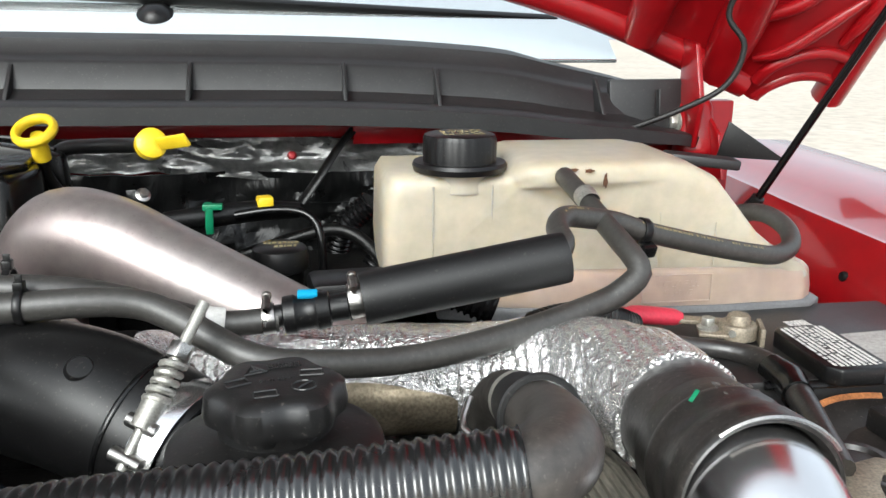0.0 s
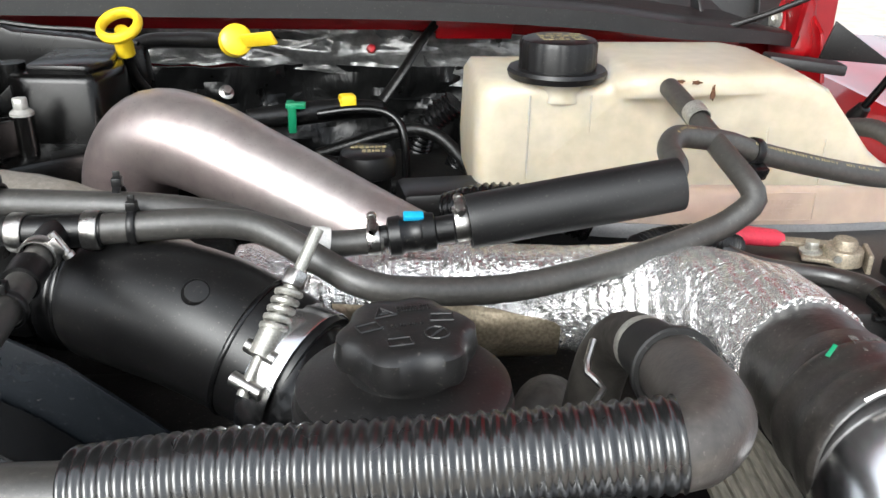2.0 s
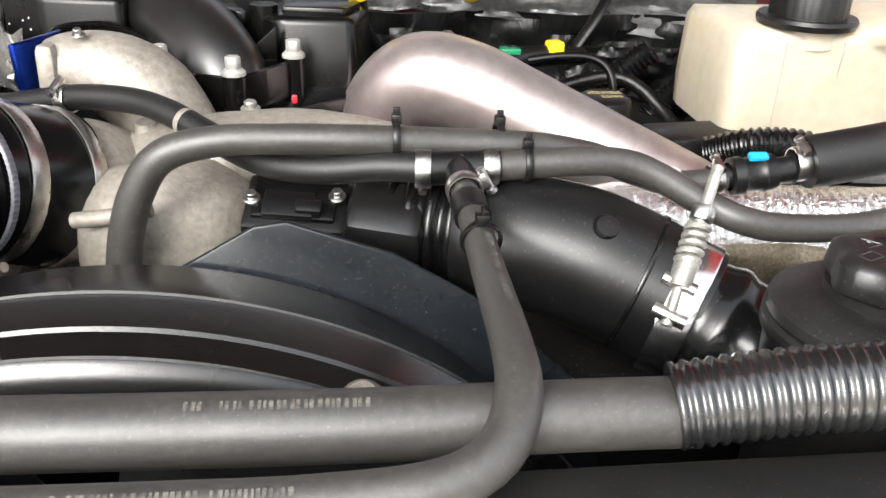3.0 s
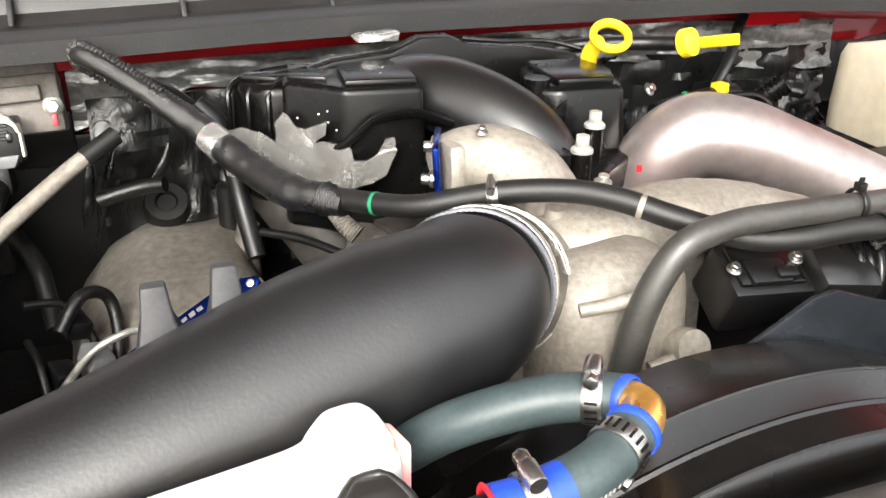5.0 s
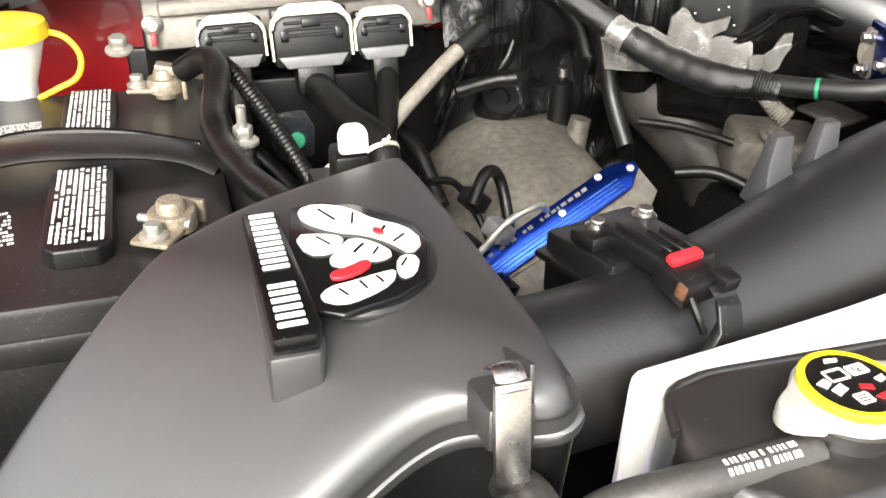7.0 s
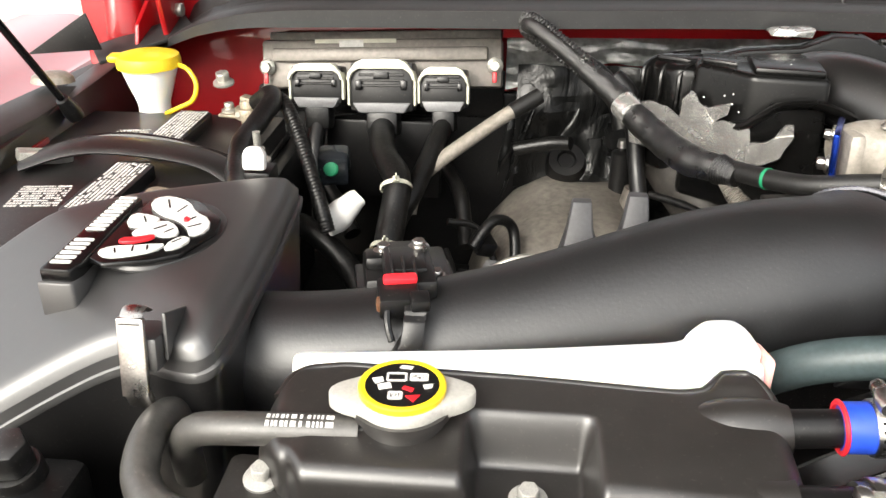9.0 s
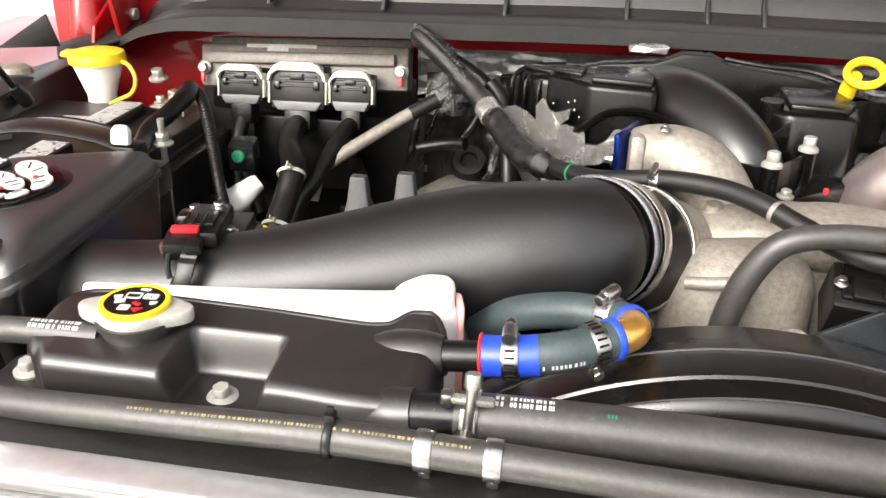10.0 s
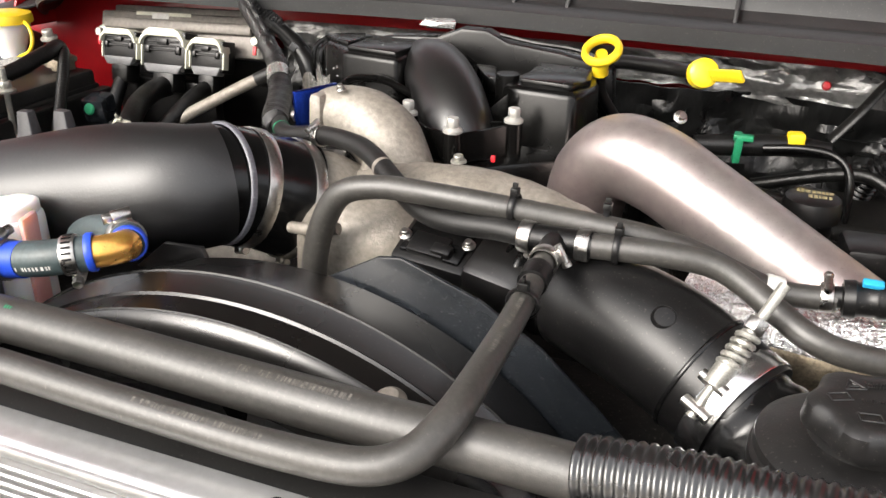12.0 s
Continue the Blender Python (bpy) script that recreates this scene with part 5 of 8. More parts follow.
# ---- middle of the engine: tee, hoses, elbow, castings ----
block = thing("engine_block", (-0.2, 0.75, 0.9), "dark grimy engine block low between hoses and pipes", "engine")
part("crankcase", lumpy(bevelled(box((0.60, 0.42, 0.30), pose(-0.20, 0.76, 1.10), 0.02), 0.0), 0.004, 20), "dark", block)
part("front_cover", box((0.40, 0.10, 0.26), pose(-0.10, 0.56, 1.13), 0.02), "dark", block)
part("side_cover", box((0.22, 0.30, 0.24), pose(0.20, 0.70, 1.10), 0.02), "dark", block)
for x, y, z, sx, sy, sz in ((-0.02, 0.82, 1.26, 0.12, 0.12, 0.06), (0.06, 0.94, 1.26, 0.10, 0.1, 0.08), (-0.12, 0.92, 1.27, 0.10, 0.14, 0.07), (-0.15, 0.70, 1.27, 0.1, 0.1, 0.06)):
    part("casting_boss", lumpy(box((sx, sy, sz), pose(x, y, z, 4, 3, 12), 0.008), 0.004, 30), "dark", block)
for a in ([(-0.17, 0.93, 1.32), (-0.10, 0.90, 1.325), (-0.03, 0.91, 1.31), (0.03, 0.93, 1.29)], [(-0.14, 0.86, 1.30), (-0.06, 0.85, 1.30), (0.05, 0.87, 1.28)], [(-0.05, 0.97, 1.30), (0.06, 0.96, 1.33), (0.11, 0.92, 1.30), (0.12, 0.86, 1.27)]):
    solo("wiring_loom", tube(a, 0.007, 10, 0.004, 0.0006, 0.004), "tape", "black taped wiring loom deep in the bay", "wiring loom", "wiring looms")


def casting(sections, seg=28):
    """A cast shell from rings: centre, half width, half depth and z."""
    return loft([[V(x + rx * math.cos(a) * (1 - 0.14 * math.cos(2 * a) ** 2), y + ry * math.sin(a) * (1 - 0.14 * math.cos(2 * a) ** 2), z) for a in (2 * math.pi * k / seg for k in range(seg))] for x, y, z, rx, ry in sections])


hs = thing("thermostat_housing", (-0.37, 0.60, 1.22), "pale cast aluminium housing below the intake coupler", "housing")
part("body", lumpy(box((0.125, 0.085, 0.17), pose(-0.352, 0.600, 1.286, -4, 0, 6), 0.036, 0.92, 5), 0.004, 26), "cast", hs, smooth=60)
for a, b in (((-0.40, 0.560, 1.352), (-0.352, 0.553, 1.362)), ((-0.345, 0.552, 1.30), (-0.300, 0.556, 1.312))):
    part("cast_rib", tube([a, ((a[0] + b[0]) / 2, (a[1] + b[1]) / 2 - 0.003, (a[2] + b[2]) / 2), b], 0.005, 10), "cast", hs)
part("web", lumpy(box((0.17, 0.05, 0.15), pose(-0.335, 0.645, 1.295, -6), 0.014), 0.004, 30), "cast", hs)
part("throat", tube([(-0.436, 0.618, 1.350), (-0.415, 0.640, 1.338), (-0.385, 0.655, 1.322)], [0.047, 0.050, 0.046], 32), "cast", hs)
part("boss", lathe([(0, 0.012), (0.007, 0.011), (0.009, 0.0), (0.010, -0.02)], toward((-0.372, 0.655, 1.372), (0, -0.1, 1)), 16), "cast", hs)
part("flange", lathe([(0, 0.003), (0.013, 0.003), (0.014, 0), (0.014, -0.02)], toward((-0.315, 0.548, 1.313), (0, -1, 0.5)), 20), "cast", hs)
mf = thing("intake_manifold", (-0.27, 0.65, 1.30), "pale cast aluminium manifold running under the hoses", "manifold")
part("runner", lumpy(tube([(-0.39, 0.655, 1.345), (-0.34, 0.65, 1.356), (-0.28, 0.645, 1.364), (-0.22, 0.638, 1.362), (-0.165, 0.63, 1.35), (-0.13, 0.62, 1.33)], [0.03, 0.034, 0.034, 0.031, 0.027, 0.022], 24, 0.006, flat=0.85), 0.003, 45), "cast", mf, smooth=60)
part("foot", lumpy(box((0.20, 0.05, 0.06), pose(-0.27, 0.672, 1.33, 0, 3, -4), 0.008), 0.002, 40), "cast", mf)
part("bolt", bolt_bm((-0.305, 0.70, 1.377), (0, -0.1, 1), 0.005, 0.005), "steel_dull", mf)
part("tag", box((0.004, 0.004, 0.006), pose(-0.272, 0.70, 1.385), 0.001), "redplastic", mf, "small red tag")
hn = thing("intake_horn", (-0.40, 0.70, 1.33), "pale cast aluminium intake horn with a blue end plate", "intake horn")
part("horn", lumpy(tube([(-0.443, 0.702, 1.405), (-0.425, 0.706, 1.407), (-0.402, 0.706, 1.402), (-0.378, 0.700, 1.388), (-0.362, 0.692, 1.365), (-0.353, 0.683, 1.335)], [0.022, 0.026, 0.032, 0.034, 0.034, 0.034], 32, 0.005), 0.0012, 40), "cast", hn, smooth=60)
part("square_end", box((0.014, 0.048, 0.044), toward((-0.440, 0.700, 1.406), (0, 0.1, 1)), 0.006), "cast", hn)
part("blue_plate", box((0.005, 0.052, 0.050), pose(-0.448, 0.698, 1.406, 0, -4, -22), 0.0015), "blue", hn, "blue anodised plate")
for dy, dz in ((-0.018, 0.0), (0.016, 0.012), (0.014, -0.014)):
    part("bolt", bolt_bm((-0.4515 + 0.40 * dy, 0.699 + dy, 1.406 + dz), (-0.93, 0.37, 0), 0.0042, 0.006), "steel", hn)
part("stud", bolt_bm((-0.418, 0.690, 1.434), (0, -0.4, 1), 0.003, 0.004), "steel", hn)

# black plastic breather cover behind, with a scooped inlet and three bolts
cv = thing("intake_cover", (-0.37, 0.85, 1.30), "black moulded plastic cover with a smooth scooped inlet", "engine cover")
Z0 = 1.30
part("rear_box", prism([(-0.575, 0.925), (-0.565, 0.955), (-0.53, 0.965), (-0.44, 0.955), (-0.43, 0.90), (-0.48, 0.88), (-0.545, 0.885)], 0.115, Matrix.Translation((0, 0, 1.31)), 0.010, 3,
                       [(-0.568, 0.926), (-0.559, 0.948), (-0.53, 0.955), (-0.445, 0.948), (-0.436, 0.905), (-0.482, 0.888), (-0.542, 0.893)]), "cover_black", cv)
part("left_box", prism([(-0.535, 0.865), (-0.53, 0.90), (-0.42, 0.92), (-0.408, 0.86), (-0.414, 0.812), (-0.488, 0.822), (-0.505, 0.842)], 0.135, Matrix.Translation((0, 0, Z0)), 0.006, 3,
                       [(-0.530, 0.869), (-0.526, 0.896), (-0.424, 0.915), (-0.413, 0.862), (-0.418, 0.818), (-0.486, 0.828), (-0.502, 0.847)]), "cover_black", cv)
part("left_lid", prism([(-0.484, 0.832), (-0.422, 0.823), (-0.417, 0.862), (-0.425, 0.895), (-0.478, 0.89)], 0.008, Matrix.Translation((0, 0, 1.4335)), 0.003), "cover_black", cv)
part("step_lid", prism([(-0.525, 0.872), (-0.494, 0.855), (-0.488, 0.89), (-0.52, 0.893)], 0.006, Matrix.Translation((0, 0, 1.4335)), 0.002), "cover_black", cv)
part("rear_lid", prism([(-0.560, 0.922), (-0.53, 0.905), (-0.45, 0.915), (-0.45, 0.942), (-0.53, 0.948)], 0.007, Matrix.Translation((0, 0, 1.423)), 0.003), "cover_black", cv)
for k in range(3):
    x, y = -0.573 + 0.016 * k, 0.918 - 0.013 * k
    part("edge_bead", tube([(x, y + 0.01, 1.32), (x, y - 0.002, 1.34), (x + 0.001, y - 0.002, 1.40), (x + 0.004, y + 0.004, 1.418), (x + 0.022, y + 0.012, 1.427), (x + 0.06, y + 0.02, 1.430)], 0.0028, 8), "cover_black", cv)
part("right_box", prism([(-0.312, 0.815), (-0.29, 0.797), (-0.222, 0.79), (-0.205, 0.84), (-0.215, 0.905), (-0.29, 0.915)], 0.118, Matrix.Translation((0, 0, 1.305)), 0.007, 3, [(-0.308, 0.828), (-0.288, 0.812), (-0.226, 0.806), (-0.211, 0.845), (-0.22, 0.90), (-0.288, 0.905)]), "cover_black", cv)
part("right_lid", prism([(-0.286, 0.822), (-0.232, 0.815), (-0.218, 0.845), (-0.226, 0.892), (-0.284, 0.897)], 0.008, Matrix.Translation((0, 0, 1.4215)), 0.003), "cover_black", cv)
part("inlet", tube([(-0.428, 0.912, 1.392), (-0.412, 0.888, 1.411), (-0.386, 0.850, 1.415), (-0.356, 0.808, 1.404), (-0.334, 0.776, 1.384), (-0.320, 0.756, 1.350)], [0.028, 0.033, 0.0355, 0.0365, 0.036, 0.034], 36, 0.004), "black_satin", cv, "smooth scooped inlet")
part("inlet_face", lathe([(0, 0.0035), (0.020, 0.003), (0.029, 0.001), (0.031, -0.003), (0.031, -0.012)], toward((-0.389, 0.822, 1.409), (-0.62, -0.66, 0.36)) @ Matrix.Diagonal((1.65, 0.74, 1, 1)), 36), "black_gloss", cv, "flat glossy face")
part("back_plate", prism([(-0.55, 1.36), (-0.54, 1.418), (-0.47, 1.436), (-0.415, 1.440), (-0.385, 1.452), (-0.355, 1.452), (-0.33, 1.441), (-0.27, 1.435), (-0.21, 1.424), (-0.205, 1.36)], 0.022, Matrix(((1, 0, 0, 0), (0, 0, -1, 0.945), (0, 1, 0, 0), (0, 0, 0, 1))), 0.005), "cover_black", cv)
part("top_wire", tube([(-0.34, 0.928, 1.448), (-0.30, 0.922, 1.444), (-0.25, 0.92, 1.441), (-0.21, 0.905, 1.432)], 0.0025, 8), "tape", cv)
part("top_web", prism([(-0.36, 0.90), (-0.33, 0.85), (-0.318, 0.85), (-0.335, 0.90)], 0.02, Matrix.Translation((0, 0, 1.40)), 0.003), "cover_black", cv)
part("side_post", lathe([(0, 0.03), (0.012, 0.029), (0.013, 0.0), (0.014, -0.06)], pose(-0.302, 0.835, 1.40), 18), "cover_black", cv)
part("gusset", prism([(-0.055, 0), (0.0, 0.0), (0.0, 0.05)], 0.004, Matrix.Translation((-0.290, 0.800, 1.368)) @ Matrix.Rotation(radians(90), 4, "X"), 0.0008), "cover_black", cv)
part("left_rib", tube([(-0.512, 0.850, 1.366), (-0.500, 0.838, 1.382), (-0.489, 0.818, 1.3905), (-0.4786, 0.808, 1.4018), (-0.4648, 0.808, 1.4114), (-0.4468, 0.808, 1.4144), (-0.4282, 0.808, 1.4144), (-0.4112, 0.808, 1.4086), (-0.3932, 0.808, 1.4013)], 0.007, 10, 0.004, flat=0.6), "cover_black", cv)
part("tray", prism([(-0.42, 0.78), (-0.39, 0.735), (-0.325, 0.695), (-0.27, 0.745), (-0.215, 0.79), (-0.22, 0.86), (-0.42, 0.86)], 0.03, Matrix.Translation((0, 0, 1.335)), 0.004), "cover_black", cv)
for p in ([(-0.377, 0.752, 1.396), (-0.347, 0.728, 1.396), (-0.3175, 0.7165, 1.396), (-0.296, 0.742, 1.396), (-0.275, 0.771, 1.396)], [(-0.36, 0.770, 1.394), (-0.33, 0.760, 1.394), (-0.29, 0.780, 1.394)], [(-0.3175, 0.720, 1.394), (-0.325, 0.76, 1.394)]):
    part("web", join(*[box((0.003, (V(*b) - V(*a)).length + 0.002, 0.030), Matrix.Translation((V(*a) + V(*b)) / 2 - V(0, 0, 0.014)) @ Matrix.Rotation(math.atan2(-(b[0] - a[0]), b[1] - a[1]), 4, "Z"), 0.0008, seg=1) for a, b in zip(p, p[1:])]), "cover_black", cv)
for at in ((-0.377, 0.752), (-0.3175, 0.7165), (-0.275, 0.771)):
    part("bolt_post", lathe([(0, 0.05), (0.0085, 0.05), (0.009, 0.0), (0.0095, -0.02)], pose(at[0], at[1], 1.349), 16), "cover_black", cv)
    solo("cover_bolt", bolt_bm((at[0], at[1], 1.399), (0, 0, 1), 0.0062, 0.010, 1.5), "zinc", "bright zinc bolt on the black engine cover", "bolt", "cover bolts")
for k in range(9):
    x, y = rnd.uniform(-0.53, -0.43), rnd.uniform(0.83, 0.885)
    part("paint_fleck", lathe([(0, 0.0005), (0.0007, 0.0003), (0.0009, 0)], toward((x, y, 1.4415) if x > -0.485 else (x, 0.8635 - (x + 0.535) * 0.75, rnd.uniform(1.38, 1.425)), (0, 0, 1) if x > -0.485 else (-0.5, -0.8, 0.1)), 8), "white", cv, "dried white fleck")
solo("foil_scrap", lumpy(loft([[V(-0.425 + 0.02 * a, 0.948 + 0.012 * b, 1.446 + 0.003 * math.sin(5 * a)) for a, b in ((-1, -1), (0.2, -1.2), (1.3, -0.4), (0.9, 0.8), (-0.2, 0.4), (-1, 0.9))], [V(-0.422 + 0.018 * a, 0.948 + 0.010 * b, 1.456) for a, b in ((-1, -1), (0.2, -1.2), (1.4, -0.6), (0.8, 0.6), (-0.1, 0.2), (-0.9, 0.7))]], 0.001), 0.004, 60), "foil_shield", "crumpled foil scrap behind the engine cover", "foil")

# sensor box and black cold-side elbow with its sprung clamp
sb = thing("pressure_sensor", (-0.27, 0.55, 1.33), "black ribbed sensor box with two screws beside the hoses", "sensor")
part("case", box((0.062, 0.045, 0.042), pose(-0.266, 0.557, 1.348, 24, 3, -6), 0.004), "black", sb)
part("lid", box((0.050, 0.034, 0.005), pose(-0.266, 0.549, 1.3685, 24, 3, -6), 0.002), "black_gloss", sb)
part("fin", tube([(-0.285, 0.540, 1.362), (-0.278, 0.546, 1.368), (-0.262, 0.546, 1.368), (-0.254, 0.538, 1.363)], 0.002, 8), "black", sb)
for x in (-0.292, -0.241):
    part("screw", bolt_bm((x, 0.548, 1.370), (0, -0.4, 1), 0.0035, 0.004), "steel", sb)
part("snout", box((0.052, 0.05, 0.036), pose(-0.212, 0.540, 1.356, 24, 6, -10), 0.008, 0.9), "black_satin", sb)
part("step", box((0.030, 0.020, 0.004), pose(-0.270, 0.541, 1.3685, 24, 3, -6), 0.001), "black", sb)
part("step", box((0.016, 0.010, 0.008), pose(-0.258, 0.5365, 1.3675, 24, 3, -6), 0.002), "black", sb)
el = thing("cold_side_elbow", (-0.10, 0.50, 1.29), "large black plastic charge-air elbow with a moulded dome", "elbow")
part("neck", tube([(-0.215, 0.566, 1.346), (-0.198, 0.560, 1.347), (-0.182, 0.554, 1.348), (-0.158, 0.545, 1.348)], [0.033, 0.035, 0.036, 0.036], 36, 0.0012, 0.0024, 0.0125), "black_gloss", el, "pleated bellows")
part("elbow", tube([(-0.163, 0.547, 1.347), (-0.156, 0.543, 1.347), (-0.127, 0.530, 1.347), (-0.092, 0.514, 1.342), (-0.060, 0.499, 1.331), (-0.032, 0.483, 1.320)], [0.035, 0.0385, 0.0415, 0.0425, 0.0420, 0.040], 40, 0.005), "black", el)
part("dome", lathe([(0, 0.003), (0.0065, 0.0025), (0.0085, 0.0), (0.009, -0.006)], toward((-0.0905, 0.4885, 1.3745), (0.1, -0.62, 0.78)), 24), "black", el)
part("lip", band_bm((-0.064, 0.501, 1.3325), (0.62, -0.30, -0.22), 0.0420, 0.003, 0.001), "black_gloss", el)
part("outlet", tube([(-0.045, 0.489, 1.322), (-0.025, 0.475, 1.313), (0.0, 0.460, 1.302), (0.03, 0.45, 1.285)], [0.039, 0.0412, 0.0405, 0.038], 36, 0.005, 0.0012, 0.022), "black_gloss", el)
tb = thing("t_bolt_clamp", (-0.05, 0.468, 1.33), "bright wide band clamp with a sprung bolt", "clamp")
ax = V(0.68, -0.42, -0.20).normalized()
part("band", band_bm(V(-0.0405, 0.4865, 1.3215), ax, 0.0420, 0.018, 0.001), "polished", tb)
b0, b1 = V(-0.063, 0.450, 1.337), V(-0.025, 0.502, 1.405)
bd = (b1 - b0).normalized()
part("bolt", tube([b0 - bd * 0.004, b1], 0.0034, 12), "steel_dull", tb)
part("nut", prism([(0.007 * math.cos(radians(60 * k)), 0.007 * math.sin(radians(60 * k))) for k in range(6)], 0.009, toward(b0.lerp(b1, 0.63), bd), 0.001), "steel", tb)
coil = [b0.lerp(b1, 0.36 + 0.26 * k / 60) + (toward((0, 0, 0), bd).to_3x3() @ V(math.cos(k * 0.52), math.sin(k * 0.52), 0)) * 0.0058 for k in range(61)]
part("spring", tube(coil, 0.0021, 8, 0.0016), "steel_dull", tb, "dull steel spring")
part("spacer", tube([b0.lerp(b1, 0.20), b0.lerp(b1, 0.37)], 0.0068, 16), "steel_dull", tb)
for f in (0.02, 0.22):
    c = b0.lerp(b1, f)
    part("trunnion", tube([c - ax * 0.0095, c + ax * 0.0095], 0.0042, 12), "steel", tb)
part("bridge", box((0.016, 0.030, 0.003), toward(b0.lerp(b1, 0.14) - V(0, -0.004, 0.006), ax.cross(bd)), 0.001), "polished", tb)

# hoses over the engine
B_PTS = [(-0.376, 0.545, 1.27), (-0.372, 0.543, 1.31), (-0.367, 0.542, 1.345), (-0.357, 0.541, 1.376), (-0.340, 0.540, 1.400), (-0.309, 0.540, 1.409), (-0.271, 0.540, 1.410), (-0.223, 0.540, 1.409), (-0.173, 0.545, 1.405), (-0.12, 0.548, 1.401), (-0.082, 0.555, 1.392), (-0.053, 0.561, 1.379), (-0.023, 0.565, 1.369), (0.012, 0.567, 1.370)]
h = thing("heater_hose", (-0.2, 0.55, 1.39), "grey-black heater hose looping over the manifold", "hose")
part("hose", tube(B_PTS, [0.0108, 0.0108, 0.0105, 0.0102, 0.0098] + [0.0090] * 5 + [0.0085] * 4, 20), "rubber", h)
part("label_sleeve", band_bm((-0.028, 0.5645, 1.3705), (0.03, 0.003, -0.005), 0.0088, 0.012, 0.0008), "label", h, "white paper label")
A_PTS = [(0.2485, 0.7300, 1.4290), (0.249, 0.712, 1.4265), (0.251, 0.668, 1.418), (0.255, 0.620, 1.406), (0.2605, 0.590, 1.395), (0.2615, 0.582, 1.387), (0.250, 0.577, 1.378), (0.229, 0.572, 1.369), (0.163, 0.550, 1.358), (0.092, 0.525, 1.355), (0.028, 0.507, 1.363), (-0.002, 0.507, 1.369), (-0.025, 0.52, 1.377), (-0.048, 0.53, 1.388), (-0.068, 0.534, 1.395), (-0.10, 0.531, 1.398), (-0.158, 0.527, 1.3965)]
h = thing("return_hose", (0.08, 0.55, 1.35), "long smooth rubber return hose curving to the coolant reservoir", "hose")
part("hose", tube(A_PTS, [0.0082] * 5 + [0.0088] * 12, 22), "rubber", h)
part("foil_collar", band_bm((0.2505, 0.672, 1.4217), (0.002, -0.03, -0.009), 0.0084, 0.014, 0.0005), "steel_dull", h, "crimped metal collar")
C_PTS = [(-0.184, 0.525, 1.3965), (-0.214, 0.532, 1.3955), (-0.252, 0.540, 1.391), (-0.283, 0.555, 1.390), (-0.316, 0.583, 1.396), (-0.344, 0.608, 1.403), (-0.371, 0.63, 1.405), (-0.408, 0.65, 1.402), (-0.44, 0.665, 1.395), (-0.47, 0.68, 1.387), (-0.494, 0.707, 1.381), (-0.517, 0.74, 1.376), (-0.535, 0.765, 1.373)]
h = thing("vent_hose", (-0.36, 0.62, 1.38), "black rubber vent hose crossing behind the intake coupler", "hose")
part("hose", tube(C_PTS, 0.0086, 20), "rubber_dark", h)
part("paint_mark", band_bm((-0.335, 0.600, 1.4005), (-0.028, 0.024, 0.006), 0.0087, 0.004, 0.0003), "cast", h, "pale paint mark")
part("paint_mark", band_bm((-0.494, 0.707, 1.381), (-0.024, 0.03, -0.006), 0.0087, 0.003, 0.0003), "green", h, "green paint mark")
hose_clamp((-0.422, 0.656, 1.399), (-0.035, 0.017, -0.006), 0.0088, 0.008, 60)
part("bracket", box((0.010, 0.012, 0.018), pose(-0.452, 0.672, 1.388, 0, 0, 30), 0.002), "rust", h, "rusty bracket")
tee = thing("hose_tee", (-0.166, 0.517, 1.388), "black plastic hose tee held by bright clamps", "hose tee")
part("tee", join(tube([(-0.196, 0.5255, 1.3965), (-0.147, 0.5275, 1.3965)], 0.0098, 18), tube([(-0.1715, 0.5265, 1.3965), (-0.1715, 0.498, 1.396)], 0.0088, 16)), "black", tee)
hose_clamp((-0.1915, 0.5258, 1.3965), (-1, 0.1, 0), 0.0100, 0.009, -120)
hose_clamp((-0.1525, 0.5273, 1.3965), (1, 0, 0), 0.0100, 0.009, -60)
hose_clamp((-0.1715, 0.496, 1.3955), (0, -1, 0), 0.0090, 0.009, 30)
zip_tie((-0.206, 0.5405, 1.4095), (-1, 0.05, 0), 0.0095)
zip_tie((-0.143, 0.553, 1.4035), (1, 0.05, 0), 0.0098)
zip_tie((-0.130, 0.5295, 1.3975), (1, 0, 0), 0.0095)

# braided sleeve arching to the firewall, and the shiny bracket under it
LOOM = [(-0.520, 0.742, 1.374), (-0.543, 0.775, 1.370), (-0.562, 0.815, 1.373), (-0.580, 0.848, 1.381), (-0.602, 0.880, 1.397), (-0.632, 0.906, 1.417), (-0.662, 0.930, 1.436), (-0.682, 0.946, 1.447), (-0.691, 0.957, 1.449), (-0.689, 0.968, 1.444), (-0.676, 0.974, 1.433), (-0.652, 0.972, 1.420)]
lm = thing("braided_loom", (-0.6, 0.85, 1.35), "black braided sleeve arching over hoses with a foil-tape band", "wiring loom")
part("sleeve", tube(LOOM[:6], [0.011, 0.0145, 0.014, 0.0135, 0.0125, 0.011], 28, 0.003, 0.0003, 0.0035), "braid", lm)
part("core", tube(LOOM[3:], 0.0092, 16, 0.004), "braid", lm)
for k in range(12):
    a = radians(30 * k + 15)
    o = V(math.cos(a) * 0.8, math.cos(a) * -0.55 + 0.2 * math.sin(a), math.sin(a))
    part("strand", tube([V(*p) + o * (0.0088 + 0.0012 * min(1, i / 5)) for i, p in enumerate(LOOM[3:])], 0.0032, 8, 0.0011, 0.0010, 0.0046), "braid", lm, "black braided strand")
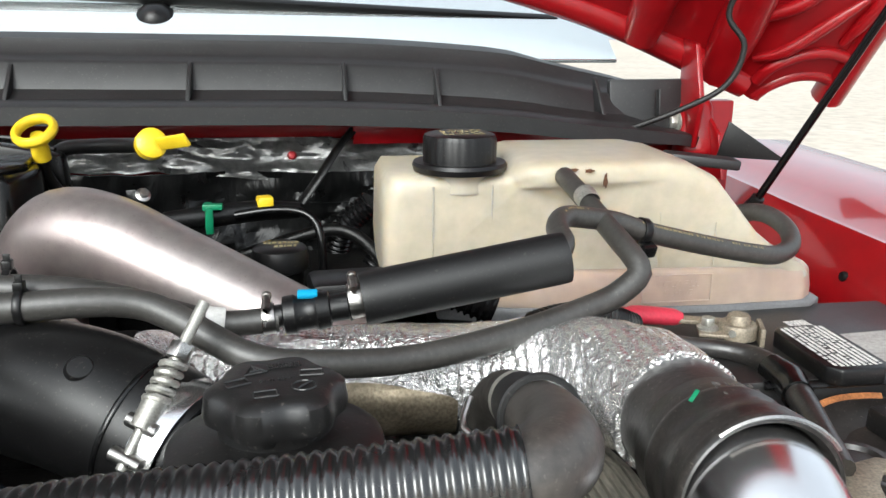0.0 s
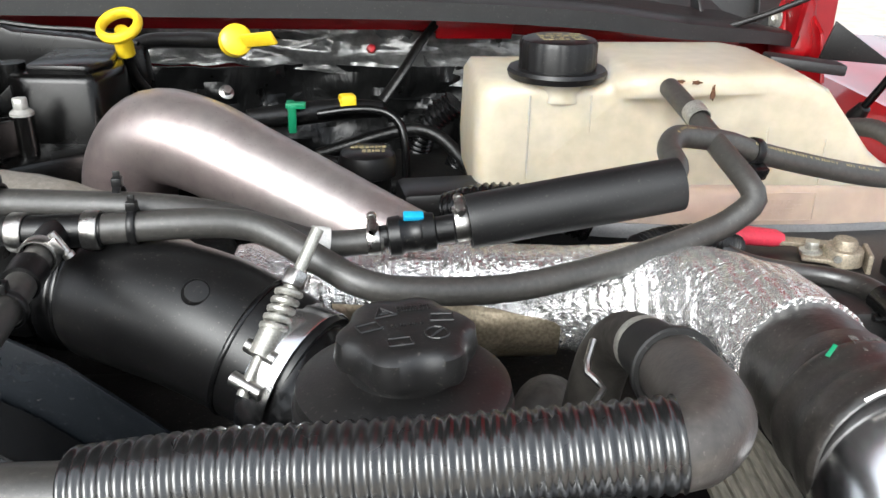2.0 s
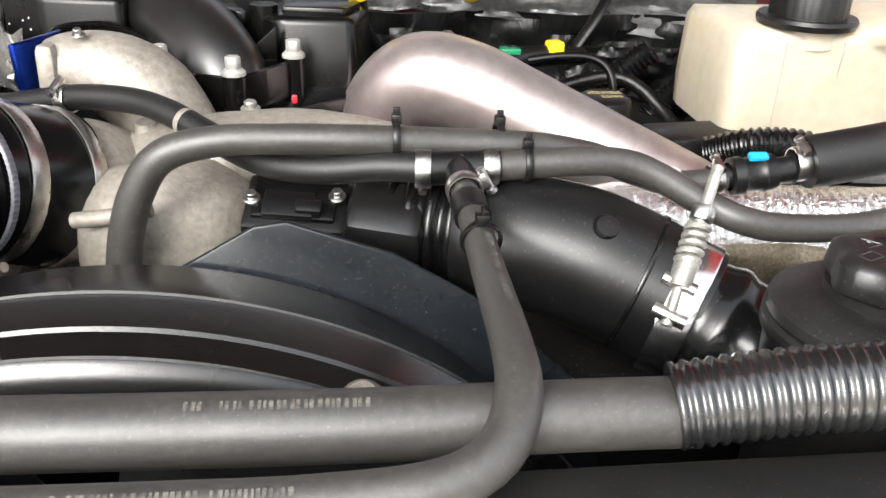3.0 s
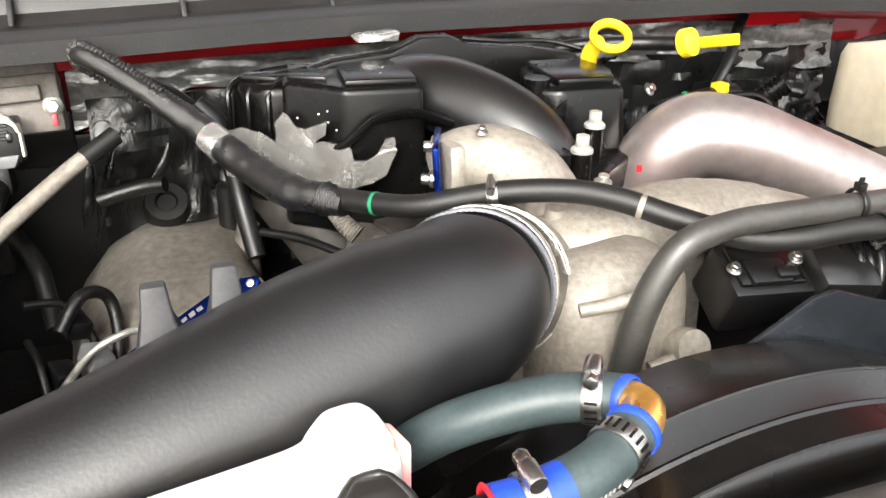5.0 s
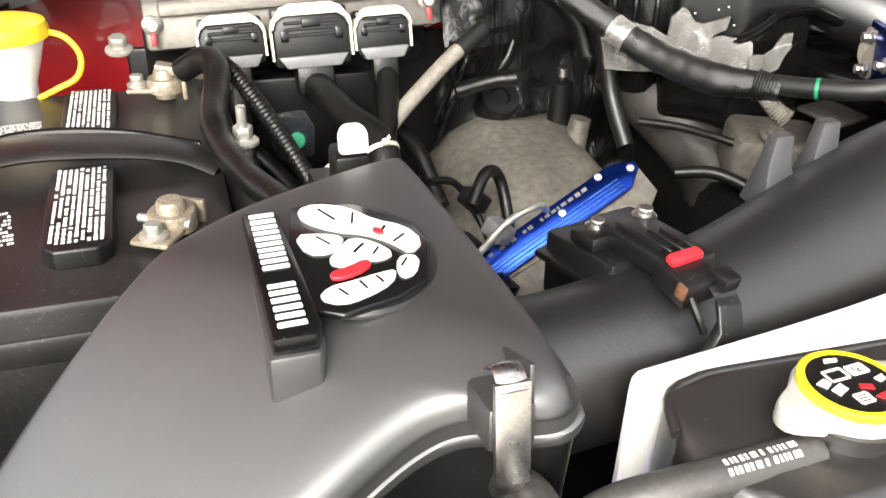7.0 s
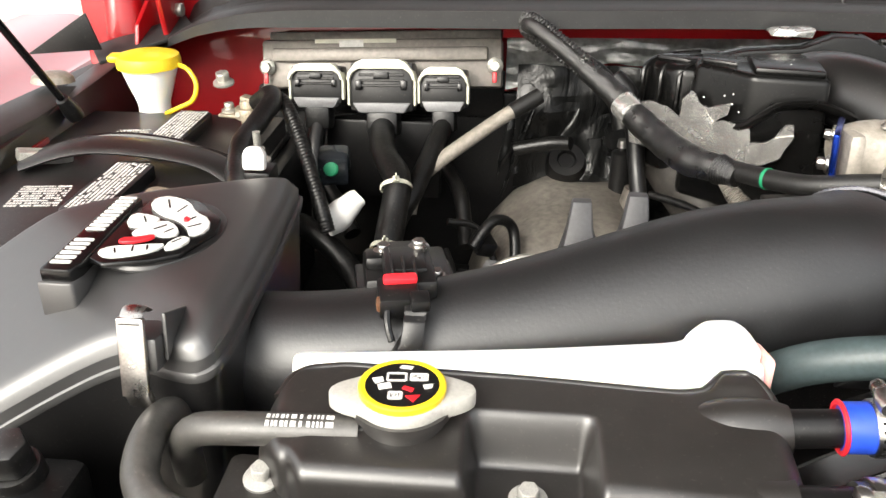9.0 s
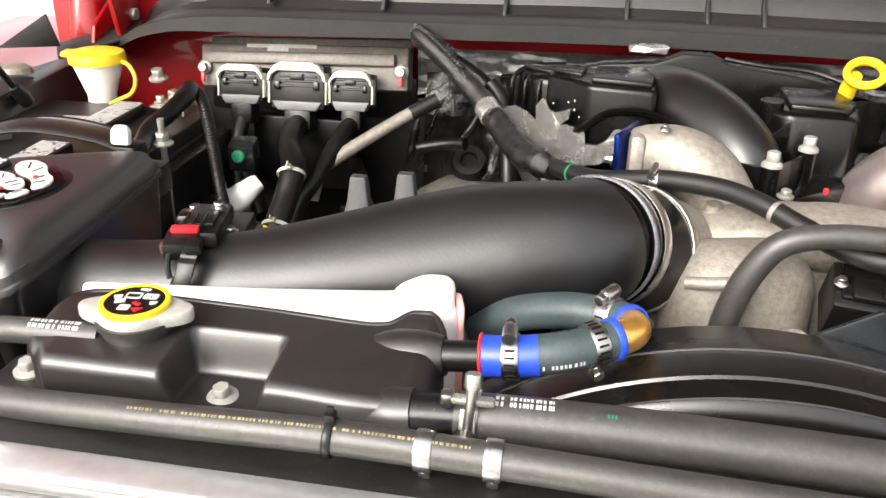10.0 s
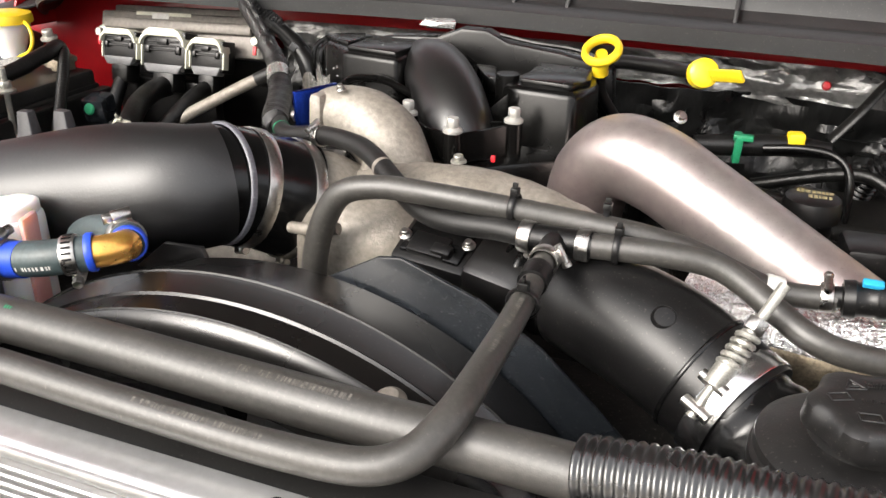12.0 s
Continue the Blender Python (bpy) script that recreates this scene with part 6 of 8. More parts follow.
part("loop_end", tube([(-0.656, 0.972, 1.422), (-0.632, 0.965, 1.409), (-0.610, 0.955, 1.396), (-0.594, 0.945, 1.375), (-0.585, 0.935, 1.345)], [0.0095, 0.0100, 0.0105, 0.0105, 0.0100], 16, 0.004, lump=0.001), "tape", lm, "black taped return leg")
part("loop_tag", box((0.012, 0.004, 0.010), pose(-0.618, 0.948, 1.403, 10, 35, 20), 0.001), "grey", lm, "small grey tag")
part("tape_band", tube([(-0.586, 0.856, 1.385), (-0.596, 0.871, 1.392)], 0.0140, 20), "foil_shield", lm, "crumpled foil tape")
part("frayed_end", tube([(-0.512, 0.728, 1.374), (-0.525, 0.745, 1.374)], [0.0095, 0.0135], 24, 0.0012, 0.0009, 0.0024), "braid", lm)
part("frayed_tail", tube([(-0.520, 0.738, 1.366), (-0.512, 0.728, 1.356), (-0.505, 0.722, 1.350)], [0.006, 0.0075, 0.008], 20, 0.0012, 0.0007, 0.0024), "cast_dirty", lm, "pale frayed fringe")
solo("vacuum_pipe", tube([(-0.60, 0.93, 1.405), (-0.585, 0.925, 1.385), (-0.575, 0.915, 1.35), (-0.57, 0.90, 1.31), (-0.565, 0.87, 1.27)], [0.009, 0.012, 0.010, 0.009, 0.009], 14), "black", "black vacuum pipe behind the braided sleeve", "pipe")
sd = thing("heat_shield", (-0.50, 0.84, 1.36), "torn shiny foil heat shield bracket beside the cover", "heat shield")
SLOPED = Matrix.Translation((0, 0.86, 0)) @ Matrix(((1, 0, 0, 0), (-1.0, 0, -1, -0.5336), (0, 1, 0, 0), (0, 0, 0, 1)))
LEVEL = Matrix.Translation((0, 0.806, 0)) @ Matrix(((1, 0, 0, 0), (-0.1, 0, -1, -0.045), (0, 1, 0, 0), (0, 0, 0, 1)))
for k, (name, m, shape) in enumerate((
        ("sheet", SLOPED, [(-0.586, 1.372), (-0.578, 1.384), (-0.565, 1.390), (-0.552, 1.389), (-0.538, 1.381), (-0.530, 1.348), (-0.55, 1.345), (-0.580, 1.341)]),
        ("sheet", SLOPED, [(-0.541, 1.382), (-0.515, 1.386), (-0.505, 1.390), (-0.490, 1.391), (-0.4855, 1.388), (-0.484, 1.3775), (-0.482, 1.354), (-0.505, 1.350), (-0.541, 1.3465)]),
        ("tab", SLOPED, [(-0.540, 1.379), (-0.541, 1.398), (-0.533, 1.412), (-0.526, 1.402), (-0.514, 1.384)]),
        ("tab", SLOPED, [(-0.527, 1.401), (-0.518, 1.399), (-0.501, 1.408), (-0.504, 1.397), (-0.516, 1.383)]),
        ("horn", LEVEL, [(-0.487, 1.3775), (-0.474, 1.378), (-0.460, 1.362), (-0.4705, 1.357), (-0.487, 1.353)]),
        ("horn", LEVEL, [(-0.475, 1.377), (-0.463, 1.3845), (-0.447, 1.386), (-0.456, 1.366), (-0.462, 1.361)]),
        ("horn", LEVEL, [(-0.463, 1.3835), (-0.4555, 1.396), (-0.449, 1.397), (-0.447, 1.385)]))):
    sbm = prism(shape, 0.003, m @ Matrix.Translation((0, 0, 0.0007 * (k % 3))), 0)
    bmesh.ops.triangulate(sbm, faces=sbm.faces)
    bmesh.ops.subdivide_edges(sbm, edges=sbm.edges, cuts=3)
    part(name, lumpy(sbm, 0.0022, 70), "foil_shield", sd, smooth=25)

# grey valve cover with the ribbed blue plate, pipes and dark odds and ends below
vc = thing("valve_cover", (-0.63, 0.95, 1.10), "dusty grey cast valve cover low beside the firewall", "valve cover")
part("casting", lumpy(casting([(-0.655, 0.93, 1.02, 0.12, 0.17), (-0.65, 0.94, 1.13, 0.118, 0.165), (-0.642, 0.955, 1.19, 0.105, 0.15), (-0.632, 0.97, 1.22, 0.088, 0.125), (-0.622, 0.98, 1.238, 0.062, 0.09), (-0.615, 0.985, 1.244, 0.03, 0.04)], 40), 0.009, 16), "cast_dirty", vc, smooth=70)
part("boss", lathe([(0, 0.03), (0.012, 0.03), (0.014, 0.0), (0.02, -0.03)], pose(-0.562, 0.985, 1.225, 0, 10), 16), "cast_dirty", vc)
part("coil_post", lathe([(0, 0.065), (0.004, 0.065), (0.005, 0.058), (0.012, 0.055), (0.013, 0.0), (0.014, -0.01)], pose(-0.572, 1.012, 1.235), 16), "black", vc, "black injector post")
part("coil_tip", lathe([(0, 0.010), (0.006, 0.009), (0.007, 0)], pose(-0.572, 1.012, 1.297), 12), "steel", vc)
part("oil_plug", lathe([(0, 0.006), (0.010, 0.006), (0.012, 0.010), (0.022, 0.010), (0.025, 0.0), (0.025, -0.02)], toward((-0.635, 1.045, 1.262), (0, -0.7, 0.7)), 24), "black", vc, "black round plug")
bp = thing("finned_plate", (-0.64, 0.82, 1.18), "bright blue anodised plate with fine long ribs", "plate")
pa, pb = V(-0.570, 0.840, 1.257), V(-0.735, 0.825, 1.166)
pd = (pb - pa).normalized()
face = V(-0.25, -0.55, 0.62)
pn = (face - pd * face.dot(pd)).normalized()
pw = pn.cross(pd).normalized()
if pw.y < 0:
    pw = -pw
ln = (pb - pa).length
pm = Matrix.Translation((pa + pb) / 2) @ Matrix(((pd.x, pw.x, pn.x, 0), (pd.y, pw.y, pn.y, 0), (pd.z, pw.z, pn.z, 0), (0, 0, 0, 1)))
part("plate", prism([(-ln / 2 - 0.004, -0.001), (-ln / 2 + 0.014, -0.015), (ln / 2, -0.015), (ln / 2, 0.017), (-ln / 2 + 0.018, 0.017), (-ln / 2 - 0.004, 0.006)], 0.008, pm, 0.0015), "blue", bp)
for k in range(4):
    part("rib", box((ln * 0.86, 0.0014, 0.003), pm @ Matrix.Translation((0.008, -0.0120 + 0.0040 * k, 0.0092)), 0.0004, seg=1), "blue_worn", bp, "worn bright rib")
part("print", bars_bm(pm @ Matrix.Translation((0.015, 0.0105, 0.0083)), 1, 16, ln * 0.62, 0.007, rnd), "ink", bp, "dull printed marks")
for x, y in ((-ln / 2 + 0.004, 0.002), (-ln / 2 + 0.035, 0.013), (-ln / 2 + 0.085, 0.004)):
    part("screw", lathe([(0, 0.002), (0.0035, 0.0015), (0.0045, 0)], pm @ Matrix.Translation((x, y, 0.0085)), 14), "steel", bp)
part("gasket", prism([(-ln / 2 - 0.006, 0.006), (-ln / 2 - 0.006, -0.03), (-ln / 2 + 0.022, -0.048), (0.0, -0.022), (ln / 2, -0.015), (ln / 2, 0.012)], 0.006, pm @ Matrix.Translation((0, 0, -0.007)), 0.001), "cast_dirty", bp, "pale cast bracket")
solo("steel_line", tube([(-0.786, 0.82, 1.165), (-0.752, 0.812, 1.192), (-0.718, 0.812, 1.230), (-0.690, 0.815, 1.243), (-0.672, 0.825, 1.238), (-0.655, 0.85, 1.215)], 0.0034, 12), "steel_dull", "bent bare steel line over the valve cover", "pipe")
solo("heater_pipe", tube([(-0.690, 0.997, 1.350), (-0.716, 0.985, 1.337), (-0.755, 0.960, 1.315), (-0.790, 0.935, 1.294), (-0.808, 0.92, 1.278), (-0.816, 0.91, 1.245)], 0.0082, 16), "cast", "pale metal heater pipe slanting to the firewall", "pipe")
solo("pipe_grommet", tube([(-0.674, 1.006, 1.358), (-0.706, 0.990, 1.342)], 0.0094, 16), "rubber_dark", "black rubber sleeve on the heater pipe end", "grommet")
for a, r in (([(-0.74, 0.84, 1.24), (-0.72, 0.86, 1.262), (-0.70, 0.875, 1.25), (-0.695, 0.86, 1.22), (-0.70, 0.83, 1.19)], 0.006), ([(-0.77, 0.88, 1.25), (-0.74, 0.89, 1.24), (-0.72, 0.88, 1.21), (-0.71, 0.85, 1.18)], 0.004), ([(-0.77, 0.86, 1.225), (-0.76, 0.83, 1.215), (-0.755, 0.80, 1.185)], 0.0035),
             ([(-0.56, 0.86, 1.30), (-0.53, 0.83, 1.302), (-0.50, 0.79, 1.30), (-0.47, 0.76, 1.29)], 0.004), ([(-0.55, 0.80, 1.27), (-0.52, 0.78, 1.275), (-0.49, 0.75, 1.265)], 0.006)):
    solo("wiring_loom", tube(a, r, 10), "tape", "thin black wiring loom by the valve cover", "wiring loom", "wiring looms")
solo("turbo_pipe", lumpy(tube([(-0.545, 0.945, 1.335), (-0.525, 0.92, 1.315), (-0.50, 0.885, 1.285), (-0.475, 0.85, 1.25), (-0.46, 0.83, 1.20)], [0.034, 0.036, 0.037, 0.037, 0.036], 28), 0.002, 30), "cast_dark", "grey cast turbo pipe below the braided sleeve", "pipe")
solo("cast_bracket", lumpy(box((0.085, 0.06, 0.05), pose(-0.455, 0.79, 1.285, 8, 4, -20), 0.008), 0.003, 40), "cast_dirty", "grimy cast bracket beside the turbo pipe", "bracket")
solo("bracket_bolt", bolt_bm((-0.475, 0.768, 1.313), (-0.1, -0.4, 1), 0.008, 0.007), "cast_dirty", "grimy bolt on the cast bracket", "bolt")
solo("pipe_bracket", box((0.05, 0.04, 0.004), pose(-0.46, 0.72, 1.352, 6, 4, 20), 0.001), "cast_dark", "flat grey cast bracket beside the turbo pipe", "bracket")
for at, col in (((-0.73, 0.86, 1.235), "black"), ((-0.715, 0.83, 1.215), "grey"), ((-0.745, 0.835, 1.20), "black"), ((-0.72, 0.80, 1.17), "black_gloss")):
    solo("wire_connector", box((0.022, 0.026, 0.018), pose(*at, 15, 20, 30), 0.003), col, "small plastic wire connector below the tube", "connector", "wire connectors")

# ---- hot pipe, fuel lines, dipsticks ----
hp = thing("charge_pipe", (-0.08, 0.76, 1.28), "bare aluminium charge pipe with painted pink reflections, sloping to a foil wrap", "pipe")
part("pipe", tube([(-0.206, 0.793, 1.25), (-0.205, 0.790, 1.305), (-0.196, 0.784, 1.350), (-0.170, 0.771, 1.379), (-0.132, 0.7535, 1.377), (-0.09, 0.735, 1.361), (-0.045, 0.7155, 1.343), (0.0, 0.6957, 1.325), (0.045, 0.676, 1.307), (0.08, 0.661, 1.291)], [0.039, 0.0395, 0.040, 0.0400, 0.0392, 0.0378, 0.0363, 0.0346, 0.033, 0.032], 44, 0.006), "pipe", hp)

fc = thing("oil_filler_cap", (0.004, 0.81, 1.33), "black filler cap with gold print deep beside the pipe", "cap")
part("cap", lathe([(0, 0.010), (0.020, 0.010), (0.0245, 0.007), (0.0265, 0.0), (0.0265, -0.012), (0.022, -0.014)], pose(0.004, 0.81, 1.345), 32), "black", fc)
part("print", bars_bm(pose(0.004, 0.81, 1.3553), 2, 6, 0.030, 0.024, rnd, 0.9), "goldink", fc, "gold print")
part("neck", lathe([(0.021, 0), (0.022, -0.05), (0.026, -0.06), (0.026, -0.10)], pose(0.004, 0.81, 1.335)), "black", fc)
fl = thing("fuel_line", (-0.03, 0.93, 1.35), "black fuel line with green and yellow clips", "fuel line")
part("body", tube([(-0.115, 0.915, 1.355), (-0.07, 0.926, 1.357), (-0.02, 0.938, 1.359), (0.02, 0.948, 1.356)], [0.010, 0.012, 0.011, 0.009], 16), "black", fl)
part("line", tube([(-0.045, 0.922, 1.358), (-0.01, 0.920, 1.363), (0.02, 0.917, 1.362), (0.037, 0.910, 1.352), (0.043, 0.902, 1.33), (0.044, 0.895, 1.28)], 0.0045, 12), "black_gloss", fl)
part("green_clip", join(box((0.008, 0.018, 0.030), pose(-0.071, 0.917, 1.357, 8, 0, 10), 0.0015), box((0.020, 0.010, 0.006), pose(-0.066, 0.912, 1.370), 0.0012)), "green", fl, "green plastic clip")
part("yellow_clip", box((0.017, 0.016, 0.017), pose(-0.015, 0.935, 1.367, 0, 0, 15), 0.003), "yellow", fl, "yellow plastic clip")
part("screw", bolt_bm((-0.132, 0.905, 1.385), (0.4, -0.7, 0.6), 0.005, 0.005), "steel", fl)
d1 = thing("dipstick", (-0.218, 0.89, 1.42), "yellow ring-handled dipstick by the engine cover", "dipstick")
part("ring", lathe([(0.0170 + 0.0040 * math.cos(a), 0.0055 * math.sin(a)) for a in (2 * math.pi * k / 10 for k in range(11))], toward((-0.213, 0.860, 1.456), (-0.15, -0.55, 0.85)), 36), "yellow", d1)
part("stem", tube([(-0.216, 0.876, 1.450), (-0.218, 0.886, 1.436), (-0.218, 0.89, 1.425)], [0.006, 0.0085, 0.0085], 16), "yellow", d1)
part("tube", tube([(-0.218, 0.89, 1.428), (-0.215, 0.90, 1.40), (-0.19, 0.93, 1.35), (-0.17, 0.95, 1.30)], 0.006, 12), "black", d1)
d2 = thing("dipstick", (-0.114, 0.875, 1.43), "yellow flag-handled dipstick in a black tube", "dipstick")
part("head", lathe([(0, 0.008), (0.010, 0.008), (0.0145, 0.005), (0.015, -0.005), (0.010, -0.008), (0, -0.008)], toward((-0.114, 0.872, 1.441), (0.35, -0.85, 0.35)), 24), "yellow", d2)
part("flag", box((0.038, 0.004, 0.013), Matrix.Translation((-0.091, 0.852, 1.4455)) @ Matrix.Rotation(radians(-38), 4, "Z") @ Matrix.Rotation(radians(-10), 4, "Y") @ Matrix.Rotation(radians(30), 4, "X"), 0.0012), "yellow", d2)
part("flag_print", bars_bm(Matrix.Translation((-0.0895, 0.8492, 1.4472)) @ Matrix.Rotation(radians(-38), 4, "Z") @ Matrix.Rotation(radians(-10), 4, "Y") @ Matrix.Rotation(radians(120), 4, "X"), 2, 8, 0.024, 0.008, rnd), "goldink", d2, "moulded marks")
part("tube", tube([(-0.12, 0.884, 1.438), (-0.14, 0.905, 1.435), (-0.175, 0.925, 1.432), (-0.215, 0.95, 1.425), (-0.25, 0.97, 1.40)], 0.0075, 14), "black", d2)
solo("wiring_loom", tube([(0.085, 1.035, 1.432), (0.066, 1.02, 1.412), (0.045, 1.0, 1.385), (0.022, 0.99, 1.355)], 0.007, 12, flat=0.45), "tape", "black taped loom hanging from the firewall", "wiring loom", "wiring looms")
solo("push_clip", lathe([(0, 0.004), (0.004, 0.003), (0.0055, 0), (0.004, -0.012), (0, -0.012)], toward((0.012, 1.062, 1.398), (0, -1, 0.3)), 14), "redplastic", "small red push clip in the insulation", "clip")
solo("foil_patch", lumpy(box((0.085, 0.004, 0.022), pose(0.127, 1.030, 1.427, 10), 0.001), 0.004, 60), "red", "wrinkled red metal under the cowl lip", "panel")
for a in ([(0.10, 0.96, 1.36), (0.07, 0.97, 1.33), (0.06, 0.98, 1.28), (0.07, 0.97, 1.22)], [(0.13, 0.93, 1.33), (0.10, 0.94, 1.29), (0.09, 0.95, 1.22)]):
    solo("corrugated_loom", tube(a, 0.014, 16, 0.0012, 0.0012, 0.006), "black_gloss", "glossy black corrugated loom beside the reservoir", "wiring loom", "corrugated looms")

# ---- foil-wrapped pipe, couplings and polished elbow ----
fw = thing("wrapped_pipe", (0.1, 0.55, 1.28), "charge pipe wrapped in bright crinkled heat foil", "pipe")
part("wrap", tube([(-0.085, 0.606, 1.318), (-0.04, 0.600, 1.320), (0.02, 0.594, 1.321), (0.09, 0.588, 1.319), (0.15, 0.580, 1.317), (0.195, 0.556, 1.324), (0.222, 0.516, 1.336), (0.233, 0.470, 1.345), (0.234, 0.445, 1.346)], [0.031, 0.0325, 0.033, 0.034, 0.037, 0.040, 0.040, 0.0385, 0.038], 64, 0.0025, lump=0.0035), "foil", fw, smooth=60)
# lower side of the wrap, its shade painted as darker brown foil
part("underside", tube([(-0.02, 0.591, 1.312), (0.06, 0.585, 1.310), (0.13, 0.579, 1.309)], [0.0295, 0.032, 0.031], 28, 0.004, lump=0.003), "foil_shaded", fw, "foil underside coloured dull brown for its shade")
ac = V(0.0, -1.0, 0.06).normalized()
cc = thing("pipe_coupling", (0.233, 0.40, 1.30), "black ribbed rubber coupling on the charge pipe", "coupling")
part("cuff", tube([(0.2345, 0.462, 1.3455), (0.234, 0.43, 1.347), (0.232, 0.405, 1.348)], [0.0345, 0.035, 0.0355], 44), "scuffed", cc)
part("body", lathe([(0.035, 0.0), (0.0375, 0.003), (0.0375, 0.018), (0.0395, 0.020), (0.040, 0.024), (0.0385, 0.027), (0.0385, 0.040), (0.041, 0.043), (0.0415, 0.050), (0.0405, 0.054), (0.0415, 0.057), (0.0412, 0.0605), (0.0398, 0.0625), (0.038, 0.062), (0.036, 0.056)], toward((0.232, 0.412, 1.3475), ac), 56), "scuffed", cc)
part("wire_ring", lathe([(0.0416, -0.0010), (0.0426, 0.0), (0.0416, 0.0010), (0.0405, 0.0)], toward((0.232, 0.3485, 1.351), ac), 56, 35, 125), "steel", cc, "bright wire retaining ring")
part("paint_mark", box((0.008, 0.0022, 0.0008), pose(0.2145, 0.3905, 1.3855, 6, -26, 38), 0.0003), "green", cc, "green paint dab")
part("print", bars_bm(pose(0.237, 0.392, 1.3866, 4, 8, 0), 3, 8, 0.022, 0.014, rnd), "ink", cc, "dull printed marks")
pe = thing("polished_elbow", (0.23, 0.30, 1.25), "mirror-polished aluminium pipe elbow", "pipe elbow")
part("pipe", tube([(0.232, 0.366, 1.350), (0.2315, 0.352, 1.346), (0.231, 0.335, 1.334), (0.230, 0.322, 1.314), (0.229, 0.316, 1.290), (0.229, 0.315, 1.26), (0.229, 0.315, 1.2)], [0.0362, 0.0385, 0.0395, 0.0395, 0.039, 0.038, 0.038], 48), "polished", pe)
bt = thing("ribbed_belt", (0.19, 0.44, 1.2), "worn grey ribbed belt running below the hoses", "belt")
for k in range(7):
    x = 0.183 + 0.0062 * k
    part("rib", loft([[V(x + a * 0.0026, y + b * 0.001, z + b * 0.0012) for a, b in ((-1, -1), (1, -1), (0.8, 1), (-0.8, 1))] for y, z in ((0.53, 1.285), (0.48, 1.295), (0.43, 1.297), (0.38, 1.29), (0.34, 1.27), (0.32, 1.23))]), "belt", bt)
part("backing", loft([[V(x, y, z) for x, z in ((0.178, z0), (0.225, z0), (0.225, z0 - 0.004), (0.178, z0 - 0.004))] for y, z0 in ((0.53, 1.283), (0.48, 1.293), (0.43, 1.295), (0.38, 1.288), (0.34, 1.268), (0.32, 1.228))]), "belt", bt)
ap = thing("pump_housing", (0.08, 0.45, 1.2), "grimy cast pump housing under the power-steering reservoir", "housing")
part("body", lumpy(casting([(0.07, 0.46, 1.12, 0.06, 0.05), (0.075, 0.46, 1.21, 0.055, 0.045), (0.08, 0.46, 1.25, 0.04, 0.035), (0.082, 0.46, 1.262, 0.02, 0.016)]), 0.003, 30), "cast_dark", ap)
part("hose_stub", tube([(0.085, 0.47, 1.27), (0.105, 0.49, 1.29), (0.115, 0.51, 1.28)], [0.016, 0.018, 0.018], 20), "cast_dark", ap)

# ---- power-steering reservoir ----
ps = thing("steering_reservoir", (0.02, 0.40, 1.25), "black power-steering reservoir with a lobed screw cap", "reservoir")
part("body", lathe([(0.0, 0.0), (0.044, 0.0), (0.046, 0.06), (0.048, 0.095), (0.051, 0.100), (0.051, 0.106), (0.0485, 0.108), (0.050, 0.1105), (0.049, 0.115), (0.043, 0.119), (0.030, 0.122), (0.026, 0.123), (0.026, 0.128), (0, 0.128)], pose(0.017, 0.398, 1.257), 56), "black_dusty", ps)
capm = pose(0.018, 0.393, 1.386, 0, 0, 10)
pc = part("cap", lathe([(0, 0.0180), (0.019, 0.0185), (0.0255, 0.0180), (0.0290, 0.0150), (0.0303, 0.006), (0.0295, 0.0025), (0.0225, 0.0015), (0.0215, -0.004)], capm, 144, lobes=6, lobe=0.07), "black_dusty", ps)


def outline_mark(pts, at, turn):
    """A raised outline moulded into the cap."""
    m = capm @ Matrix.Translation((at[0], at[1], 0.0186)) @ Matrix.Rotation(radians(turn), 4, "Z")
    loop = [m @ V(x, y, 0) for x, y in pts + pts[:1]]
    return join(*[tube([a, a.lerp(b, 0.5), b], 0.00055, 6, 0.002) for a, b in zip(loop, loop[1:])])


RECT = [(-0.005, -0.003), (0.005, -0.003), (0.005, 0.003), (-0.005, 0.003)]
DISC = [(0.0052 * math.cos(radians(30 * k)), 0.0052 * math.sin(radians(30 * k))) for k in range(12)]
for pts, at, turn in (([(-0.005, -0.004), (0.005, -0.004), (0.0, 0.0045)], (-0.008, 0.013), 10), (RECT, (-0.0165, 0.001), 15), (RECT, (-0.006, -0.014), 0), (DISC, (0.011, -0.010), 0), (RECT, (0.0165, 0.003), -10), ([(-0.002, -0.001), (0.002, -0.001), (0.0, 0.002)], (-0.008, 0.0125), 10)):
    part("moulded_mark", outline_mark(pts, at, turn), "black_dusty", pc)
part("moulded_mark", tube([capm @ V(0.007, -0.0135, 0.0187), capm @ V(0.011, -0.010, 0.0189), capm @ V(0.015, -0.0065, 0.0187)], 0.0006, 6, 0.002), "black_dusty", pc)
part("moulded_mark", bars_bm(capm @ Matrix.Translation((0.006, 0.014, 0.0185)), 2, 9, 0.015, 0.006, rnd, 0.9, 0.0007), "black_dusty", pc)
part("moulded_mark", bars_bm(capm @ Matrix.Translation((0.0, 0.0, 0.0182)), 1, 10, 0.014, 0.003, rnd, 0.9, 0.0007), "black_dusty", pc)

